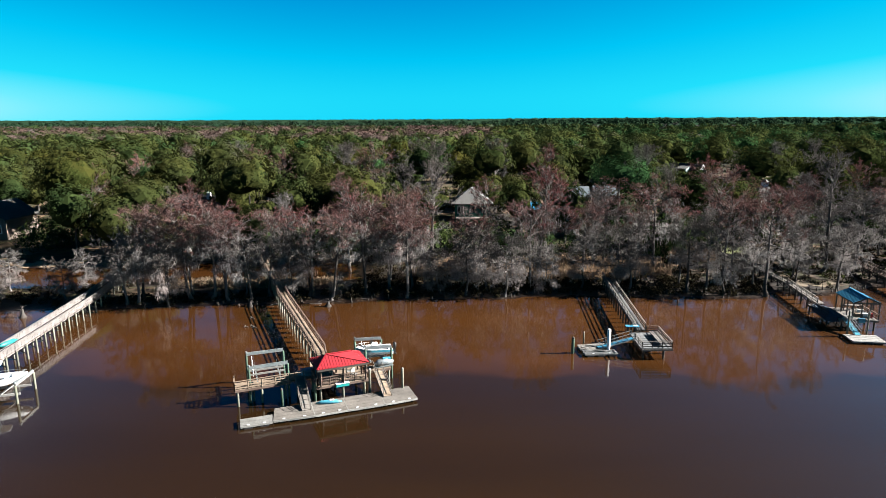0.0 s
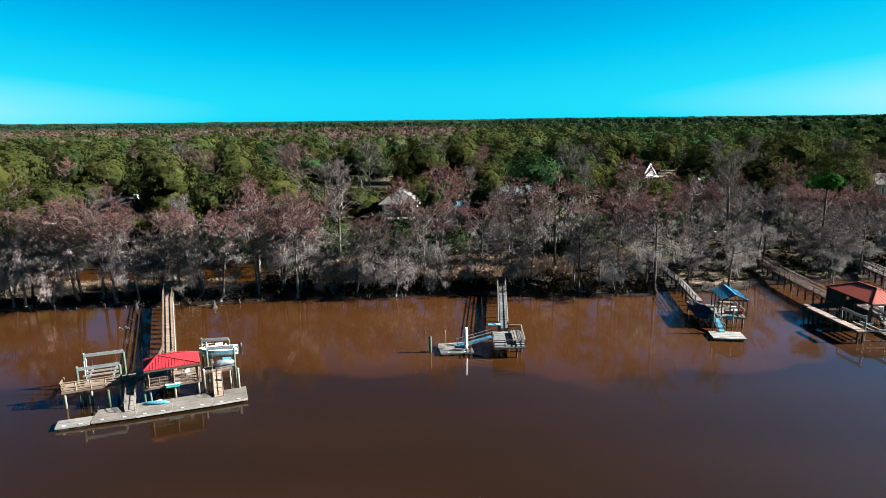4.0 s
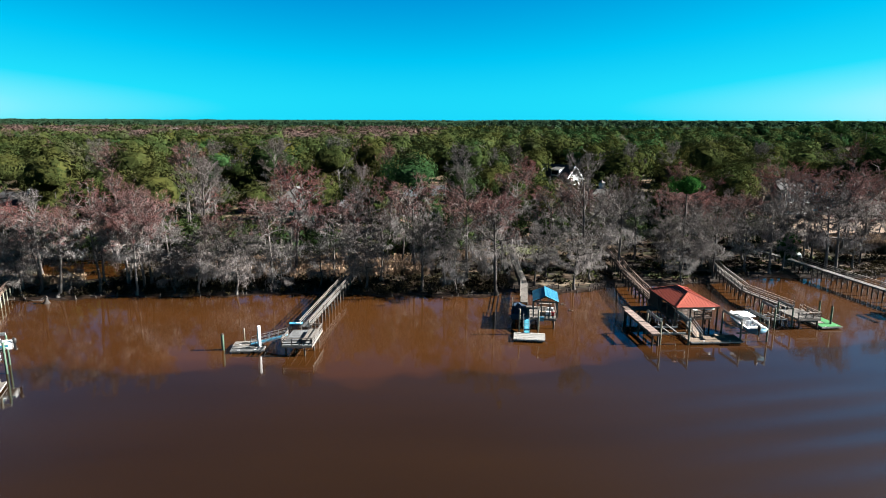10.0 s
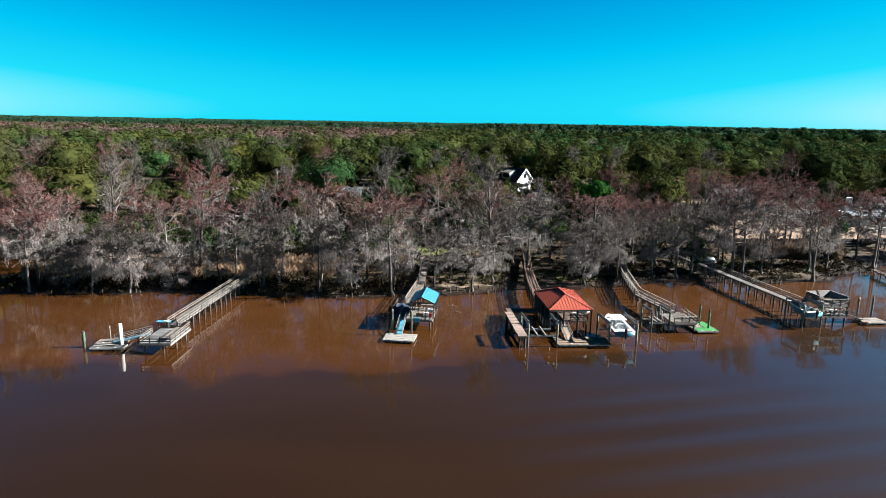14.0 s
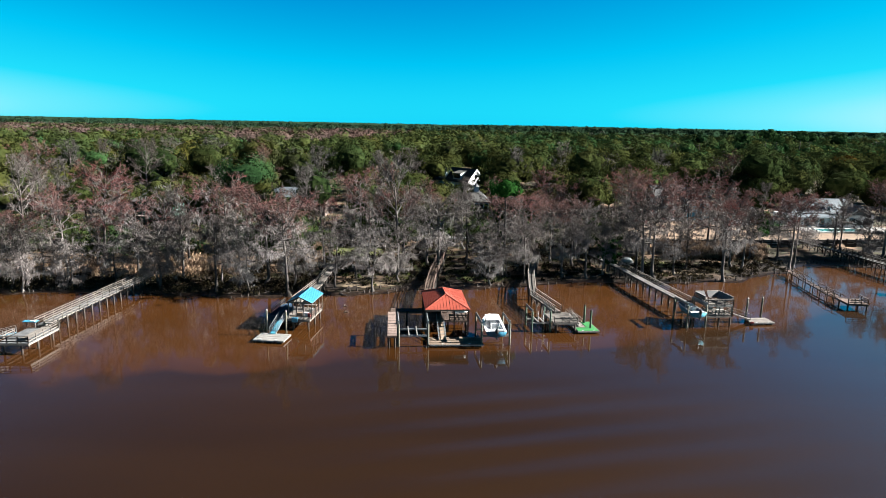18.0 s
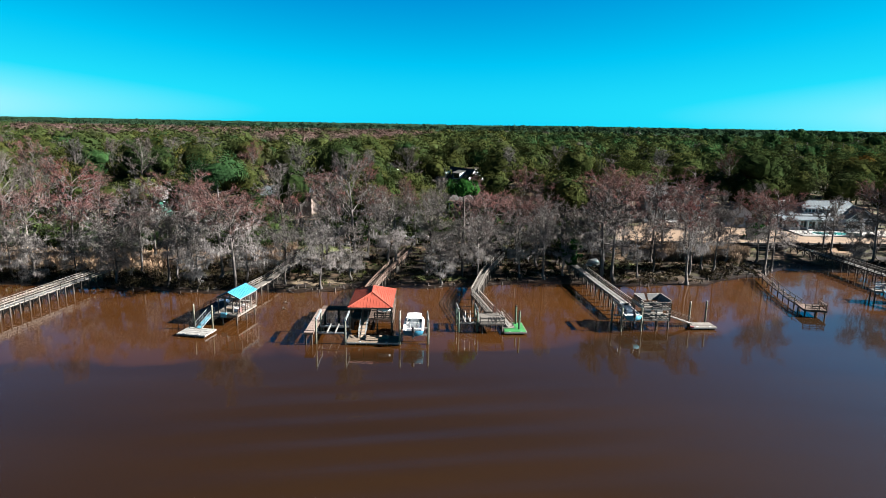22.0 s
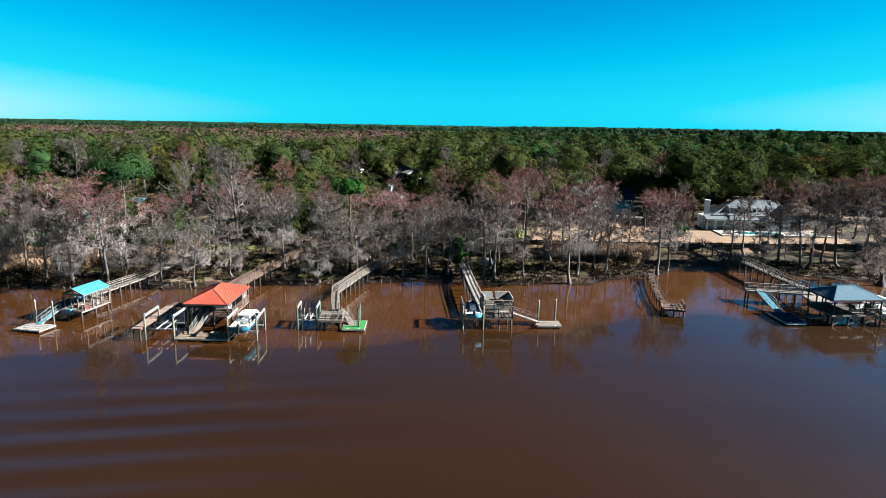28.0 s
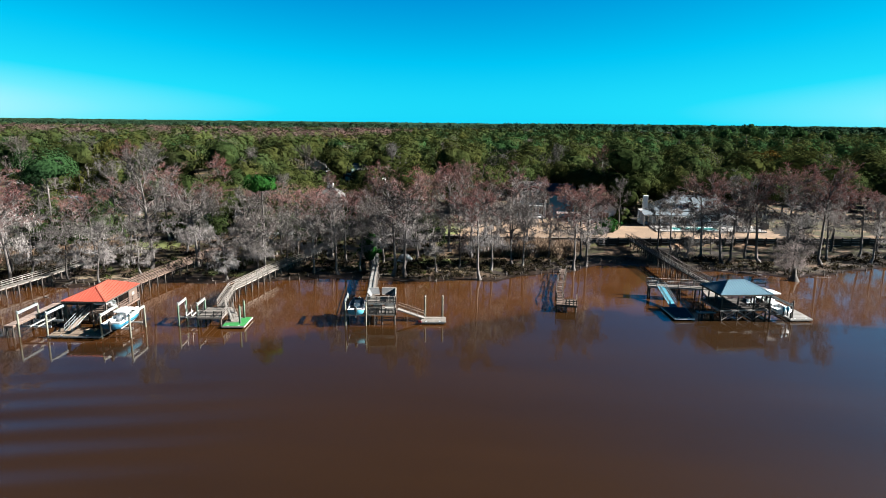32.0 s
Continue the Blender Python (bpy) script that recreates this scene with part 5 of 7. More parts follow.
float_dock([(-22.7, 59.5), (-19.7, 60.6), (-20.2, 62.3), (-23.3, 61.1)], "narrow pale plastic drive-on float", WHITEWOOD, 0.4)
gangway((-18.75, 68.4, 2.15), (-16.65, 63.2, 0.5), 1.0, "narrow timber gangway with thin rails down to the float", GREY, GREY)
gangway((-9.9, 71.3, 2.15), (-8.1, 66.9, 0.5), 1.0, "timber gangway with rails down to the end float", TAN, GREY)
mooring_pile(-6.62, 69.4, 3.0, "round timber mooring pile with pale cap beside the float")
mooring_pile(-16.3, 66.0, 2.7, "green treated mooring pile at the deck corner", GREENPILE)
mooring_pile(-19.8, 64.9, 2.3, "green treated pile between float and deck", GREENPILE)
mooring_pile(-10.4, 68.6, 3.2, "round treated pile beside the pavilion")
kay = thing("kayak", (-14.5, 65.0, 0.45), "turquoise and white kayak lying on the floating dock", "kayak")
part("hull", Geo().tube([(-16.0, 64.75, 0.58), (-15.4, 64.86, 0.62), (-14.5, 65.02, 0.62), (-13.7, 65.17, 0.62), (-13.1, 65.3, 0.58)], [0.03, 0.22, 0.27, 0.22, 0.03], 8), CYAN, kay, smooth=True)
part("deck_band", Geo().box((-14.2, 65.08, 0.85), (0.5, 0.36, 0.06), 11), GEL, kay)
box1 = thing("storage_bin", (-17.8, 70.0, 2.1), "blue plastic storage bin on the pier deck", "storage box")
part("bin", Geo().box((-17.7, 69.2, 2.45), (1.8, 0.7, 0.7), 24), CYAN, box1)
part("lid", Geo().box((-17.7, 69.2, 2.83), (1.9, 0.8, 0.07), 24), BLUEROOF, box1)
tub = thing("bait_tub", (-13.0, 66.6, 1.6), "teal tub with white rim hung on the rail", "tub")
part("tub", Geo().box((-13.3, 66.8, 1.95), (1.5, 0.5, 0.34), 24.6), TEAL, tub)
part("rim", Geo().box((-13.3, 66.8, 2.13), (1.56, 0.56, 0.05), 24.6), GEL, tub)
for i, (x, y, a) in enumerate(((-14.9, 67.6, 30), (-13.0, 69.3, 200), (-12.2, 68.6, 140))):
    ch = thing("deck_chair", (x, y, 2.1), "pale wooden deck chair under the crimson roof", "chair", "chairs on the pavilion deck")
    part("seat", Geo().box((x, y, 2.52), (0.55, 0.55, 0.06), a), WHITEWOOD, ch)
    part("backrest", Geo().box((x + 0.26 * math.cos(radians(a)), y + 0.26 * math.sin(radians(a)), 2.85), (0.06, 0.55, 0.62), a), WHITEWOOD, ch)
    for sx in (-0.22, 0.22):
        for sy in (-0.22, 0.22):
            part("leg", Geo().box((x + sx, y + sy, 2.3), (0.06, 0.06, 0.4)), WHITEWOOD, ch)

# ---- third pier: grey pier with a railed deck, ramp and small float ----
d2 = thing("dock", (26, 90, 0), "weathered grey pier with a bend and a railed end deck", "dock", "private docks")
walkway(d2, [(26.1, 86.0), (26.6, 94.0), (27.1, 102.0), (27.6, 110.0), (28.0, 116.0)], 1.35, 2.0, SLATE, GREY, DARKWOOD, step=2.2)
platform(d2, [(24.45, 79.4), (28.6, 79.6), (28.7, 86.1), (24.5, 85.9)], 1.6, SLATE, GREY, DARKWOOD, [(24.9, 80.2), (27.5, 79.9), (28.3, 82.0), (25.0, 85.2), (28.2, 85.4), (26.6, 82.6)])
rail_run(d2, (24.5, 79.5), (28.55, 79.7), 1.6, 1.6, 0.95, DARKWOOD, 3, 2)
rail_run(d2, (28.55, 79.7), (28.65, 86.0), 1.6, 1.6, 0.95, GREY, 4, 2)
rail_run(d2, (26.9, 86.0), (28.65, 86.0), 1.6, 1.6, 0.95, GREY, 1, 2)
rail_run(d2, (24.5, 79.5), (24.55, 83.0), 1.6, 1.6, 0.95, GREY, 2, 2)
for i in range(4):
    part("bench_board", Geo().box((27.2 + 0.32 * i, 82.8, 2.05), (0.22, 4.6, 0.05)), GREY, d2)
sink = thing("fish_table", (25.2, 86.2, 1.6), "blue-grey fish cleaning table with a white basin", "table")
part("tabletop", Geo().box((24.9, 86.0, 2.55), (1.9, 0.8, 0.09)), BLUEROOF, sink)
part("basin", Geo().box((25.3, 85.9, 2.64), (0.55, 0.4, 0.12)), GEL, sink)
for sx, sy in ((24.1, 85.7), (25.7, 85.7), (24.1, 86.3), (25.7, 86.3)):
    part("leg", Geo().box((sx, sy, 2.05), (0.09, 0.09, 0.95)), GREY, sink)
float_dock([(17.2, 80.3), (21.7, 80.7), (21.5, 82.2), (17.05, 81.9)], "weathered grey floating dock with missing boards", SLATE)
float_dock([(16.9, 82.3), (20.9, 82.7), (20.7, 84.7), (16.8, 84.0)], "weathered grey inner float beside a white pipe")
gangway((24.3, 83.4, 1.65), (19.4, 82.5, 0.55), 1.0, "blue-grey metal ramp down to the float", BLUEROOF, ALU)
mooring_pile(15.75, 81.8, 2.45, "short dark mooring pile with green cap", GREENPILE, 0.2)
mooring_pile(17.8, 84.7, 2.2, "thin pale post at the float's corner", PILE, 0.09)
for x0, y0, x1, y1, z in ((17.4, 81.2, 20.2, 81.5, 0.52), (17.6, 81.6, 20.6, 81.2, 0.62), (17.2, 82.9, 19.6, 83.3, 0.52), (18.0, 83.6, 20.3, 83.9, 0.54)):
    lp = thing("loose_plank", ((x0 + x1) / 2, (y0 + y1) / 2, z), "pale loose plank lying on the float", "plank", "loose planks on the float")
    part("board", Geo().beam((x0, y0, z), (x1, y1, z + 0.03), 0.2, 0.06), WHITEWOOD, lp)
pipe = thing("guide_pipe", (20.7, 82.3, 0), "thick white plastic guide pipe standing in the float", "pipe")
part("pipe", Geo().tube([(20.7, 82.15, -2), (20.7, 82.15, 3.35)], [0.24, 0.24], 12), GEL, pipe, smooth=True)
part("cap", Geo().tube([(20.7, 82.15, 3.35), (20.7, 82.15, 3.42)], [0.26, 0.18], 12), GEL, pipe)

# ---- fourth pier: blue gable roof ----
d3 = thing("dock", (60, 98, 0), "grey pier with side deck leading to a blue-roofed boat slip", "dock", "private docks")
walkway(d3, [(59.2, 99.5), (60.7, 112.0), (60.8, 124.0), (61.0, 134.0)], 1.2, 1.9, GREY, GREY, DARKWOOD, rails=(True, False), step=2.4)
platform(d3, [(57.9, 92.0), (63.2, 91.4), (63.9, 97.6), (58.6, 98.4)], 1.7, GREY, GREY, DARKWOOD, [(58.3, 92.3), (60.6, 92.0), (62.9, 91.8), (63.3, 94.6), (63.6, 97.3), (58.8, 98.0), (61.0, 97.8)])
platform(d3, [(56.8, 93.5), (57.8, 93.4), (58.6, 99.9), (57.3, 100.1)], 1.7, GREY, DARKWOOD, DARKWOOD, [(57.1, 94.0), (57.5, 99.6)])
rail_run(d3, (63.2, 91.6), (63.9, 97.6), 1.7, 1.7, 0.9, BROWN, 4, 2)
rail_run(d3, (56.9, 93.6), (57.4, 100.0), 1.7, 1.7, 0.9, DARKWOOD, 3, 2)
pav3 = thing("boathouse_roof", (61.8, 95, 1.7), "sky-blue metal gable roof on slim posts", "roof", "dock roofs")
A, B_, C, D_ = (59.65, 92.15), (63.56, 91.61), (64.22, 97.41), (60.3, 97.95)
roof_posts(pav3, (A, B_, C, D_), 1.7, 4.25, GREY, 0.3, 2, 0.07)
f0, b0 = Vector(((A[0] + B_[0]) / 2, (A[1] + B_[1]) / 2, 5.12)), Vector(((C[0] + D_[0]) / 2, (C[1] + D_[1]) / 2, 5.12))
for quad in (((*B_, 4.27), (*C, 4.27), tuple(b0), tuple(f0)), ((*D_, 4.27), (*A, 4.27), tuple(f0), tuple(b0))):
    sl = part("roof_slope", Geo().sheet(quad, 0.06), BLUEROOF, pav3)
    q = [Vector(p) for p in quad]
    for i in range(1, 14):
        s = i / 14
        part("seam", Geo().beam(q[0].lerp(q[1], s) + Vector((0, 0, 0.03)), q[3].lerp(q[2], s) + Vector((0, 0, 0.03)), 0.04, 0.04), BLUEROOF, sl)
part("ridge_cap", Geo().beam(f0 + Vector((0, 0, 0.03)), b0 + Vector((0, 0, 0.03)), 0.22, 0.05), BLUEROOF, pav3)
for e, (p, q) in ((f0, (A, B_)), (b0, (D_, C))):
    part("gable_board", Geo().beam((*p, 4.2), tuple(e - Vector((0, 0, 0.06))), 0.05, 0.16), DARKWOOD, pav3)
    part("gable_board", Geo().beam(tuple(e - Vector((0, 0, 0.06))), (*q, 4.2), 0.05, 0.16), DARKWOOD, pav3)
cover3 = thing("covered_boat", (57.9, 96.2, 1.2), "small boat under a dark navy canvas cover beside the deck", "boat")
part("canvas", Geo().slab([(56.5, 93.2), (57.8, 92.6), (59.0, 93.1), (59.4, 97.8), (58.3, 99.9), (57.2, 98.6)], 1.05, 1.85), NAVY, cover3, "navy canvas cover")
part("ridge", Geo().tube([(57.8, 92.9, 1.80), (58.0, 95.0, 1.86), (58.25, 97.5, 1.86), (58.35, 99.6, 1.80)], [0.1, 0.34, 0.32, 0.1], 8), NAVY, cover3, "sagging canvas ridge", True)
part("cradle_beam", Geo().beam((56.4, 94.6, 0.98), (59.6, 94.4, 0.98), 0.14, 0.2), GALV, cover3)
part("cradle_beam", Geo().beam((56.9, 98.0, 0.98), (59.8, 97.8, 0.98), 0.14, 0.2), GALV, cover3)
for nm, lab, (x, y), (w, d, h), mt in (("ice_chest", "white ice chest under the blue roof", (62.2, 93.4), (0.9, 0.5, 0.5), GEL), ("fuel_can", "red plastic fuel can under the blue roof", (62.9, 92.9), (0.45, 0.4, 0.55), REDPL), ("tackle_box", "pale tan storage chest under the blue roof", (61.3, 93.3), (1.1, 0.55, 0.5), TAN), ("ice_chest", "white ice chest beside the rail", (62.9, 95.4), (0.8, 0.5, 0.45), GEL)):
    bx = thing(nm, (x, y, 1.7), lab, "storage box")
    part("box", Geo().box((x, y, 1.72 + h / 2), (w, d, h), -7), mt, bx)
    part("lid", Geo().box((x, y, 1.74 + h), (w + 0.05, d + 0.05, 0.06), -7), mt, bx)
bench3 = thing("work_bench", (62, 96.6, 1.7), "plain grey work bench under the blue roof", "bench")
part("tabletop", Geo().box((62.1, 96.6, 2.55), (2.4, 0.6, 0.07), -7), GREY, bench3)
for x, y in ((61.0, 96.9), (63.2, 96.6), (61.0, 96.5), (63.1, 96.2)):
    part("leg", Geo().box((x, y, 2.12), (0.09, 0.09, 0.82)), GREY, bench3)
sgn = thing("cooler", (60.9, 91.9, 1.2), "blue cooler box hung on the deck's edge", "cooler")
part("box", Geo().box((60.9, 91.75, 1.55), (0.9, 0.4, 0.6), -6), CYAN, sgn)
part("lid", Geo().box((60.9, 91.75, 1.88), (0.96, 0.46, 0.07), -6), BLUEROOF, sgn)
float_dock([(56.24, 85.93), (60.68, 85.44), (61.08, 88.43), (56.6, 88.95)], "pale grey square floating dock with green-stained edge", WHITEWOOD)
gangway((58.8, 92.2, 1.7), (58.4, 88.4, 0.5), 0.9, "pale blue gangway with aluminium rails to the float", CYAN, ALU)
mooring_pile(57.38, 89.25, 4.0, "tall thin mooring pile at the float", PILE, 0.12)
mooring_pile(60.2, 89.2, 3.9, "tall thin mooring pile beside the gangway", PILE, 0.12)

# ---- fifth pier: coral hip roof ----
d4 = thing("dock", (82, 96, 0), "brown railed pier to a boathouse deck with a side landing", "dock", "private docks")
walkway(d4, [(80.8, 100.0), (80.9, 110.0), (81.4, 120.0), (82.4, 130.0), (83.4, 142.0)], 1.4, 2.1, BROWN, BROWN, DARKWOOD, step=2.3, lines=3)
P4 = [(80.59, 89.59), (87.20, 90.17), (86.28, 100.76), (79.70, 100.0)]
platform(d4, [(80.7, 91.6), (87.0, 92.1), (86.2, 100.4), (79.9, 99.8)], 1.9, BROWN, BROWN, DARKWOOD, [(80.9, 91.9), (84.0, 92.2), (86.8, 92.4), (86.4, 96.5), (86.0, 100.1), (80.2, 99.5), (80.5, 95.7), (83.2, 100.0)])
platform(d4, [(75.5, 84.4), (76.8, 84.5), (75.9, 95.9), (74.6, 95.8)], 1.9, PINKDECK, BROWN, DARKWOOD, [(75.7, 84.7), (76.5, 84.8), (75.3, 90.0), (76.2, 90.1), (74.9, 95.4), (75.7, 95.5)])
platform(d4, [(75.0, 95.9), (80.0, 96.3), (79.9, 98.0), (74.9, 97.6)], 1.9, BROWN, BROWN, DARKWOOD, [(75.2, 97.2), (77.5, 97.2)])
rail_run(d4, (86.9, 92.3), (86.2, 100.2), 1.9, 1.9, 0.95, BROWN, 4, 2)
rail_run(d4, (84.2, 91.9), (86.9, 92.2), 1.9, 1.9, 0.95, DARKWOOD, 2, 3)
pav4 = thing("boathouse_roof", (83.4, 95, 1.9), "coral-red ribbed metal hip roof on dark posts", "roof", "dock roofs")
roof_posts(pav4, P4, 0.2, 4.12, DARKWOOD, 0.35, 2)
hip_roof(pav4, P4, 4.2, ((83.65, 93.4, 5.6), (83.2, 97.2, 5.6)), RED_B, 0.46)
closet = thing("dock_locker", (85.2, 98.6, 1.9), "pinkish-brown boarded locker room under the roof", "locker")
part("wall", Geo().box((85.1, 98.7, 2.95), (2.2, 2.6, 2.1), 5), BROWN, closet)
part("door", Geo().box((84.9, 97.37, 2.85), (0.8, 0.05, 1.85), 5), DARKWOOD, closet)
part("window", Geo().box((86.22, 98.7, 3.1), (0.05, 0.8, 0.6), 5), WHITEWOOD, closet)
wall_b = thing("windbreak", (80.2, 97.5, 1.9), "dark boarded windbreak at the boathouse's side", "screen")
part("panel", Geo().box((80.15, 97.6, 3.0), (0.08, 4.4, 2.1), 5), DARKWOOD, wall_b)
float_dock([(81.4, 85.1), (88.95, 85.6), (88.85, 88.6), (81.1, 88.3)], "tan boarded floating dock below the boathouse", TAN)
gangway((82.75, 92.0, 1.95), (83.2, 87.0, 0.5), 1.0, "tan gangway with pale rails down to the float", TAN, ALU)
boat_lift([(77.0, 85.3), (81.15, 85.55), (80.75, 90.3), (76.5, 90.0)], 3.5, 1.3, "empty boat lift with pale beams and steel cradle", beam=ALU, poles=False)
boat_lift([(88.8, 86.3), (92.85, 86.8), (92.25, 91.6), (88.2, 91.2)], 3.3, 1.1, "boat lift holding a white centre-console boat", beam=WHITEWOOD)
boat((90.55, 89.4, 1.45), 4, 7.6, 2.9, BLUEGEL, "white centre-console boat with pale blue hull on a lift", "low", None, 1, False)
for x, y in ((85.4, 94.6), (84.2, 95.8)):
    ch = thing("deck_chair", (x, y, 1.9), "white deck chair in the boathouse", "chair", "chairs in the boathouse")
    part("seat", Geo().box((x, y, 2.3), (0.6, 0.55, 0.07)), GEL, ch)
    part("backrest", Geo().box((x, y + 0.28, 2.65), (0.6, 0.06, 0.65)), GEL, ch)
    for sx in (-0.25, 0.25):
        for sy in (-0.22, 0.22):
            part("leg", Geo().box((x + sx, y + sy, 2.1), (0.06, 0.06, 0.4)), GEL, ch)
hang = thing("stored_kayak", (85.6, 92.4, 3.3), "white kayak hung under the eave", "kayak")
part("hull", Geo().tube([(84.6, 91.0, 3.55), (85.2, 91.05, 3.6), (86.2, 91.1, 3.6), (86.9, 91.15, 3.55)], [0.04, 0.22, 0.22, 0.04], 8), GEL, hang, smooth=True)
benchd = thing("deck_box", (87.0, 88.0, 0.45), "tan plank step box on the float", "box")
part("box", Geo().box((86.3, 87.6, 0.6), (1.3, 0.8, 0.3)), TAN, benchd)

# ---- sixth pier: bent grey pier with green-turfed float ----
d5 = thing("dock", (101, 100, 0), "grey bent pier with white handrails and end deck", "dock", "private docks")
walkway(d5, [(101.6, 97.2), (99.0, 107.4), (100.6, 121.0), (102.4, 130.0), (104.6, 140.0)], 1.15, 2.0, GREY, GREY, DARKWOOD, step=2.3, handrail=GREY)
platform(d5, [(100.2, 92.2), (103.8, 92.6), (103.0, 97.9), (99.4, 97.4)], 1.7, GREY, GREY, DARKWOOD, [(100.5, 92.5), (103.5, 92.9), (99.8, 97.1), (102.7, 97.5)])
rail_run(d5, (100.2, 92.3), (103.8, 92.7), 1.7, 1.7, 0.95, GREY, 3, 2)
rail_run(d5, (103.8, 92.7), (103.4, 95.6), 1.7, 1.7, 0.95, GREY, 2, 2)
boat_lift([(96.9, 92.8), (99.75, 93.15), (99.3, 96.6), (96.4, 96.2)], 3.3, 1.2, "small empty boat lift on green posts", post=GREENPILE, beam=WHITEWOOD)
float_dock([(103.9, 92.2), (107.25, 92.55), (106.7, 97.2), (103.2, 96.5)], "floating dock half covered in bright green turf", GREY, 0.42)
mat5 = thing("turf_mat", (105.6, 94.0, 0.43), "bright green artificial turf on the float", "mat")
part("mat", Geo().slab([(103.95, 92.3), (107.15, 92.63), (106.65, 97.0), (105.3, 96.8), (105.6, 94.2), (103.75, 93.9)], 0.435, 0.47), TURF, mat5)
gangway((103.1, 97.0, 1.7), (104.8, 94.7, 0.5), 0.95, "grey gangway down to the turfed float", GREY, WHITEWOOD)
mooring_pile(106.1, 93.8, 3.45, "green mooring pile at the turfed float", GREENPILE, 0.15)
mooring_pile(105.7, 96.4, 3.5, "green mooring pile behind the turfed float", GREENPILE, 0.15)
lamp5 = thing("dock_lamp", (102.6, 98.6, 1.9), "curved grey davit lamp on the pier", "lamp")
part("arm", Geo().tube([(102.6, 98.4, 1.6), (102.8, 98.6, 3.2), (102.5, 98.9, 3.9), (102.0, 99.1, 3.8)], [0.04, 0.04, 0.035, 0.03], 6), DARKWOOD, lamp5)
part("head", Geo().box((101.9, 99.15, 3.75), (0.22, 0.16, 0.1)), DARKWOOD, lamp5)

# ---- seventh pier: two-storey deck with a covered blue boat ----
d6 = thing("dock", (126, 99, 0), "pale boarded pier to a two-storey sitting deck", "dock", "private docks")
walkway(d6, [(124.5, 101.5), (122.2, 115.0), (120.2, 128.0), (117.2, 142.0)], 1.3, 2.3, WHITEWOOD, GREY, DARKWOOD, rails=(False, True), step=2.4)
W6 = [(125.2, 96.6), (129.5, 97.1), (128.9, 101.2), (124.6, 100.6)]
platform(d6, W6, 1.9, GREY, GREY, DARKWOOD, [(125.4, 96.9), (127.4, 97.1), (129.3, 97.3), (128.7, 101.0), (124.8, 100.4)])
rail_run(d6, W6[0], W6[1], 1.9, 1.9, 0.9, GREY, 3, 2)
rail_run(d6, W6[1], (129.3, 98.6), 1.9, 1.9, 0.9, GREY, 1, 2)
up6 = thing("upper_deck", (127, 99, 1.9), "square upper deck with pale railings on timber posts", "deck")
boards(up6, W6, 3.6, GREY)
for i in range(4):
    a, b = W6[i], W6[(i + 1) % 4]
    part("rim_joist", Geo().beam((*a, 3.45), (*b, 3.45), 0.07, 0.26), WHITEWOOD, up6)
    rail_run(up6, a, b, 3.6, 3.6, 1.0, GREY, 3, 3)
repeat("post", [(125.3, 96.75), (129.4, 97.2), (128.8, 101.1), (124.7, 100.5), (127.3, 97.0)], 1.8, 3.6, GREY, up6, 0.09, True)
mid6 = (127.0, 98.9)
for a, b, f0_, f1_ in ((W6[1], W6[2], 0.03, 1.0), (W6[2], W6[3], 0.0, 0.52), (W6[2], W6[3], 0.62, 1.0), (W6[3], W6[0], 0.0, 0.75)):
    p, q = Vector(a).lerp(Vector(b), f0_), Vector(a).lerp(Vector(b), f1_)
    c = Vector(mid6)
    pi, qi = p.lerp(c, 0.26), q.lerp(c, 0.26)
    part("bench_back", Geo().sheet([(*q, 4.86), (*p, 4.86), (*pi, 4.02), (*qi, 4.02)], 0.06), SLATE, up6, "slanted boarded bench back")
    part("bench_seat", Geo().beam((*pi.lerp(c, 0.12), 4.0), (*qi.lerp(c, 0.12), 4.0), 0.45, 0.06), GREY, up6)
    part("back_cap", Geo().beam((*p, 4.89), (*q, 4.89), 0.14, 0.05), WHITEWOOD, up6)
stair6 = thing("stairs", (125.4, 99.6, 1.9), "open timber stairs to the upper deck", "stairs")
for i in range(8):
    part("tread", Geo().box((125.6 + 0.24 * i, 99.9, 2.1 + 0.2 * i), (0.28, 0.8, 0.05), 7), GREY, stair6)
for i, (x, y) in enumerate(((126.4, 98.6), (128.2, 98.7))):
    tb = thing("deck_bench", (x, y, 1.9), "pale wooden bench on the lower deck", "bench", "benches on the sitting deck")
    part("seat", Geo().box((x, y, 2.35), (1.3, 0.45, 0.06), 7), WHITEWOOD, tb)
    part("backrest", Geo().box((x, y + 0.24, 2.65), (1.3, 0.06, 0.45), 7), WHITEWOOD, tb)
    for sx in (-0.55, 0.55):
        part("leg", Geo().box((x + sx, y, 2.12), (0.08, 0.4, 0.42), 7), WHITEWOOD, tb)
boat_lift([(121.9, 96.0), (125.0, 96.4), (124.4, 100.6), (121.3, 100.2)], 3.85, 1.5, "boat lift with a covered blue boat", post=PILE, beam=GALV, poles=False)
boat((123.2, 98.7, 1.75), 8, 6.0, 2.5, CYAN, "sky-blue motor boat with white deck and black outboard on a lift", None, None, 1, False)
cov = thing("boat_cover", (123.2, 98.8, 2.7), "navy canvas cover stretched over the boat", "cover")
part("canvas", Geo().sheet([(122.2, 97.6, 2.85), (124.1, 97.8, 2.85), (123.7, 101.0, 3.1), (122.0, 100.8, 3.1)], 0.04), NAVY, cov)
gangway((129.4, 99.6, 1.9), (133.6, 99.9, 0.5), 1.1, "grey gangway with pale rails along the river", GREY, WHITEWOOD)
float_dock([(133.05, 97.9), (137.18, 98.4), (136.85, 101.0), (133.6, 100.6)], "weathered grey floating dock with red corner bumper", GREY)
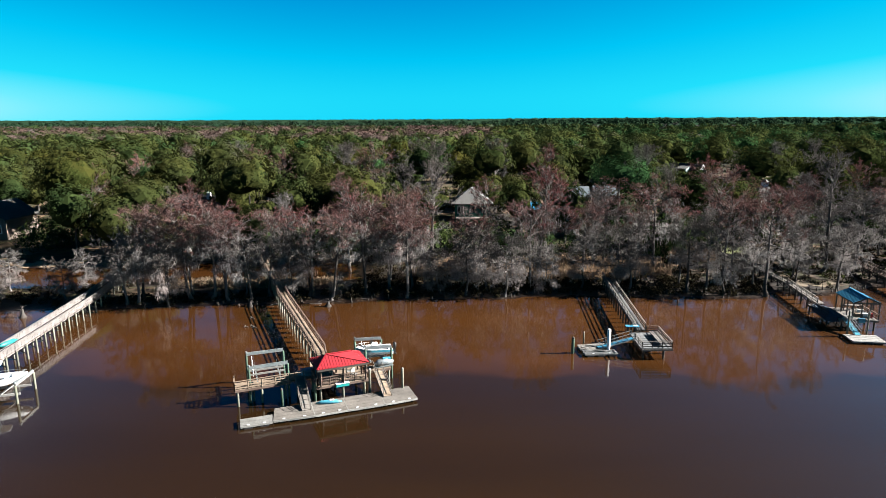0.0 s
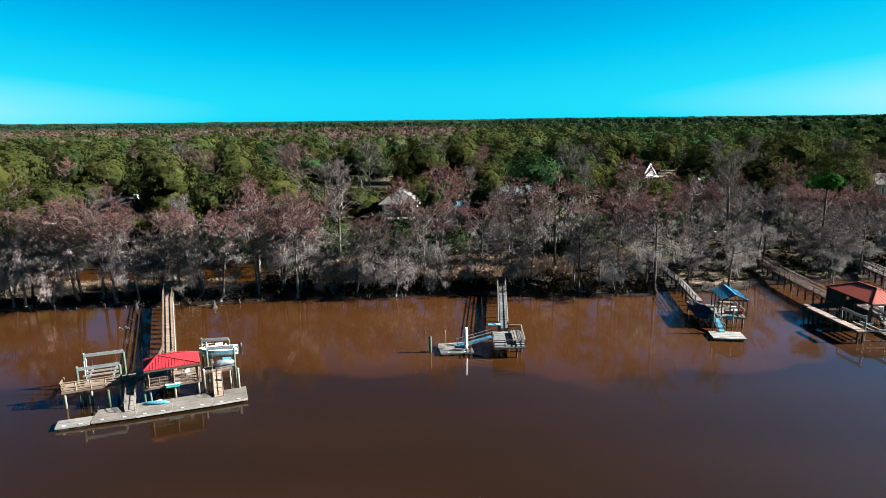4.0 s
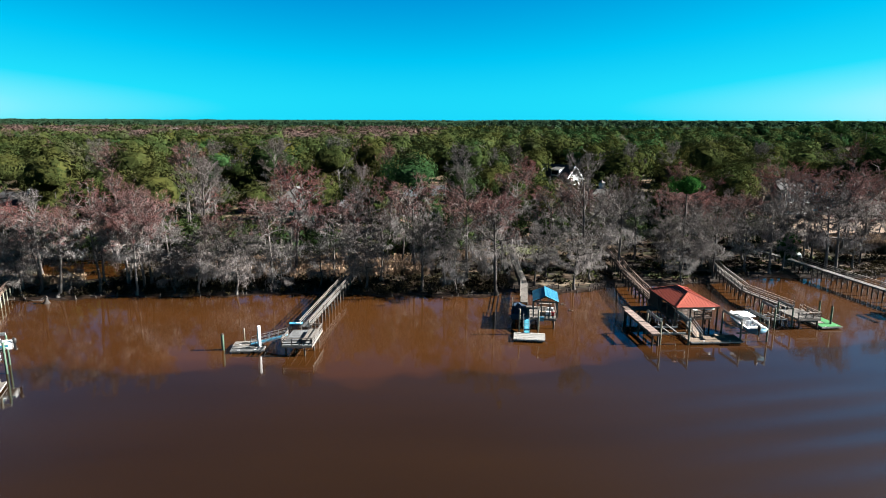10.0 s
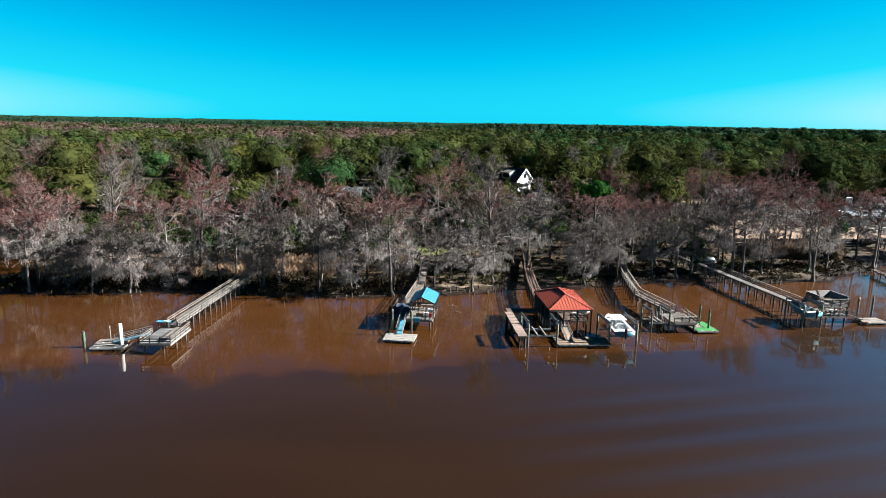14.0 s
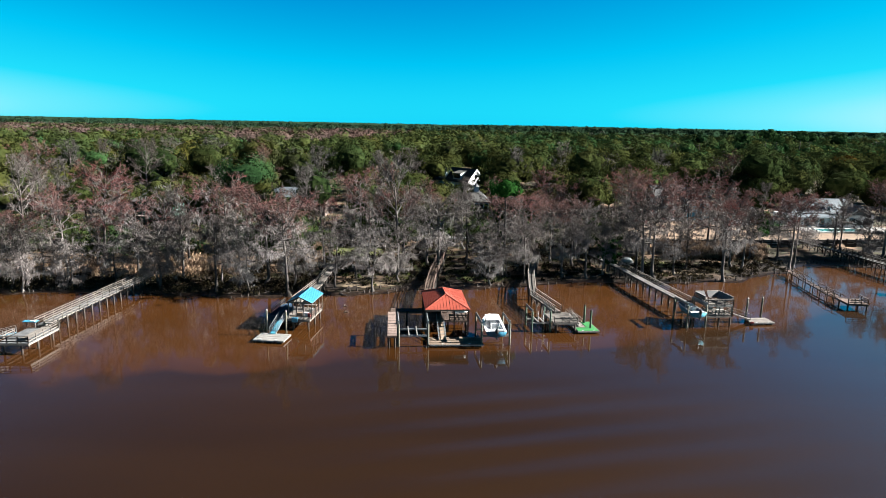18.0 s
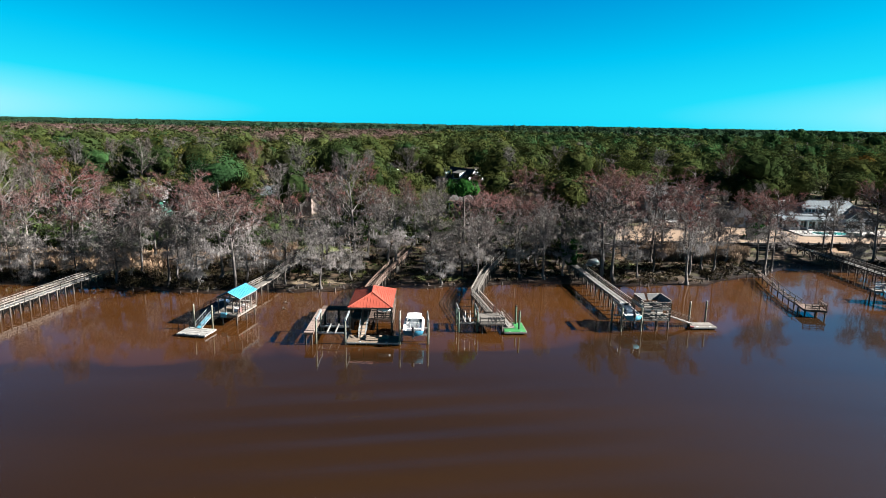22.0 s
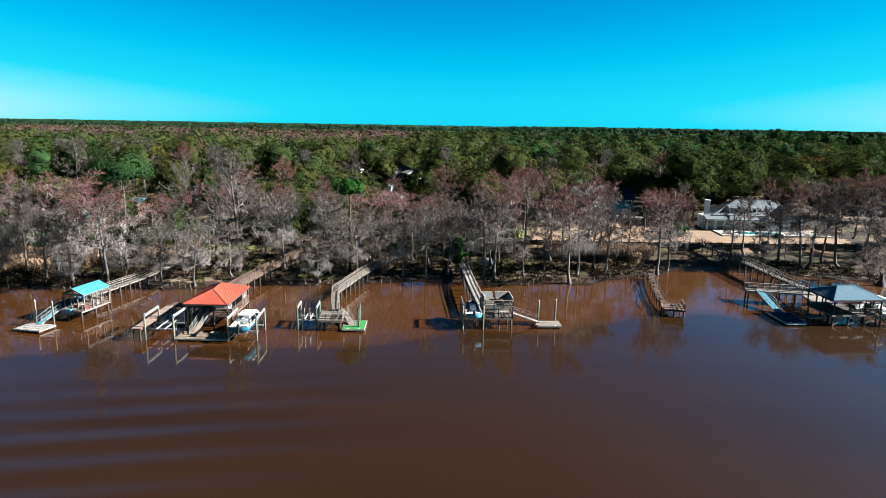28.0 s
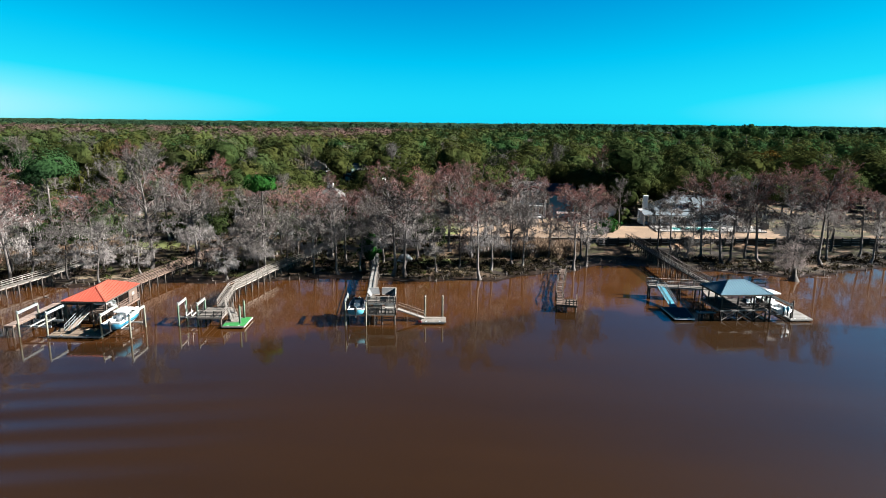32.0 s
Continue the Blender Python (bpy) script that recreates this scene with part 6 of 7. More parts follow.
bmp = thing("bumper", (133.1, 98.0, 0.4), "small red bumper on the float's corner", "bumper")
part("cushion", Geo().box((133.2, 97.85, 0.5), (0.5, 0.2, 0.25)), REDPL, bmp)
mooring_pile(133.62, 100.85, 3.9, "tall dark mooring pile behind the float", PILE, 0.15)
mooring_pile(136.33, 101.35, 3.95, "tall dark mooring pile at the float's end", PILE, 0.15)

# ---- old broken pier ----
d7 = thing("dock", (156.5, 115, 0), "old crooked pier of grey broken boards", "dock", "private docks")
ro = np.random.default_rng(5)
old = [(158.6, 134.0), (157.6, 128.0), (156.6, 121.0), (155.9, 115.0), (155.9, 110.8)]
for i in range(len(old) - 1):
    p, q = old[i], old[i + 1]
    k = int(math.hypot(q[0] - p[0], q[1] - p[1]) / 0.3)
    for j in range(k):
        if ro.uniform() < 0.22:
            continue
        s = (j + 0.5) / k
        x, y = p[0] + (q[0] - p[0]) * s + ro.normal(0, 0.08), p[1] + (q[1] - p[1]) * s
        part("plank", Geo().box((x, y, 1.2 + ro.normal(0, 0.05)), (1.25 + ro.normal(0, 0.12), 0.2, 0.045), ro.normal(0, 7)), BROWN, d7)
    for s in (-0.5, 0.5):
        part("stringer", Geo().beam((p[0] + s, p[1], 1.05 + ro.normal(0, 0.06)), (q[0] + s, q[1], 1.05 + ro.normal(0, 0.06)), 0.08, 0.2), DARKWOOD, d7)
        for f in (0.15, 0.65):
            x, y = p[0] + (q[0] - p[0]) * f + s * 1.1, p[1] + (q[1] - p[1]) * f
            part("piling", Geo().tube([(x, y, -2), (x + ro.normal(0, 0.06), y, 2.0 + ro.normal(0, 0.25))], [0.12, 0.09], 7), DARKWOOD, d7)
    part("rail", Geo().beam((p[0] + 0.55, p[1], 1.9 + ro.normal(0, 0.12)), (q[0] + 0.55, q[1], 1.85 + ro.normal(0, 0.12)), 0.06, 0.1), DARKWOOD, d7)
    part("rail", Geo().beam((p[0] - 0.55, p[1], 1.85 + ro.normal(0, 0.15)), (q[0] - 0.55, q[1], 1.8 + ro.normal(0, 0.15)), 0.06, 0.1), DARKWOOD, d7)
platform(d7, [(154.7, 107.4), (158.2, 107.0), (158.6, 110.6), (155.1, 111.0)], 1.3, BROWN, DARKWOOD, DARKWOOD, [(154.9, 107.6), (156.5, 107.4), (158.0, 107.2), (158.3, 110.3), (155.3, 110.7)], 2)
rail_run(d7, (154.8, 107.5), (158.1, 107.15), 1.3, 1.3, 0.95, DARKWOOD, 3, 2)
rail_run(d7, (158.1, 107.15), (158.5, 110.5), 1.3, 1.3, 0.95, DARKWOOD, 3, 2)

# ---- last pier: steel-blue hip roof, side landing, floats ----
d8 = thing("dock", (181, 120, 0), "long railed grey pier from the lawn to a boathouse", "dock", "private docks")
walkway(d8, [(183.2, 120.5), (181.6, 131.0), (180.0, 147.0), (177.8, 166.0)], 1.5, 2.5, WHITEWOOD, DARKWOOD, DARKWOOD, step=2.6, lines=3)
platform(d8, [(172.0, 117.9), (182.4, 117.0), (182.7, 119.2), (172.3, 120.1)], 2.3, GREY, WHITEWOOD, DARKWOOD, [(172.4, 118.2), (175.0, 118.0), (177.6, 117.8), (180.2, 117.6), (172.5, 119.8), (177.8, 119.4)])
rail_run(d8, (172.0, 118.0), (173.4, 117.9), 2.3, 2.3, 1.0, WHITEWOOD, 1, 2)
rail_run(d8, (175.2, 117.7), (181.2, 117.2), 2.3, 2.3, 1.0, WHITEWOOD, 3, 3)
rail_run(d8, (172.2, 120.0), (182.4, 119.1), 2.3, 2.3, 1.0, WHITEWOOD, 5, 2)
P8 = [(180.2, 104.8), (188.8, 106.3), (187.6, 113.2), (179.0, 111.7)]
platform(d8, [(180.5, 105.4), (188.4, 106.8), (187.2, 113.0), (179.3, 111.6)], 2.0, DARKWOOD, WHITEWOOD, DARKWOOD, [(180.8, 105.7), (183.4, 106.2), (186.0, 106.6), (188.1, 107.0), (187.0, 112.7), (179.7, 111.4), (183.4, 112.0), (180.2, 108.5), (187.6, 109.8)])
platform(d8, [(180.6, 111.8), (184.0, 112.4), (184.2, 117.0), (181.2, 117.2)], 2.1, GREY, WHITEWOOD, DARKWOOD, [(181.2, 114.5), (183.8, 114.8)])
platform(d8, [(183.0, 117.3), (193.2, 118.6), (193.0, 119.9), (182.8, 118.8)], 2.2, GREY, DARKWOOD, DARKWOOD, [(186.0, 118.5), (189.5, 118.9), (192.8, 119.3)])
rail_run(d8, (184.2, 118.9), (193.0, 119.9), 2.2, 2.2, 1.0, DARKWOOD, 4, 3)
rail_run(d8, (180.6, 105.5), (188.3, 106.9), 2.0, 2.0, 0.95, DARKWOOD, 5, 3)
rail_run(d8, (188.3, 106.9), (187.2, 112.9), 2.0, 2.0, 0.95, DARKWOOD, 4, 3)
rail_run(d8, (180.6, 105.5), (179.4, 111.4), 2.0, 2.0, 0.95, DARKWOOD, 4, 3)
for a, b in (((180.8, 105.7), (183.4, 106.2)), ((183.4, 106.2), (186.0, 106.6)), ((186.0, 106.6), (188.1, 107.0))):
    part("cross_brace", Geo().beam((*a, 1.7), (*b, 0.1), 0.06, 0.16), GREY, d8)
    part("cross_brace", Geo().beam((*b, 1.7), (*a, 0.1), 0.06, 0.16), GREY, d8)
pav8 = thing("boathouse_roof", (184, 109, 2.0), "steel-blue standing-seam hip roof on dark posts", "roof", "dock roofs")
roof_posts(pav8, P8, 2.0, 4.5, DARKWOOD, 0.5, 2)
hip_roof(pav8, [P8[3], P8[0], P8[1], P8[2]], 4.58, ((182.55, 108.75, 6.08), (185.25, 109.2, 6.08)), STEELROOF, 0.42)
for x, y in ((185.9, 108.4), (186.9, 108.8)):
    ch = thing("deck_chair", (x, y, 2.0), "white chair under the steel-blue roof", "chair", "chairs under the blue roof")
    part("seat", Geo().box((x, y, 2.42), (0.6, 0.55, 0.07), 10), GEL, ch)
    part("backrest", Geo().box((x, y + 0.28, 2.75), (0.6, 0.06, 0.6), 10), GEL, ch)
    for sx in (-0.25, 0.25):
        for sy in (-0.22, 0.22):
            part("leg", Geo().box((x + sx, y + sy, 2.2), (0.06, 0.06, 0.42), 10), GEL, ch)
# steel deck coloured sky blue to paint the sky mirrored in its metal
gangway((174.2, 118.0, 2.3), (174.8, 111.0, 0.5), 1.2, "pale steel gangway with rails to the white-edged float", CYAN, ALU)
float_dock([(173.4, 104.7), (176.6, 105.1), (177.0, 111.2), (172.8, 111.3)], "white-edged floating dock under a navy mat", WHITEWOOD, edge=GEL)
mat8 = thing("deck_mat", (175, 107.8, 0.46), "navy blue mat lying on the white-edged float", "mat")
part("mat", Geo().slab([(173.75, 105.15), (176.3, 105.45), (176.6, 110.8), (173.2, 110.9)], 0.47, 0.52), NAVY, mat8)
float_dock([(191.9, 106.6), (195.6, 107.2), (194.9, 113.5), (191.2, 112.8)], "pale grey floating dock beside the lifted boat", WHITEWOOD)
boat_lift([(188.6, 106.6), (192.1, 107.2), (191.0, 113.4), (187.7, 112.9)], 2.6, 0.8, "low boat lift under a white cabin boat", post=DARKWOOD, beam=GALV, poles=False)
boat((190.1, 110.4, 1.1), 12, 7.4, 2.6, GEL, "white cabin boat with hard top and sky-blue side band", "cabin", CYAN, 2, True)
mooring_pile(192.4, 107.4, 3.4, "dark mooring pile between lift and float", DARKWOOD, 0.16)
walk8 = thing("low_catwalk", (178.6, 108, 0), "low teal-grey catwalk beside the boathouse", "catwalk")
part("deck", Geo().slab([(177.4, 106.0), (180.2, 106.5), (180.0, 107.4), (177.2, 107.0)], 1.05, 1.2), CYAN, walk8)
repeat("post", [(177.6, 106.4), (179.9, 106.8)], -2, 1.4, DARKWOOD, walk8, 0.12)


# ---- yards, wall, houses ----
# tan dirt, its colour brightened and warmed for sunlit patches on the bank
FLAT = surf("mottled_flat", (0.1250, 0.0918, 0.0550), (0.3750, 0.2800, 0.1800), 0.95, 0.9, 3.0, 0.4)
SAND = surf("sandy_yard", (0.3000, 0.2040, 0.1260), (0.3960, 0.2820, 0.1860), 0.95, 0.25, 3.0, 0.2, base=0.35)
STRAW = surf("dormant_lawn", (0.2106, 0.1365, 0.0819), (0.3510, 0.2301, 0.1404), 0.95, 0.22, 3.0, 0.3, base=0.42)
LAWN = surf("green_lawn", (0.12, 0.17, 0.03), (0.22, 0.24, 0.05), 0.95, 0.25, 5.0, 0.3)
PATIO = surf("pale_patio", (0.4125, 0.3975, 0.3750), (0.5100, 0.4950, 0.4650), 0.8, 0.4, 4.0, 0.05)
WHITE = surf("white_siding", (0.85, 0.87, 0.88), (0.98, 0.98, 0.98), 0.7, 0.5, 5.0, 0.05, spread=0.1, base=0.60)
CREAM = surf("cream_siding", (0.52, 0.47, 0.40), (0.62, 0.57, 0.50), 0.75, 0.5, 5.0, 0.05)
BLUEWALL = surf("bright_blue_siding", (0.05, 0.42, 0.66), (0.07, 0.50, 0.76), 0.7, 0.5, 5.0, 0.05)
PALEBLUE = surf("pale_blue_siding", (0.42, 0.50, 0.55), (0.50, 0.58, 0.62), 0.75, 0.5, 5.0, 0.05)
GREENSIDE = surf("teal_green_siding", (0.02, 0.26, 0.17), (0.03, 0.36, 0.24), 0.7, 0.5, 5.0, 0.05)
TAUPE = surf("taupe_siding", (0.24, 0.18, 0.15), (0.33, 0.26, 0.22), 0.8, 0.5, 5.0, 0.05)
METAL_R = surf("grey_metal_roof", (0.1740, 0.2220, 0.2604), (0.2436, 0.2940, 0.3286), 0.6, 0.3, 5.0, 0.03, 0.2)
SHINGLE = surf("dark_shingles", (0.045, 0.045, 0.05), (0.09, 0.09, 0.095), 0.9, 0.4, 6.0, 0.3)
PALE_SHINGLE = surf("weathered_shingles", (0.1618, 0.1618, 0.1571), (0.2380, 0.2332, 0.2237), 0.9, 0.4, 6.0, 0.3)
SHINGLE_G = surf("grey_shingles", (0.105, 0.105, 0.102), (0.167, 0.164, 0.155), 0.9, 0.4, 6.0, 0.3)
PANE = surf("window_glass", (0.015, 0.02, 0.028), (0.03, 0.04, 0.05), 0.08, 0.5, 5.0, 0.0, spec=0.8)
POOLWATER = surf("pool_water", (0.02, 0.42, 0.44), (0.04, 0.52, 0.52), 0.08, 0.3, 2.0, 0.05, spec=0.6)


def inside(x, y, poly):
    hit, n = False, len(poly)
    for i in range(n):
        (x0, y0), (x1, y1) = poly[i], poly[(i + 1) % n]
        if (y0 > y) != (y1 > y) and x < (x1 - x0) * (y - y0) / (y1 - y0) + x0:
            hit = not hit
    return hit


def yard(name, poly, material, label, category, cell=0.8, lift=0.06):
    """A patch of surface that follows the ground, with a ragged edge."""
    xs, ys = [p[0] for p in poly], [p[1] for p in poly]
    g, key = Geo(), {}

    def at(i, j):
        if (i, j) not in key:
            x, y = min(xs) + i * cell, min(ys) + j * cell
            key[(i, j)] = len(g.v)
            g.v.append((x, y, float(height(x, y)) + lift))
        return key[(i, j)]
    for i in range(int((max(xs) - min(xs)) / cell) + 1):
        for j in range(int((max(ys) - min(ys)) / cell) + 1):
            x, y = min(xs) + (i + 0.5) * cell, min(ys) + (j + 0.5) * cell
            if inside(x + 0.9 * math.sin(y * 1.7), y + 0.9 * math.sin(x * 1.3), poly):
                g.f.append((at(i, j), at(i + 1, j), at(i + 1, j + 1), at(i, j + 1)))
    return tagged(part(name, g, material, smooth=True), label, category, kind="structure")


yard("sand_yard", [(-118, 130.5), (-76, 131.0), (-72, 132.2), (-80, 133.0), (-96, 133.4), (-118, 133.6)], SAND, "pale sandy yard by the creek", "yard")
yard("sand_yard", [(-63, 136), (-50, 137.5), (-50, 140), (-63, 139.5)], SAND, "sandy path strip at the creek", "yard")
yard("clay_yard", [(-24, 170), (-10, 170), (-11, 180), (-22, 190)], SAND, "bare orange clay yard between trees", "yard")
yard("straw_lawn", [(133, 161.5), (153.5, 162.4), (176, 164.8), (195, 166.8), (218, 170.2), (219, 190), (180, 190), (172, 196), (150, 192), (136, 178)], STRAW, "tan dormant lawn behind the timber wall", "lawn", 1.0, 0.05)
yard("green_lawn", [(124, 164), (134, 163.5), (135, 178), (126, 176)], LAWN, "yellow-green lawn patch between trees", "lawn")
yard("green_lawn", [(57, 142), (67, 141), (69, 150), (58, 151)], LAWN, "small bright lawn behind the pier", "lawn")
yard("green_lawn", [(86, 121.5), (96, 122.5), (97, 126), (87, 125.5)], LAWN, "mossy green strip on the bank", "lawn")
yard("green_lawn", [(126, 137), (136, 137.5), (140, 141), (128, 142)], LAWN, "pale green weeds on the flat bank", "lawn")
yard("straw_lawn", [(64, 152), (78, 153), (79, 166), (66, 164)], STRAW, "tan lawn patch under the trees", "lawn")
yard("sand_bank", [(106, 127.5), (117, 130.5), (117, 133.8), (108, 132)], FLAT, "pale sand and leaf litter on the bank", "bank")
yard("sand_bank", [(130, 130.5), (141, 131.5), (142, 135), (131, 136.5)], FLAT, "pale driftwood and sand flat on the bank", "bank")
yard("sand_bank", [(63, 115.0), (73, 116.0), (74, 119.5), (64, 119.5)], FLAT, "pale sand flat by the blue-roofed pier", "bank")

# timber bulkhead in front of the lawns
for i in range(len(WALL) - 1):
    (x0, y0), (x1, y1) = WALL[i], WALL[i + 1]
    wl_ = tagged(part("bulkhead", Geo().beam((x0, y0, 1.55), (x1, y1, 1.55), 0.14, 2.1), DARKWOOD), "dark timber retaining wall along the lawn", "wall", kind="structure")
    n = int(math.hypot(x1 - x0, y1 - y0) / 2.4)
    for j in range(n):
        s = (j + 0.5) / n
        x, y = x0 + (x1 - x0) * s, y0 + (y1 - y0) * s
        part("wall_post", Geo().box((x, y - 0.2, 1.7), (0.24, 0.24, 2.6)), DARKWOOD, wl_)
        for z in (1.0, 1.7, 2.35):
            if (j + int(z * 10)) % 3:
                part("wale", Geo().beam((x + 0.25, y - 0.1, z), (x + 2.1, y - 0.08, z), 0.08, 0.17), WHITEWOOD, wl_)
    part("cap_board", Geo().beam((x0, y0, 2.66), (x1, y1, 2.66), 0.4, 0.07), GREY, wl_)


def window(parent, x, y, z, w, h, turn=0.0, frame=WHITE, cols=2):
    """A window that stands on a front at y, facing the river."""
    fr = part("window", Geo().box((x, y - 0.03, z), (w + 0.24, 0.1, h + 0.24), turn), frame, parent)
    for k in range(cols):
        part("pane", Geo().box((x + (k - (cols - 1) / 2) * w / cols, y - 0.09, z), (w / cols - 0.08, 0.05, h - 0.06), turn), PANE, fr)
    return fr


def gable_block(parent, x0, x1, y0, y1, z0, eave, ridge, wall, roof, along="x", over=0.5, seams=0.0):
    """Walls and a gable roof; the ridge runs along x or y."""
    part("wall", Geo().box(((x0 + x1) / 2, (y0 + y1) / 2, (z0 + eave) / 2), (x1 - x0, y1 - y0, eave - z0)), wall, parent)
    mx, my = (x0 + x1) / 2, (y0 + y1) / 2
    o = over
    if along == "x":
        sl = [[(x0 - o, y0 - o, eave - 0.1), (x1 + o, y0 - o, eave - 0.1), (x1 + o, my, ridge), (x0 - o, my, ridge)], [(x1 + o, y1 + o, eave - 0.1), (x0 - o, y1 + o, eave - 0.1), (x0 - o, my, ridge), (x1 + o, my, ridge)]]
        ends = [[(x0, y1, eave), (x0, y0, eave), (x0, my, ridge - 0.12)], [(x1, y0, eave), (x1, y1, eave), (x1, my, ridge - 0.12)]]
    else:
        sl = [[(x1 + o, y0 - o, eave - 0.1), (x1 + o, y1 + o, eave - 0.1), (mx, y1 + o, ridge), (mx, y0 - o, ridge)], [(x0 - o, y1 + o, eave - 0.1), (x0 - o, y0 - o, eave - 0.1), (mx, y0 - o, ridge), (mx, y1 + o, ridge)]]
        ends = [[(x0, y0, eave), (x1, y0, eave), (mx, y0, ridge - 0.12)], [(x1, y1, eave), (x0, y1, eave), (mx, y1, ridge - 0.12)]]
    for q in sl:
        s_ = part("roof_slope", Geo().sheet(q, 0.15), roof, parent)
        if seams:
            v = [Vector(p) for p in q]
            n = int((v[1] - v[0]).length / seams)
            for i in range(1, n):
                part("seam", Geo().beam(v[0].lerp(v[1], i / n) + Vector((0, 0, 0.03)), v[3].lerp(v[2], i / n) + Vector((0, 0, 0.03)), 0.05, 0.07), roof, s_)
    for e in ends:
        part("gable", Geo().sheet(e, 0.12), wall, parent)


# white house with a pool
wh = thing("house", (204, 190, 2.5), "long white house with grey metal roof and porch", "house", "houses")
part("wall", Geo().box((199.0, 192.5, 4.6), (20.0, 9.0, 4.2)), WHITE, wh)
hip_roof(wh, [(187.6, 198.0), (187.6, 187.2), (210.6, 187.2), (210.6, 198.0)], 6.7, ((195.6, 192.5, 10.6), (206.6, 192.5, 10.7)), METAL_R, 0.8, "pale")
gable_block(wh, 203.2, 211.3, 185.0, 193.0, 2.5, 6.4, 9.5, WHITE, METAL_R, "y", 0.4, 0.8)
part("chimney", Geo().box((186.6, 189.4, 6.6), (1.3, 1.2, 8.2)), WHITE, wh)
gp = part("gable_panel", Geo().sheet([(204.3, 184.9, 6.6), (210.2, 184.9, 6.6), (207.25, 184.9, 8.8)], 0.06), SLATE, wh, "grey shingled gable front")
part("gable_beam", Geo().beam((203.2, 184.85, 6.45), (211.3, 184.85, 6.45), 0.08, 0.22), WHITE, gp)
part("porch_roof", Geo().sheet([(185.3, 184.5, 5.75), (199.6, 184.5, 5.85), (199.6, 188.2, 6.75), (185.3, 188.2, 6.65)], 0.15), METAL_R, wh)
part("porch_beam", Geo().beam((185.4, 184.75, 5.5), (199.5, 184.75, 5.6), 0.16, 0.28), WHITE, wh)
repeat("porch_column", [(185.6 + 2.3 * i, 184.8) for i in range(7)], 2.6, 5.5, WHITE, wh, 0.15, True)
part("side_wing", Geo().box((187.2, 190.6, 4.4), (3.6, 4.6, 3.8)), WHITE, wh)
for x in (187.0, 190.4, 192.8, 195.2, 197.6):
    window(wh, x, 188.0 if x > 189 else 188.3, 4.3, 1.7, 2.4)
window(wh, 201.6, 188.0, 4.7, 1.8, 1.9)
window(wh, 204.8, 185.0, 5.05, 2.0, 1.35, 0, WHITE, 3)
window(wh, 209.6, 185.0, 4.3, 2.8, 2.5, 0, WHITE, 3)
for x, w in ((194.2, 3.0), (197.2, 0.9), (199.4, 0.9)):
    dm = part("dormer", Geo().box((x, 189.5, 8.0), (w + 0.3, 2.6, 1.3)), WHITE, wh)
    part("dormer_roof", Geo().sheet([(x - w / 2 - 0.35, 187.9, 8.72), (x + w / 2 + 0.35, 187.9, 8.72), (x + w / 2 + 0.35, 191.2, 9.3), (x - w / 2 - 0.35, 191.2, 9.3)], 0.1), METAL_R, dm)
    for k in range(max(1, round(w))):
        part("pane", Geo().box((x - w / 2 + (k + 0.5) * w / max(1, round(w)), 188.17, 8.0), (0.8, 0.06, 0.85)), PANE, dm)
fp = thing("outdoor_fireplace", (217.6, 184.0, 2.6), "white stone outdoor fireplace at the patio's end", "fireplace")
part("hearth", Geo().box((217.8, 184.2, 3.6), (2.4, 1.1, 2.0)), PATIO, fp)
part("stack", Geo().box((217.8, 184.3, 5.4), (1.1, 0.8, 2.2)), PATIO, fp)
tagged(part("patio", Geo().slab([(187.0, 175.6), (216.5, 178.4), (216.0, 188.0), (187.0, 187.4)], 2.3, 2.78), PATIO), "pale stone patio round the pool", "patio", kind="structure")
pl = thing("pool", (198, 179.5, 2.6), "turquoise swimming pool set in a pale patio", "pool")
part("water", Geo().slab([(191.6, 177.4), (204.6, 178.6), (204.3, 183.0), (191.3, 181.8)], 2.4, 2.80), POOLWATER, pl)
for a, b in (((191.6, 177.4), (204.6, 178.6)), ((204.6, 178.6), (204.3, 183.0)), ((204.3, 183.0), (191.3, 181.8)), ((191.3, 181.8), (191.6, 177.4))):
    part("coping", Geo().beam((*a, 2.82), (*b, 2.82), 0.4, 0.1), WHITE, pl)
for x, y in ((188.6, 178.2), (190.0, 178.3), (207.0, 180.4), (209.0, 180.6)):
    lo = thing("sun_lounger", (x, y, 2.78), "dark sun lounger by the pool", "lounger", "loungers round the pool")
    part("seat", Geo().box((x, y, 3.1), (0.65, 1.3, 0.08)), SHINGLE, lo)
    part("backrest", Geo().sheet([(x - 0.32, y + 0.65, 3.14), (x + 0.32, y + 0.65, 3.14), (x + 0.32, y + 1.2, 3.5), (x - 0.32, y + 1.2, 3.5)], 0.06), SHINGLE, lo)
    for sx in (-0.28, 0.28):
        part("leg", Geo().box((x + sx, y - 0.5, 2.92), (0.06, 0.06, 0.3)), SHINGLE, lo)

# two-storey white house and its navy-roofed neighbour
h2 = thing("house", (156, 196, 2.5), "two-storey pale blue-grey house with white porches and tall windows", "house", "houses")
gable_block(h2, 149.0, 158.8, 194.5, 204.0, 2.5, 10.4, 13.2, PALEBLUE, SHINGLE, "x")
for z in (4.6, 8.0):
    part("porch_floor", Geo().box((153.9, 193.6, z - 1.6), (9.8, 1.9, 0.2)), WHITE, h2)
    for x in (150.4, 152.8, 155.4, 157.4):
        window(h2, x, 194.5, z + 0.3, 1.3, 2.3)
repeat("porch_column", [(149.2, 192.9), (152.4, 192.9), (155.6, 192.9), (158.6, 192.9)], 2.5, 10.2, WHITE, h2, 0.14, True)
h3 = thing("house", (163, 199, 2.5), "bright blue house with navy roof behind trees", "house", "houses")
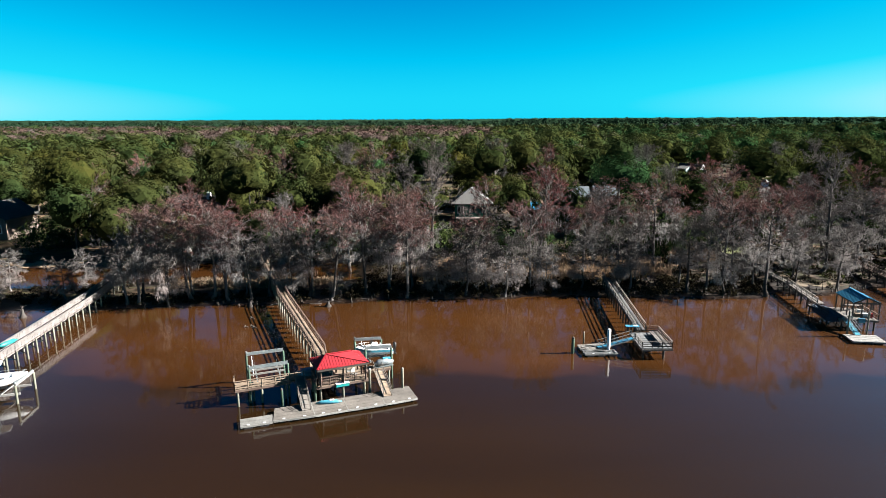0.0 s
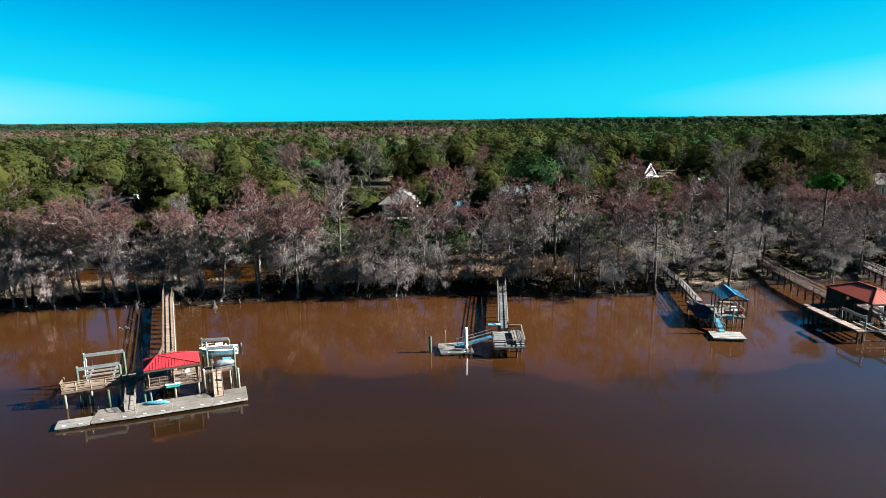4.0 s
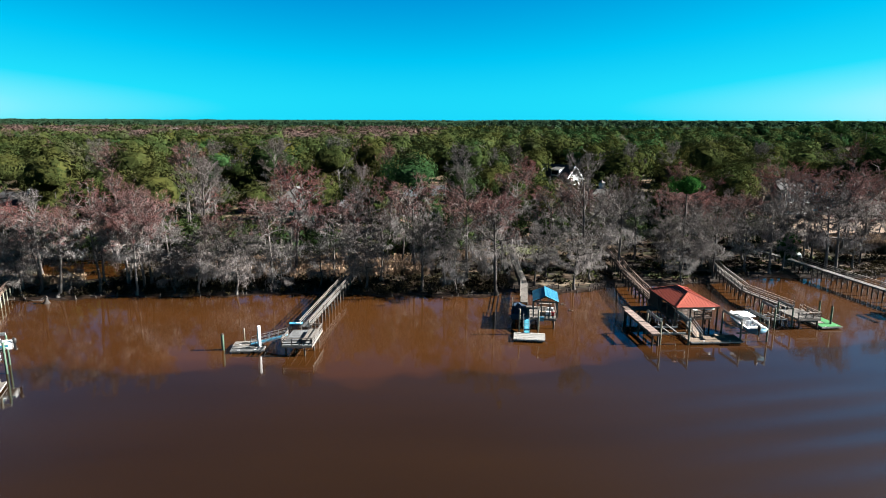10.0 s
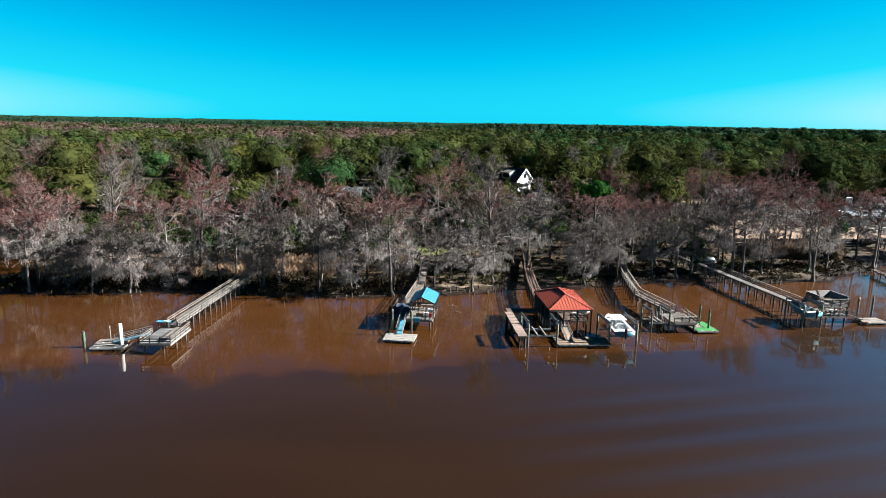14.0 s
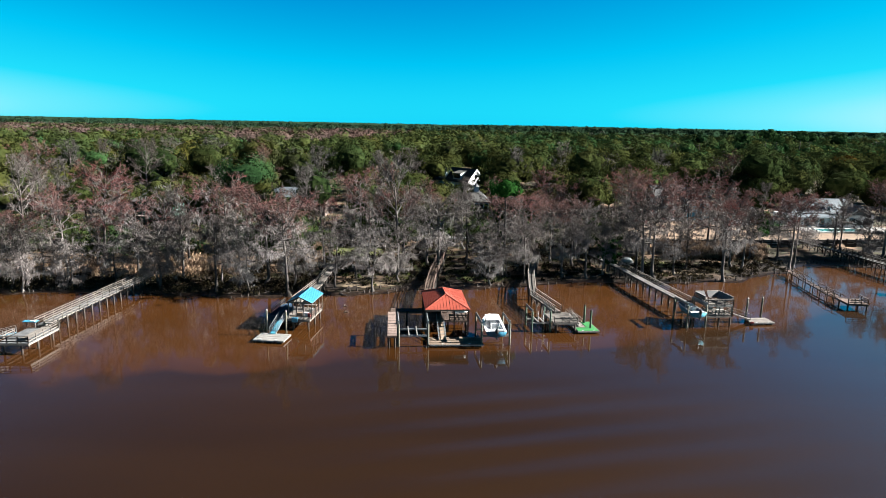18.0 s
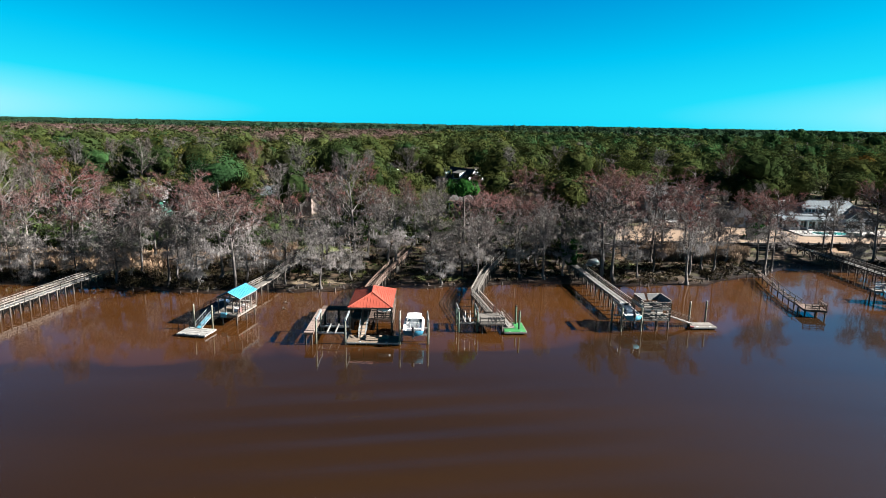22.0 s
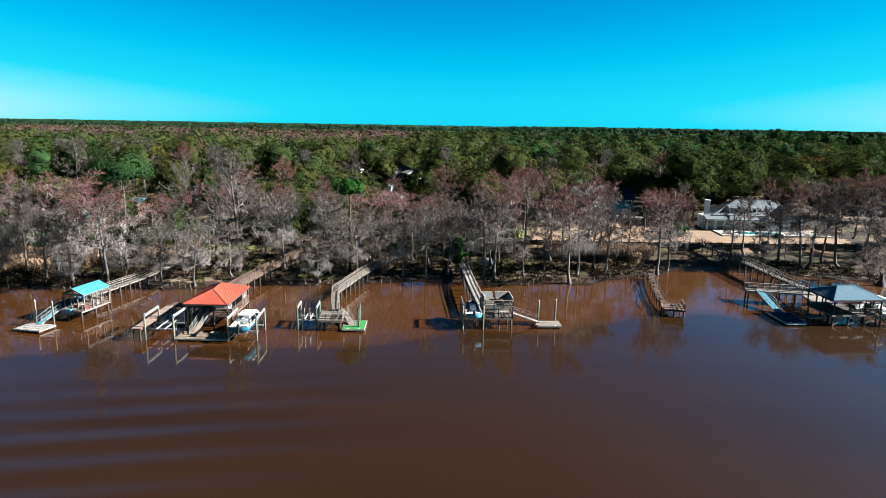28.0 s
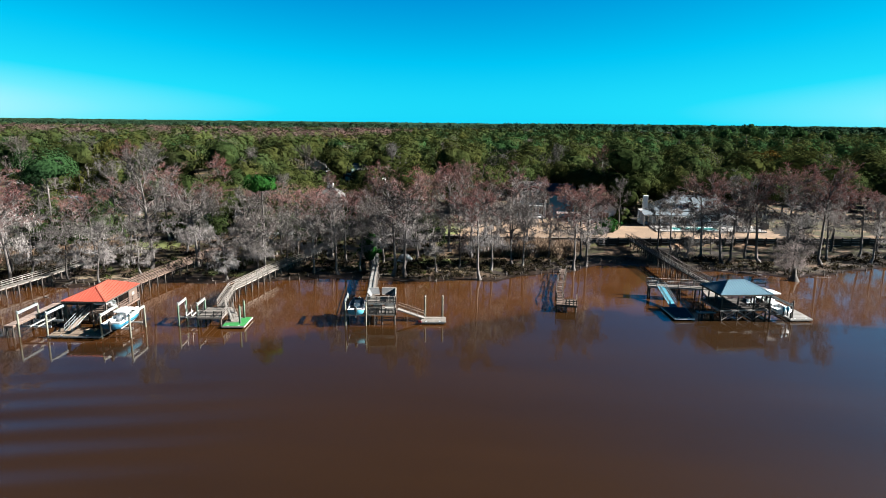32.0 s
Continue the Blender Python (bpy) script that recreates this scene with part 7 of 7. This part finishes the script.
gable_block(h3, 160.0, 167.4, 197.0, 206.0, 2.5, 9.4, 12.5, BLUEWALL, NAVY, "x")
for x in (163.1, 165.9):
    window(h3, x, 197.0, 8.5, 1.5, 1.1)
h4 = thing("garage", (175, 191, 2.5), "white garage with grey hip roof", "garage", "houses")
gable_block(h4, 171.8, 178.6, 189.5, 197.0, 2.5, 6.6, 9.4, WHITE, SHINGLE_G, "y")
window(h4, 175.2, 189.5, 4.4, 2.6, 2.0, 0, WHITE, 3)
pg = thing("pergola", (166.5, 190, 2.5), "white timber pergola at the lawn's back", "pergola")
repeat("post", [(162.0, 188.0), (165.0, 188.0), (168.0, 188.2), (162.0, 191.0), (168.0, 191.2)], 2.4, 5.0, WHITE, pg, 0.1, True)
for y in (188.0, 189.0, 190.0, 191.0):
    part("slat", Geo().beam((161.4, y, 5.1), (168.6, y + 0.2, 5.1), 0.12, 0.2), WHITE, pg)

# gabled house among the oaks
h5 = thing("house", (92, 252, 2.6), "white house with steep black roof, white gable and two shed dormers", "house", "houses")
gx5, gn5 = Vector((0.66, -0.75, 0)), Vector((0.75, 0.66, 0))        # along the ridge to the lit gable; across it, away from the river
g5 = Vector((96.3, 251.5, 0))


def at5(u, v, z):
    """A place on the house: u back along the ridge from the gable, v across it, z up."""
    p = g5 - gx5 * u + gn5 * v
    return (p.x, p.y, z)


part("wall", Geo().add([at5(u, v, z) for z in (2.6, 8.3) for u, v in ((0, -4.6), (0, 4.6), (19, 4.6), (19, -4.6))], [(0, 1, 5, 4), (1, 2, 6, 5), (2, 3, 7, 6), (3, 0, 4, 7), (4, 5, 6, 7)]), WHITE, h5)
part("gable", Geo().sheet([at5(0.02, 4.6, 8.3), at5(0.02, 0, 12.9), at5(0.02, -4.6, 8.3)], 0.15), WHITE, h5)
part("gable", Geo().sheet([at5(18.9, -4.6, 8.3), at5(18.9, 0, 12.9), at5(18.9, 4.6, 8.3)], 0.15), WHITE, h5)
part("roof_slope", Geo().sheet([at5(-0.6, -5.2, 7.9), at5(-0.6, 0, 13.1), at5(19.6, 0, 13.1), at5(19.6, -5.2, 7.9)][::-1], 0.18), SHINGLE, h5)
part("roof_slope", Geo().sheet([at5(-0.6, 5.2, 7.9), at5(-0.6, 0, 13.1), at5(19.6, 0, 13.1), at5(19.6, 5.2, 7.9)], 0.18), SHINGLE, h5)
for v0, v1 in ((-5.2, 0), (5.2, 0)):
    part("barge_board", Geo().beam(at5(-0.62, v0, 7.86), at5(-0.62, v1, 13.0), 0.12, 0.42), WHITE, h5)
arch = part("arched_window", Geo().beam(at5(-0.06, -0.8, 10.2), at5(-0.06, 0.8, 10.2), 0.08, 1.6), PANE, h5)
part("frame", Geo().beam(at5(-0.02, -1.0, 10.2), at5(-0.02, 1.0, 10.2), 0.08, 2.0), WHITE, arch)
for v in (-3.4, 0.0, 3.4):
    part("porch_column", Geo().box(at5(-1.6, v, 5.2), (0.3, 0.3, 5.2)), WHITE, h5)
part("porch_roof", Geo().sheet([at5(-2.0, -4.4, 7.6), at5(-2.0, 4.4, 7.6), at5(0, 4.4, 8.3), at5(0, -4.4, 8.3)], 0.2), WHITE, h5)
for u in (6.2, 15.4):
    dm5 = part("dormer", Geo().add([at5(u - 2.1, -4.4, 8.7), at5(u - 2.1, -4.4, 11.4), at5(u - 2.1, -1.0, 12.2), at5(u + 2.1, -4.4, 8.7), at5(u + 2.1, -4.4, 11.4), at5(u + 2.1, -1.0, 12.2)], [(0, 2, 1), (3, 4, 5), (0, 1, 4, 3), (1, 2, 5, 4)]), WHITE, h5)
    part("dormer_roof", Geo().sheet([at5(u - 2.4, -4.9, 11.32), at5(u - 2.4, -0.4, 12.45), at5(u + 2.4, -0.4, 12.45), at5(u + 2.4, -4.9, 11.32)][::-1], 0.15), SHINGLE_G, dm5)
    part("pane", Geo().beam(at5(u - 1.8, -4.44, 10.2), at5(u + 1.8, -4.44, 10.2), 0.06, 1.7), PANE, dm5)
for u in (2.5, 6.0, 9.5, 13.0, 16.5):
    wn5 = part("window", Geo().beam(at5(u - 0.8, -4.64, 5.8), at5(u + 0.8, -4.64, 5.8), 0.1, 2.1), WHITE, h5)
    part("pane", Geo().beam(at5(u - 0.65, -4.70, 5.8), at5(u + 0.65, -4.70, 5.8), 0.06, 1.8), PANE, wn5)
h6 = thing("house", (93, 192, 2.5), "sunroom house with cupola and a wall of windows", "house", "houses")
part("wall", Geo().box((93.4, 193.0, 5.2), (7.6, 6.0, 5.6)), CREAM, h6)
for i in range(5):
    window(h6, 90.5 + 1.45 * i, 190.0, 6.2, 1.2, 2.2, 0, WHITE, 1)
hip_roof(h6, [(89.0, 189.4), (97.8, 189.4), (97.8, 196.6), (89.0, 196.6)], 8.0, ((92.6, 193.0, 11.0), (94.2, 193.0, 11.0)), SHINGLE_G, 3.0)
part("cupola", Geo().box((93.4, 193.0, 11.4), (1.5, 1.5, 1.6)), WHITE, h6)
part("cupola_roof", Geo().tube([(93.4, 193.0, 12.2), (93.4, 193.0, 13.1)], [1.25, 0.05], 4), SHINGLE_G, h6)
h7 = thing("cottage", (51, 325, 2.6), "white two-storey cottage with a dark roof far among the oaks", "house", "houses")
gable_block(h7, 46.5, 55.5, 322.0, 330.0, 2.6, 7.6, 10.4, WHITE, SHINGLE, "y")
window(h7, 49.2, 322.0, 5.6, 1.2, 1.4)
window(h7, 52.8, 322.0, 5.6, 1.2, 1.4)

# grey hip-roofed house on the bluff
h8 = thing("house", (4, 177, 2.5), "raised house with grey shingle hip roof and teal-green walls", "house", "houses")
part("wall", Geo().box((3.8, 177.0, 5.5), (9.6, 9.0, 6.0)), GREENSIDE, h8)
for y in (175.0, 179.0):
    sw = part("window", Geo().box((8.63, y, 6.6), (0.08, 1.5, 1.8)), WHITE, h8)
    part("pane", Geo().box((8.68, y, 6.6), (0.06, 1.2, 1.5)), PANE, sw)
hip_roof(h8, [(-2.0, 171.4), (9.6, 171.4), (9.6, 182.6), (-2.0, 182.6)], 8.4, ((3.4, 176.0, 12.4), (4.2, 178.0, 12.4)), PALE_SHINGLE, 4.0)
for x in (0.6, 3.8, 7.0):
    window(h8, x, 172.5, 6.6, 1.6, 1.8, 0, TEAL if x > 3 else WHITE)
part("deck", Geo().box((3.8, 170.8, 4.6), (9.0, 3.0, 0.25)), GREY, h8)
repeat("deck_post", [(-0.4, 169.6), (2.4, 169.6), (5.2, 169.6), (8.0, 169.6)], 1.8, 4.6, GREY, h8, 0.12, True)
carport = thing("shed", (13, 172, 2.4), "low shed with a blue tarpaulin roof", "shed")
part("wall", Geo().box((19.5, 176.0, 4.6), (7.0, 5.0, 4.4)), BROWN, carport)
part("roof", Geo().sheet([(15.6, 172.8, 6.6), (23.4, 172.8, 6.6), (23.4, 179.2, 8.2), (15.6, 179.2, 8.2)], 0.12), METAL_R, carport)
part("tarpaulin", Geo().sheet([(20.4, 172.7, 6.72), (23.5, 172.7, 6.72), (23.5, 178.0, 8.02), (20.4, 178.0, 8.02)], 0.05), BLUEGEL, carport, "blue tarpaulin")
for i, (x, y) in enumerate(((36.0, 190.0), (44.5, 192.0))):
    rf = thing("house", (x, y, 2.5), "small house with a pale metal roof among trees", "house", "houses")
    gable_block(rf, x - 3, x + 3, y - 2.5, y + 3.5, 2.5, 8.6, 11.2, TAUPE, METAL_R, "x")
    window(rf, x, y - 2.5, 7.0, 1.4, 1.4)

# houses at the creek on the left
h9 = thing("house", (-118, 156, 2.4), "taupe house with a big sloping grey roof", "house", "houses")
gable_block(h9, -124.0, -113.4, 152.0, 164.0, 2.0, 7.2, 11.2, TAUPE, SHINGLE_G, "y", 0.6)
for x in (-121.5, -118.5, -115.5):
    window(h9, x, 152.0, 4.8, 1.5, 2.0)
h10 = thing("house", (-73, 172, 2.4), "low house with dark shingle hip roof and white chimney", "house", "houses")
part("wall", Geo().box((-73.2, 172.5, 5.0), (14.6, 8.0, 5.2)), TAUPE, h10)
hip_roof(h10, [(-81.2, 177.2), (-81.2, 167.8), (-65.2, 167.8), (-65.2, 177.2)], 7.6, ((-77.6, 172.5, 11.0), (-68.6, 172.5, 11.0)), SHINGLE, 3.2)
part("chimney", Geo().box((-69.2, 171.4, 10.4), (1.1, 0.9, 2.8)), WHITE, h10)
for x in (-79.4, -77.6, -75.8, -73.0, -69.0):
    window(h10, x, 168.5, 6.2, 1.3, 1.5)
path9 = tagged(part("boardwalk", Geo().slab([(78.6, 159.4), (92.4, 159.4), (92.4, 161.4), (78.6, 161.4)], 1.9, 2.2), WHITE), "pale boardwalk terrace behind the trees", "terrace", kind="structure")
repeat("terrace_post", [(79.0 + 2.2 * i, 159.5) for i in range(7)], 0.4, 3.2, WHITE, path9, 0.07, True)
part("rail", Geo().beam((78.6, 159.5, 3.2), (92.4, 159.5, 3.2), 0.08, 0.12), WHITE, path9)
tarp = thing("covered_boat", (124.5, 138.5, 0.8), "small boat under a pale grey tarpaulin on the bank", "boat")
part("cover", Geo().tube([(123.0, 138.2, 1.1), (123.8, 138.4, 1.5), (125.2, 138.7, 1.6), (126.2, 138.9, 1.1)], [0.1, 0.8, 0.85, 0.15], 8), ALU, tarp, smooth=True)
part("hull", Geo().slab([(123.0, 137.7), (126.0, 138.2), (126.4, 138.9), (126.0, 139.3), (123.0, 138.8)], 0.6, 1.1), GEL, tarp)


# ---- reeds, shrubs, wreckage on the bank ----
def reeds(name, poly, n, h, label):
    r = np.random.default_rng(len(name) + n)
    xs, ys = [p[0] for p in poly], [p[1] for p in poly]
    at = []
    while len(at) < n:
        x, y = r.uniform(min(xs), max(xs)), r.uniform(min(ys), max(ys))
        if inside(x + 1.2 * math.sin(y), y + 1.2 * math.sin(x * 0.8), poly):
            at.append((x, y))
    at = np.array(at)
    base = np.column_stack([at, height(at[:, 0], at[:, 1]) - 0.05])
    tip = base + np.column_stack([r.normal(0, 0.25, (n, 2)), r.uniform(0.6, 1.15, n) * h])
    head = tip + np.column_stack([r.normal(0, 0.22, (n, 2)), r.uniform(-0.1, 0.3, n)])
    v = np.concatenate([strips(base, tip, r.uniform(0.04, 0.10, n), r), strips(head, tip - (tip - base) * 0.3, r.uniform(0.12, 0.24, n), r)])
    return tagged(new(name, array_mesh(name, v, 3, 2 * n, REED)), label, "reeds", kind="stuff")


reeds("reed_bed", [(7, 119), (24, 118), (43, 123), (43, 133), (18, 132), (6, 128)], 9000, 1.8, "golden dry reeds between the cypress trunks")
reeds("reed_bed", [(-56, 112.5), (-40, 112.5), (-24, 115), (-24, 118.5), (-56, 117)], 5000, 1.1, "pale dry marsh grass along the creek")
reeds("reed_bed", [(-8, 121), (8, 119), (8, 130), (-6, 134)], 3400, 1.7, "golden dry reeds in the swamp")
reeds("reed_bed", [(138, 146), (160, 147), (165, 158), (156, 160), (139, 158)], 14000, 2.0, "thick pale tan reed bed before the timber wall")
reeds("reed_bed", [(46, 134), (57, 133), (56, 146), (47, 147)], 4000, 2.0, "tan reeds behind the blue-roofed pier")


def thicket(name, n, xr, dr, size, hgt, material, label, seed):
    """Low scrub in clumps along the bank."""
    r = np.random.default_rng(seed)
    x = r.uniform(*xr, n)
    y = shore(x) + r.uniform(*dr, n)
    ok = np.array([clear_of_walks(a, b, 1.0) for a, b in zip(x, y)]) & (height(x, y) > 0.05)
    x, y = x[ok], y[ok]
    per = 44
    c = np.repeat(np.column_stack([x, y, height(x, y)]), per, 0)
    rad = np.repeat(r.uniform(0.5, 1.3, len(x)), per)[:, None]
    d = r.normal(size=c.shape)
    d /= np.linalg.norm(d, axis=1, keepdims=True)
    d[:, 2] = np.abs(d[:, 2])
    c = c + d * rad * np.array([1, 1, hgt]) * r.uniform(0.5, 1.0, (len(c), 1))
    v = cards(c, d + r.normal(0, 0.5, d.shape), size * r.uniform(0.5, 1.3, len(c)), r)
    return tagged(new(name, array_mesh(name, v, 3, len(c), material)), label, "shrubs", kind="stuff")


thicket("scrub", 120, (-62, -19), (0.8, 6), 0.30, 0.8, SHRUB, "low dark scrub along the creek mouth", 20)
thicket("scrub", 520, (-20, 58), (1.0, 10), 0.30, 1.3, SHRUB, "dark brown scrub along the muddy bank", 21)
thicket("scrub", 400, (-20, 58), (10, 34), 0.30, 1.5, SHRUB, "brown undergrowth below the cypress trees", 22)
thicket("scrub", 420, (58, 128), (1.5, 40), 0.28, 0.9, SHRUB, "scattered brown undergrowth on the bank", 23)
thicket("scrub", 300, (125, 164), (0.8, 22), 0.28, 0.8, SHRUB, "dark spiky shrubs at the water's edge", 24)
thicket("scrub", 260, (184, 262), (0.8, 12), 0.28, 0.8, SHRUB, "dark shrubs and roots at the water's edge", 25)
thicket("scrub", 200, (-110, -62), (1, 14), 0.30, 1.1, SHRUB, "dark scrub beside the creek", 26)
thicket("scrub", 150, (60, 130), (4, 22), 0.3, 0.5, OAK, "low green plants on the shaded bank", 27)

# cypress knees and stumps along the water
rk = np.random.default_rng(31)
kn = Geo()
for i in range(330):
    x = rk.uniform(-60, 255)
    y = float(shore(x)) + rk.uniform(-0.6, 3.0)
    if not clear_of_walks(x, y, 0.8):
        continue
    z = float(height(x, y))
    h = rk.uniform(0.25, 0.9)
    kn.tube([(x, y, z - 0.3), (x + rk.normal(0, 0.05), y, z + h * 0.6), (x + rk.normal(0, 0.08), y, z + h)], [0.2, 0.11, 0.03], 5, False)
tagged(part("cypress_knees", kn, DARKWOOD, smooth=True), "woody cypress knees along the waterline", "roots", kind="stuff")
for i in range(46):
    x = rk.uniform(-58, 250)
    y = float(shore(x)) + rk.uniform(-1.2, 8.0)
    if not clear_of_walks(x, y, 2.0):
        continue
    z = float(height(x, y))
    a, L = rk.uniform(-0.5, 0.5) + (0 if rk.uniform() < 0.7 else 1.2), rk.uniform(1.6, 5.0)
    t = thing("fallen_log", (x, y, max(z, -0.1)), "pale fallen branch lying on the muddy bank", "log", "driftwood")
    pts = [(x + math.cos(a) * L * s, y + math.sin(a) * L * s, max(float(height(x + math.cos(a) * L * s, y + math.sin(a) * L * s)), -0.05) + 0.1 + 0.1 * math.sin(5 * s + i)) for s in (0, 0.35, 0.7, 1.0)]
    part("stem", Geo().tube(pts, [0.12, 0.11, 0.08, 0.03], 6), BARK, t, smooth=True)
    p = pts[2]
    part("branch", Geo().tube([p, (p[0] + 0.4 * math.cos(a + 0.8), p[1] + 0.4 * math.sin(a + 0.8), p[2] + 0.35), (p[0] + 0.9 * math.cos(a + 0.7), p[1] + 0.9 * math.sin(a + 0.7), p[2] + 0.5)], [0.05, 0.035, 0.01], 5), BARK, t, smooth=True)


# drift litter: sticks and bark washed up along the bank
nl = 3000
lx = rk.uniform(-60, 260, nl)
ly = shore(lx) + 0.3 + np.abs(rk.normal(0, 4.5, nl))
okl = height(lx, ly) > 0.03
lb = np.column_stack([lx, ly, height(lx, ly) + 0.03])[okl]
la = rk.normal(0, 0.7, len(lb))
lv = np.column_stack([np.cos(la), np.sin(la), rk.normal(0.04, 0.1, len(lb))]) * rk.uniform(0.3, 1.6, (len(lb), 1))
litter = strips(lb, lb + lv, rk.uniform(0.06, 0.2, len(lb)), rk)
tagged(new("drift_litter", array_mesh("drift_litter", litter, 3, len(lb), TWIG_GREY)), "pale sticks and bark washed up on the mud", "driftwood", kind="stuff")


def stump(x, y, h, r0, label, limbs=6, seed=1, wood=WHITEWOOD):
    r = np.random.default_rng(seed)
    t = thing("dead_stump", (x, y, 0), label, "stump", "dead stumps in the water")
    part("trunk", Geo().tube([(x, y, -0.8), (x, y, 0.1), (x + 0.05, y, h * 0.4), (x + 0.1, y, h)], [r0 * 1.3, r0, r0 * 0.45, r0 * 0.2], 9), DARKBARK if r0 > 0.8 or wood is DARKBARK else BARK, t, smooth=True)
    for i in range(limbs):
        a, L = r.uniform(0, 6.28), r.uniform(0.5, 1.1) * h * 0.6
        z = h * r.uniform(0.55, 1.0)
        pts = bent((x + 0.08, y, z), np.array([math.cos(a), math.sin(a), 0.35]), L, 3, 0.05, r)
        part("limb", Geo().tube(pts, [0.07, 0.05, 0.035, 0.012], 5), wood, t, smooth=True)
    return t


stump(-71.4, 96.4, 1.9, 0.55, "dead brown cypress stump with bare arms in the river", 8, 3, DARKBARK)
stump(204.8, 135.2, 2.6, 1.1, "broad dark cypress stump with flaring base", 3, 4)
stump(-22.5, 103.2, 1.3, 0.6, "broken brown root mass at the water's edge", 12, 5, DARKBARK)
stump(-35.9, 102.8, 1.4, 0.5, "broken brown roots and branches on the bank", 12, 6, DARKBARK)
for i, (x, y) in enumerate(((-33.4, 92.2), (-32.6, 92.6), (-32.0, 91.9), (-33.9, 96.5), (-31.5, 97.8), (66.2, 104.5), (66.9, 101.0))):
    t = thing("snag", (x, y, -0.3), "dark stub of sunken timber breaking the water", "snag", "snags in the water")
    part("stub", Geo().tube([(x, y, -0.8), (x + 0.1, y, 0.1), (x + 0.25, y + 0.1, 0.28)], [0.2, 0.16, 0.06], 6), BARK, t, smooth=True)
    part("root", Geo().tube([(x, y, 0.0), (x + 0.5, y - 0.1, 0.12), (x + 0.9, y - 0.1, -0.05)], [0.1, 0.08, 0.03], 5), BARK, t, smooth=True)


# ---- single evergreens that stand out ----
def evergreen(x, y, top, R, Hc, material, label, n=900, size=0.5, lumps=10, seed=1, name="pine_tree", bare=0.5):
    r = np.random.default_rng(seed)
    z = float(height(x, y))
    t = thing(name, (x, y, z), label, "tree", "evergreen trees")
    part("trunk", Geo().tube([(x, y, z - 0.3), (x + 0.15, y, z + (top - z) * 0.5), (x, y, top - Hc * 0.6)], [0.3, 0.22, 0.08], 7), BARK, t, smooth=True)
    for i in range(9):
        q = bare + (0.95 - bare) * i / 9
        a = i * 2.4
        p = (x + 0.1, y, z + (top - z - Hc * 0.4) * q)
        pts = bent(p, np.array([math.cos(a), math.sin(a), 0.25]), R * r.uniform(0.5, 0.9), 3, 0.04, r)
        part("limb", Geo().tube(pts, [0.08, 0.06, 0.04, 0.015], 5, False), BARK, t, smooth=True)
    v = crown_cards(r, n, size, R, Hc, lumps) + np.array([0, 0, top - z - Hc])
    n = len(v) // 3
    ob = new("crown", array_mesh("crown", v, 3, n, material))
    ob.parent = t
    return t


evergreen(96.0, 130.5, 20.0, 3.0, 2.2, BRIGHTLEAF, "tall pine with a flat tuft of bright green needles", 1500, 0.4, 11, 41)
evergreen(37.2, 145.9, 22.0, 6.6, 3.4, PINE, "big pine with bright green crown above the oaks", 3000, 0.42, 13, 42)
evergreen(118.4, 131.2, 8.6, 2.2, 3.8, BRIGHTLEAF, "young evergreen with vivid green leaves at the pier", 2400, 0.26, 24, 43, "evergreen_shrub", 0.2)
evergreen(173.6, 172.0, 6.4, 2.9, 2.4, BRIGHTLEAF, "broad green bush on the lawn's edge", 1800, 0.3, 30, 44, "evergreen_shrub", 0.2)
evergreen(170.2, 169.4, 4.6, 1.6, 1.6, BRIGHTLEAF, "small green bush on the lawn's edge", 900, 0.26, 20, 46, "evergreen_shrub", 0.2)
evergreen(245.5, 256.0, 21.0, 6.0, 5.0, RUSTLEAF, "broad oak with rust-orange leaves", 1200, 0.9, 12, 45, "oak_tree")
for i, (x, y, top) in enumerate(((301, 429, 31), (312, 436, 29), (322, 425, 30), (290, 440, 28), (340, 445, 29), (265, 450, 27), (357, 440, 28))):
    evergreen(x, y, top, 4.5, 4.0, PINE, "tall pine standing above the forest", 300, 1.2, 8, 60 + i)
for i, (x, y, top, R) in enumerate(((168, 205, 19, 6), (181, 204, 18, 6), (186, 214, 20, 6), (143, 200, 18, 6), (225, 202, 17, 6), (133, 188, 17, 5), (183, 199, 14, 5.5), (187, 203, 18, 6.5), (172, 203, 19, 7), (149, 206, 19, 7), (152, 216, 20, 7), (137, 196, 18, 6.5), (232, 207, 18, 7), (250, 211, 18, 7), (213, 207, 19, 7), (200, 208, 19, 7), (165, 214, 20, 7), (122, 182, 16, 6), (104, 203, 16.5, 5), (97.4, 216, 15.4, 4.0), (68.5, 180, 18.5, 4.5), (14.5, 152, 16.5, 5), (72.5, 207, 15.5, 6.5), (66, 214, 16, 6.5), (83, 194, 10, 4.0), (-70, 141, 15, 5), (-66, 149, 9.0, 4), (-77, 150, 16, 6), (-45, 141, 14, 5), (-40, 149, 17, 6), (180, 190, 7.5, 3))):
    evergreen(x, y, top, R, 5.5, OAK, "live oak with pale moss among olive leaves", 2600, 0.42, 28, 70 + i, "oak_tree")
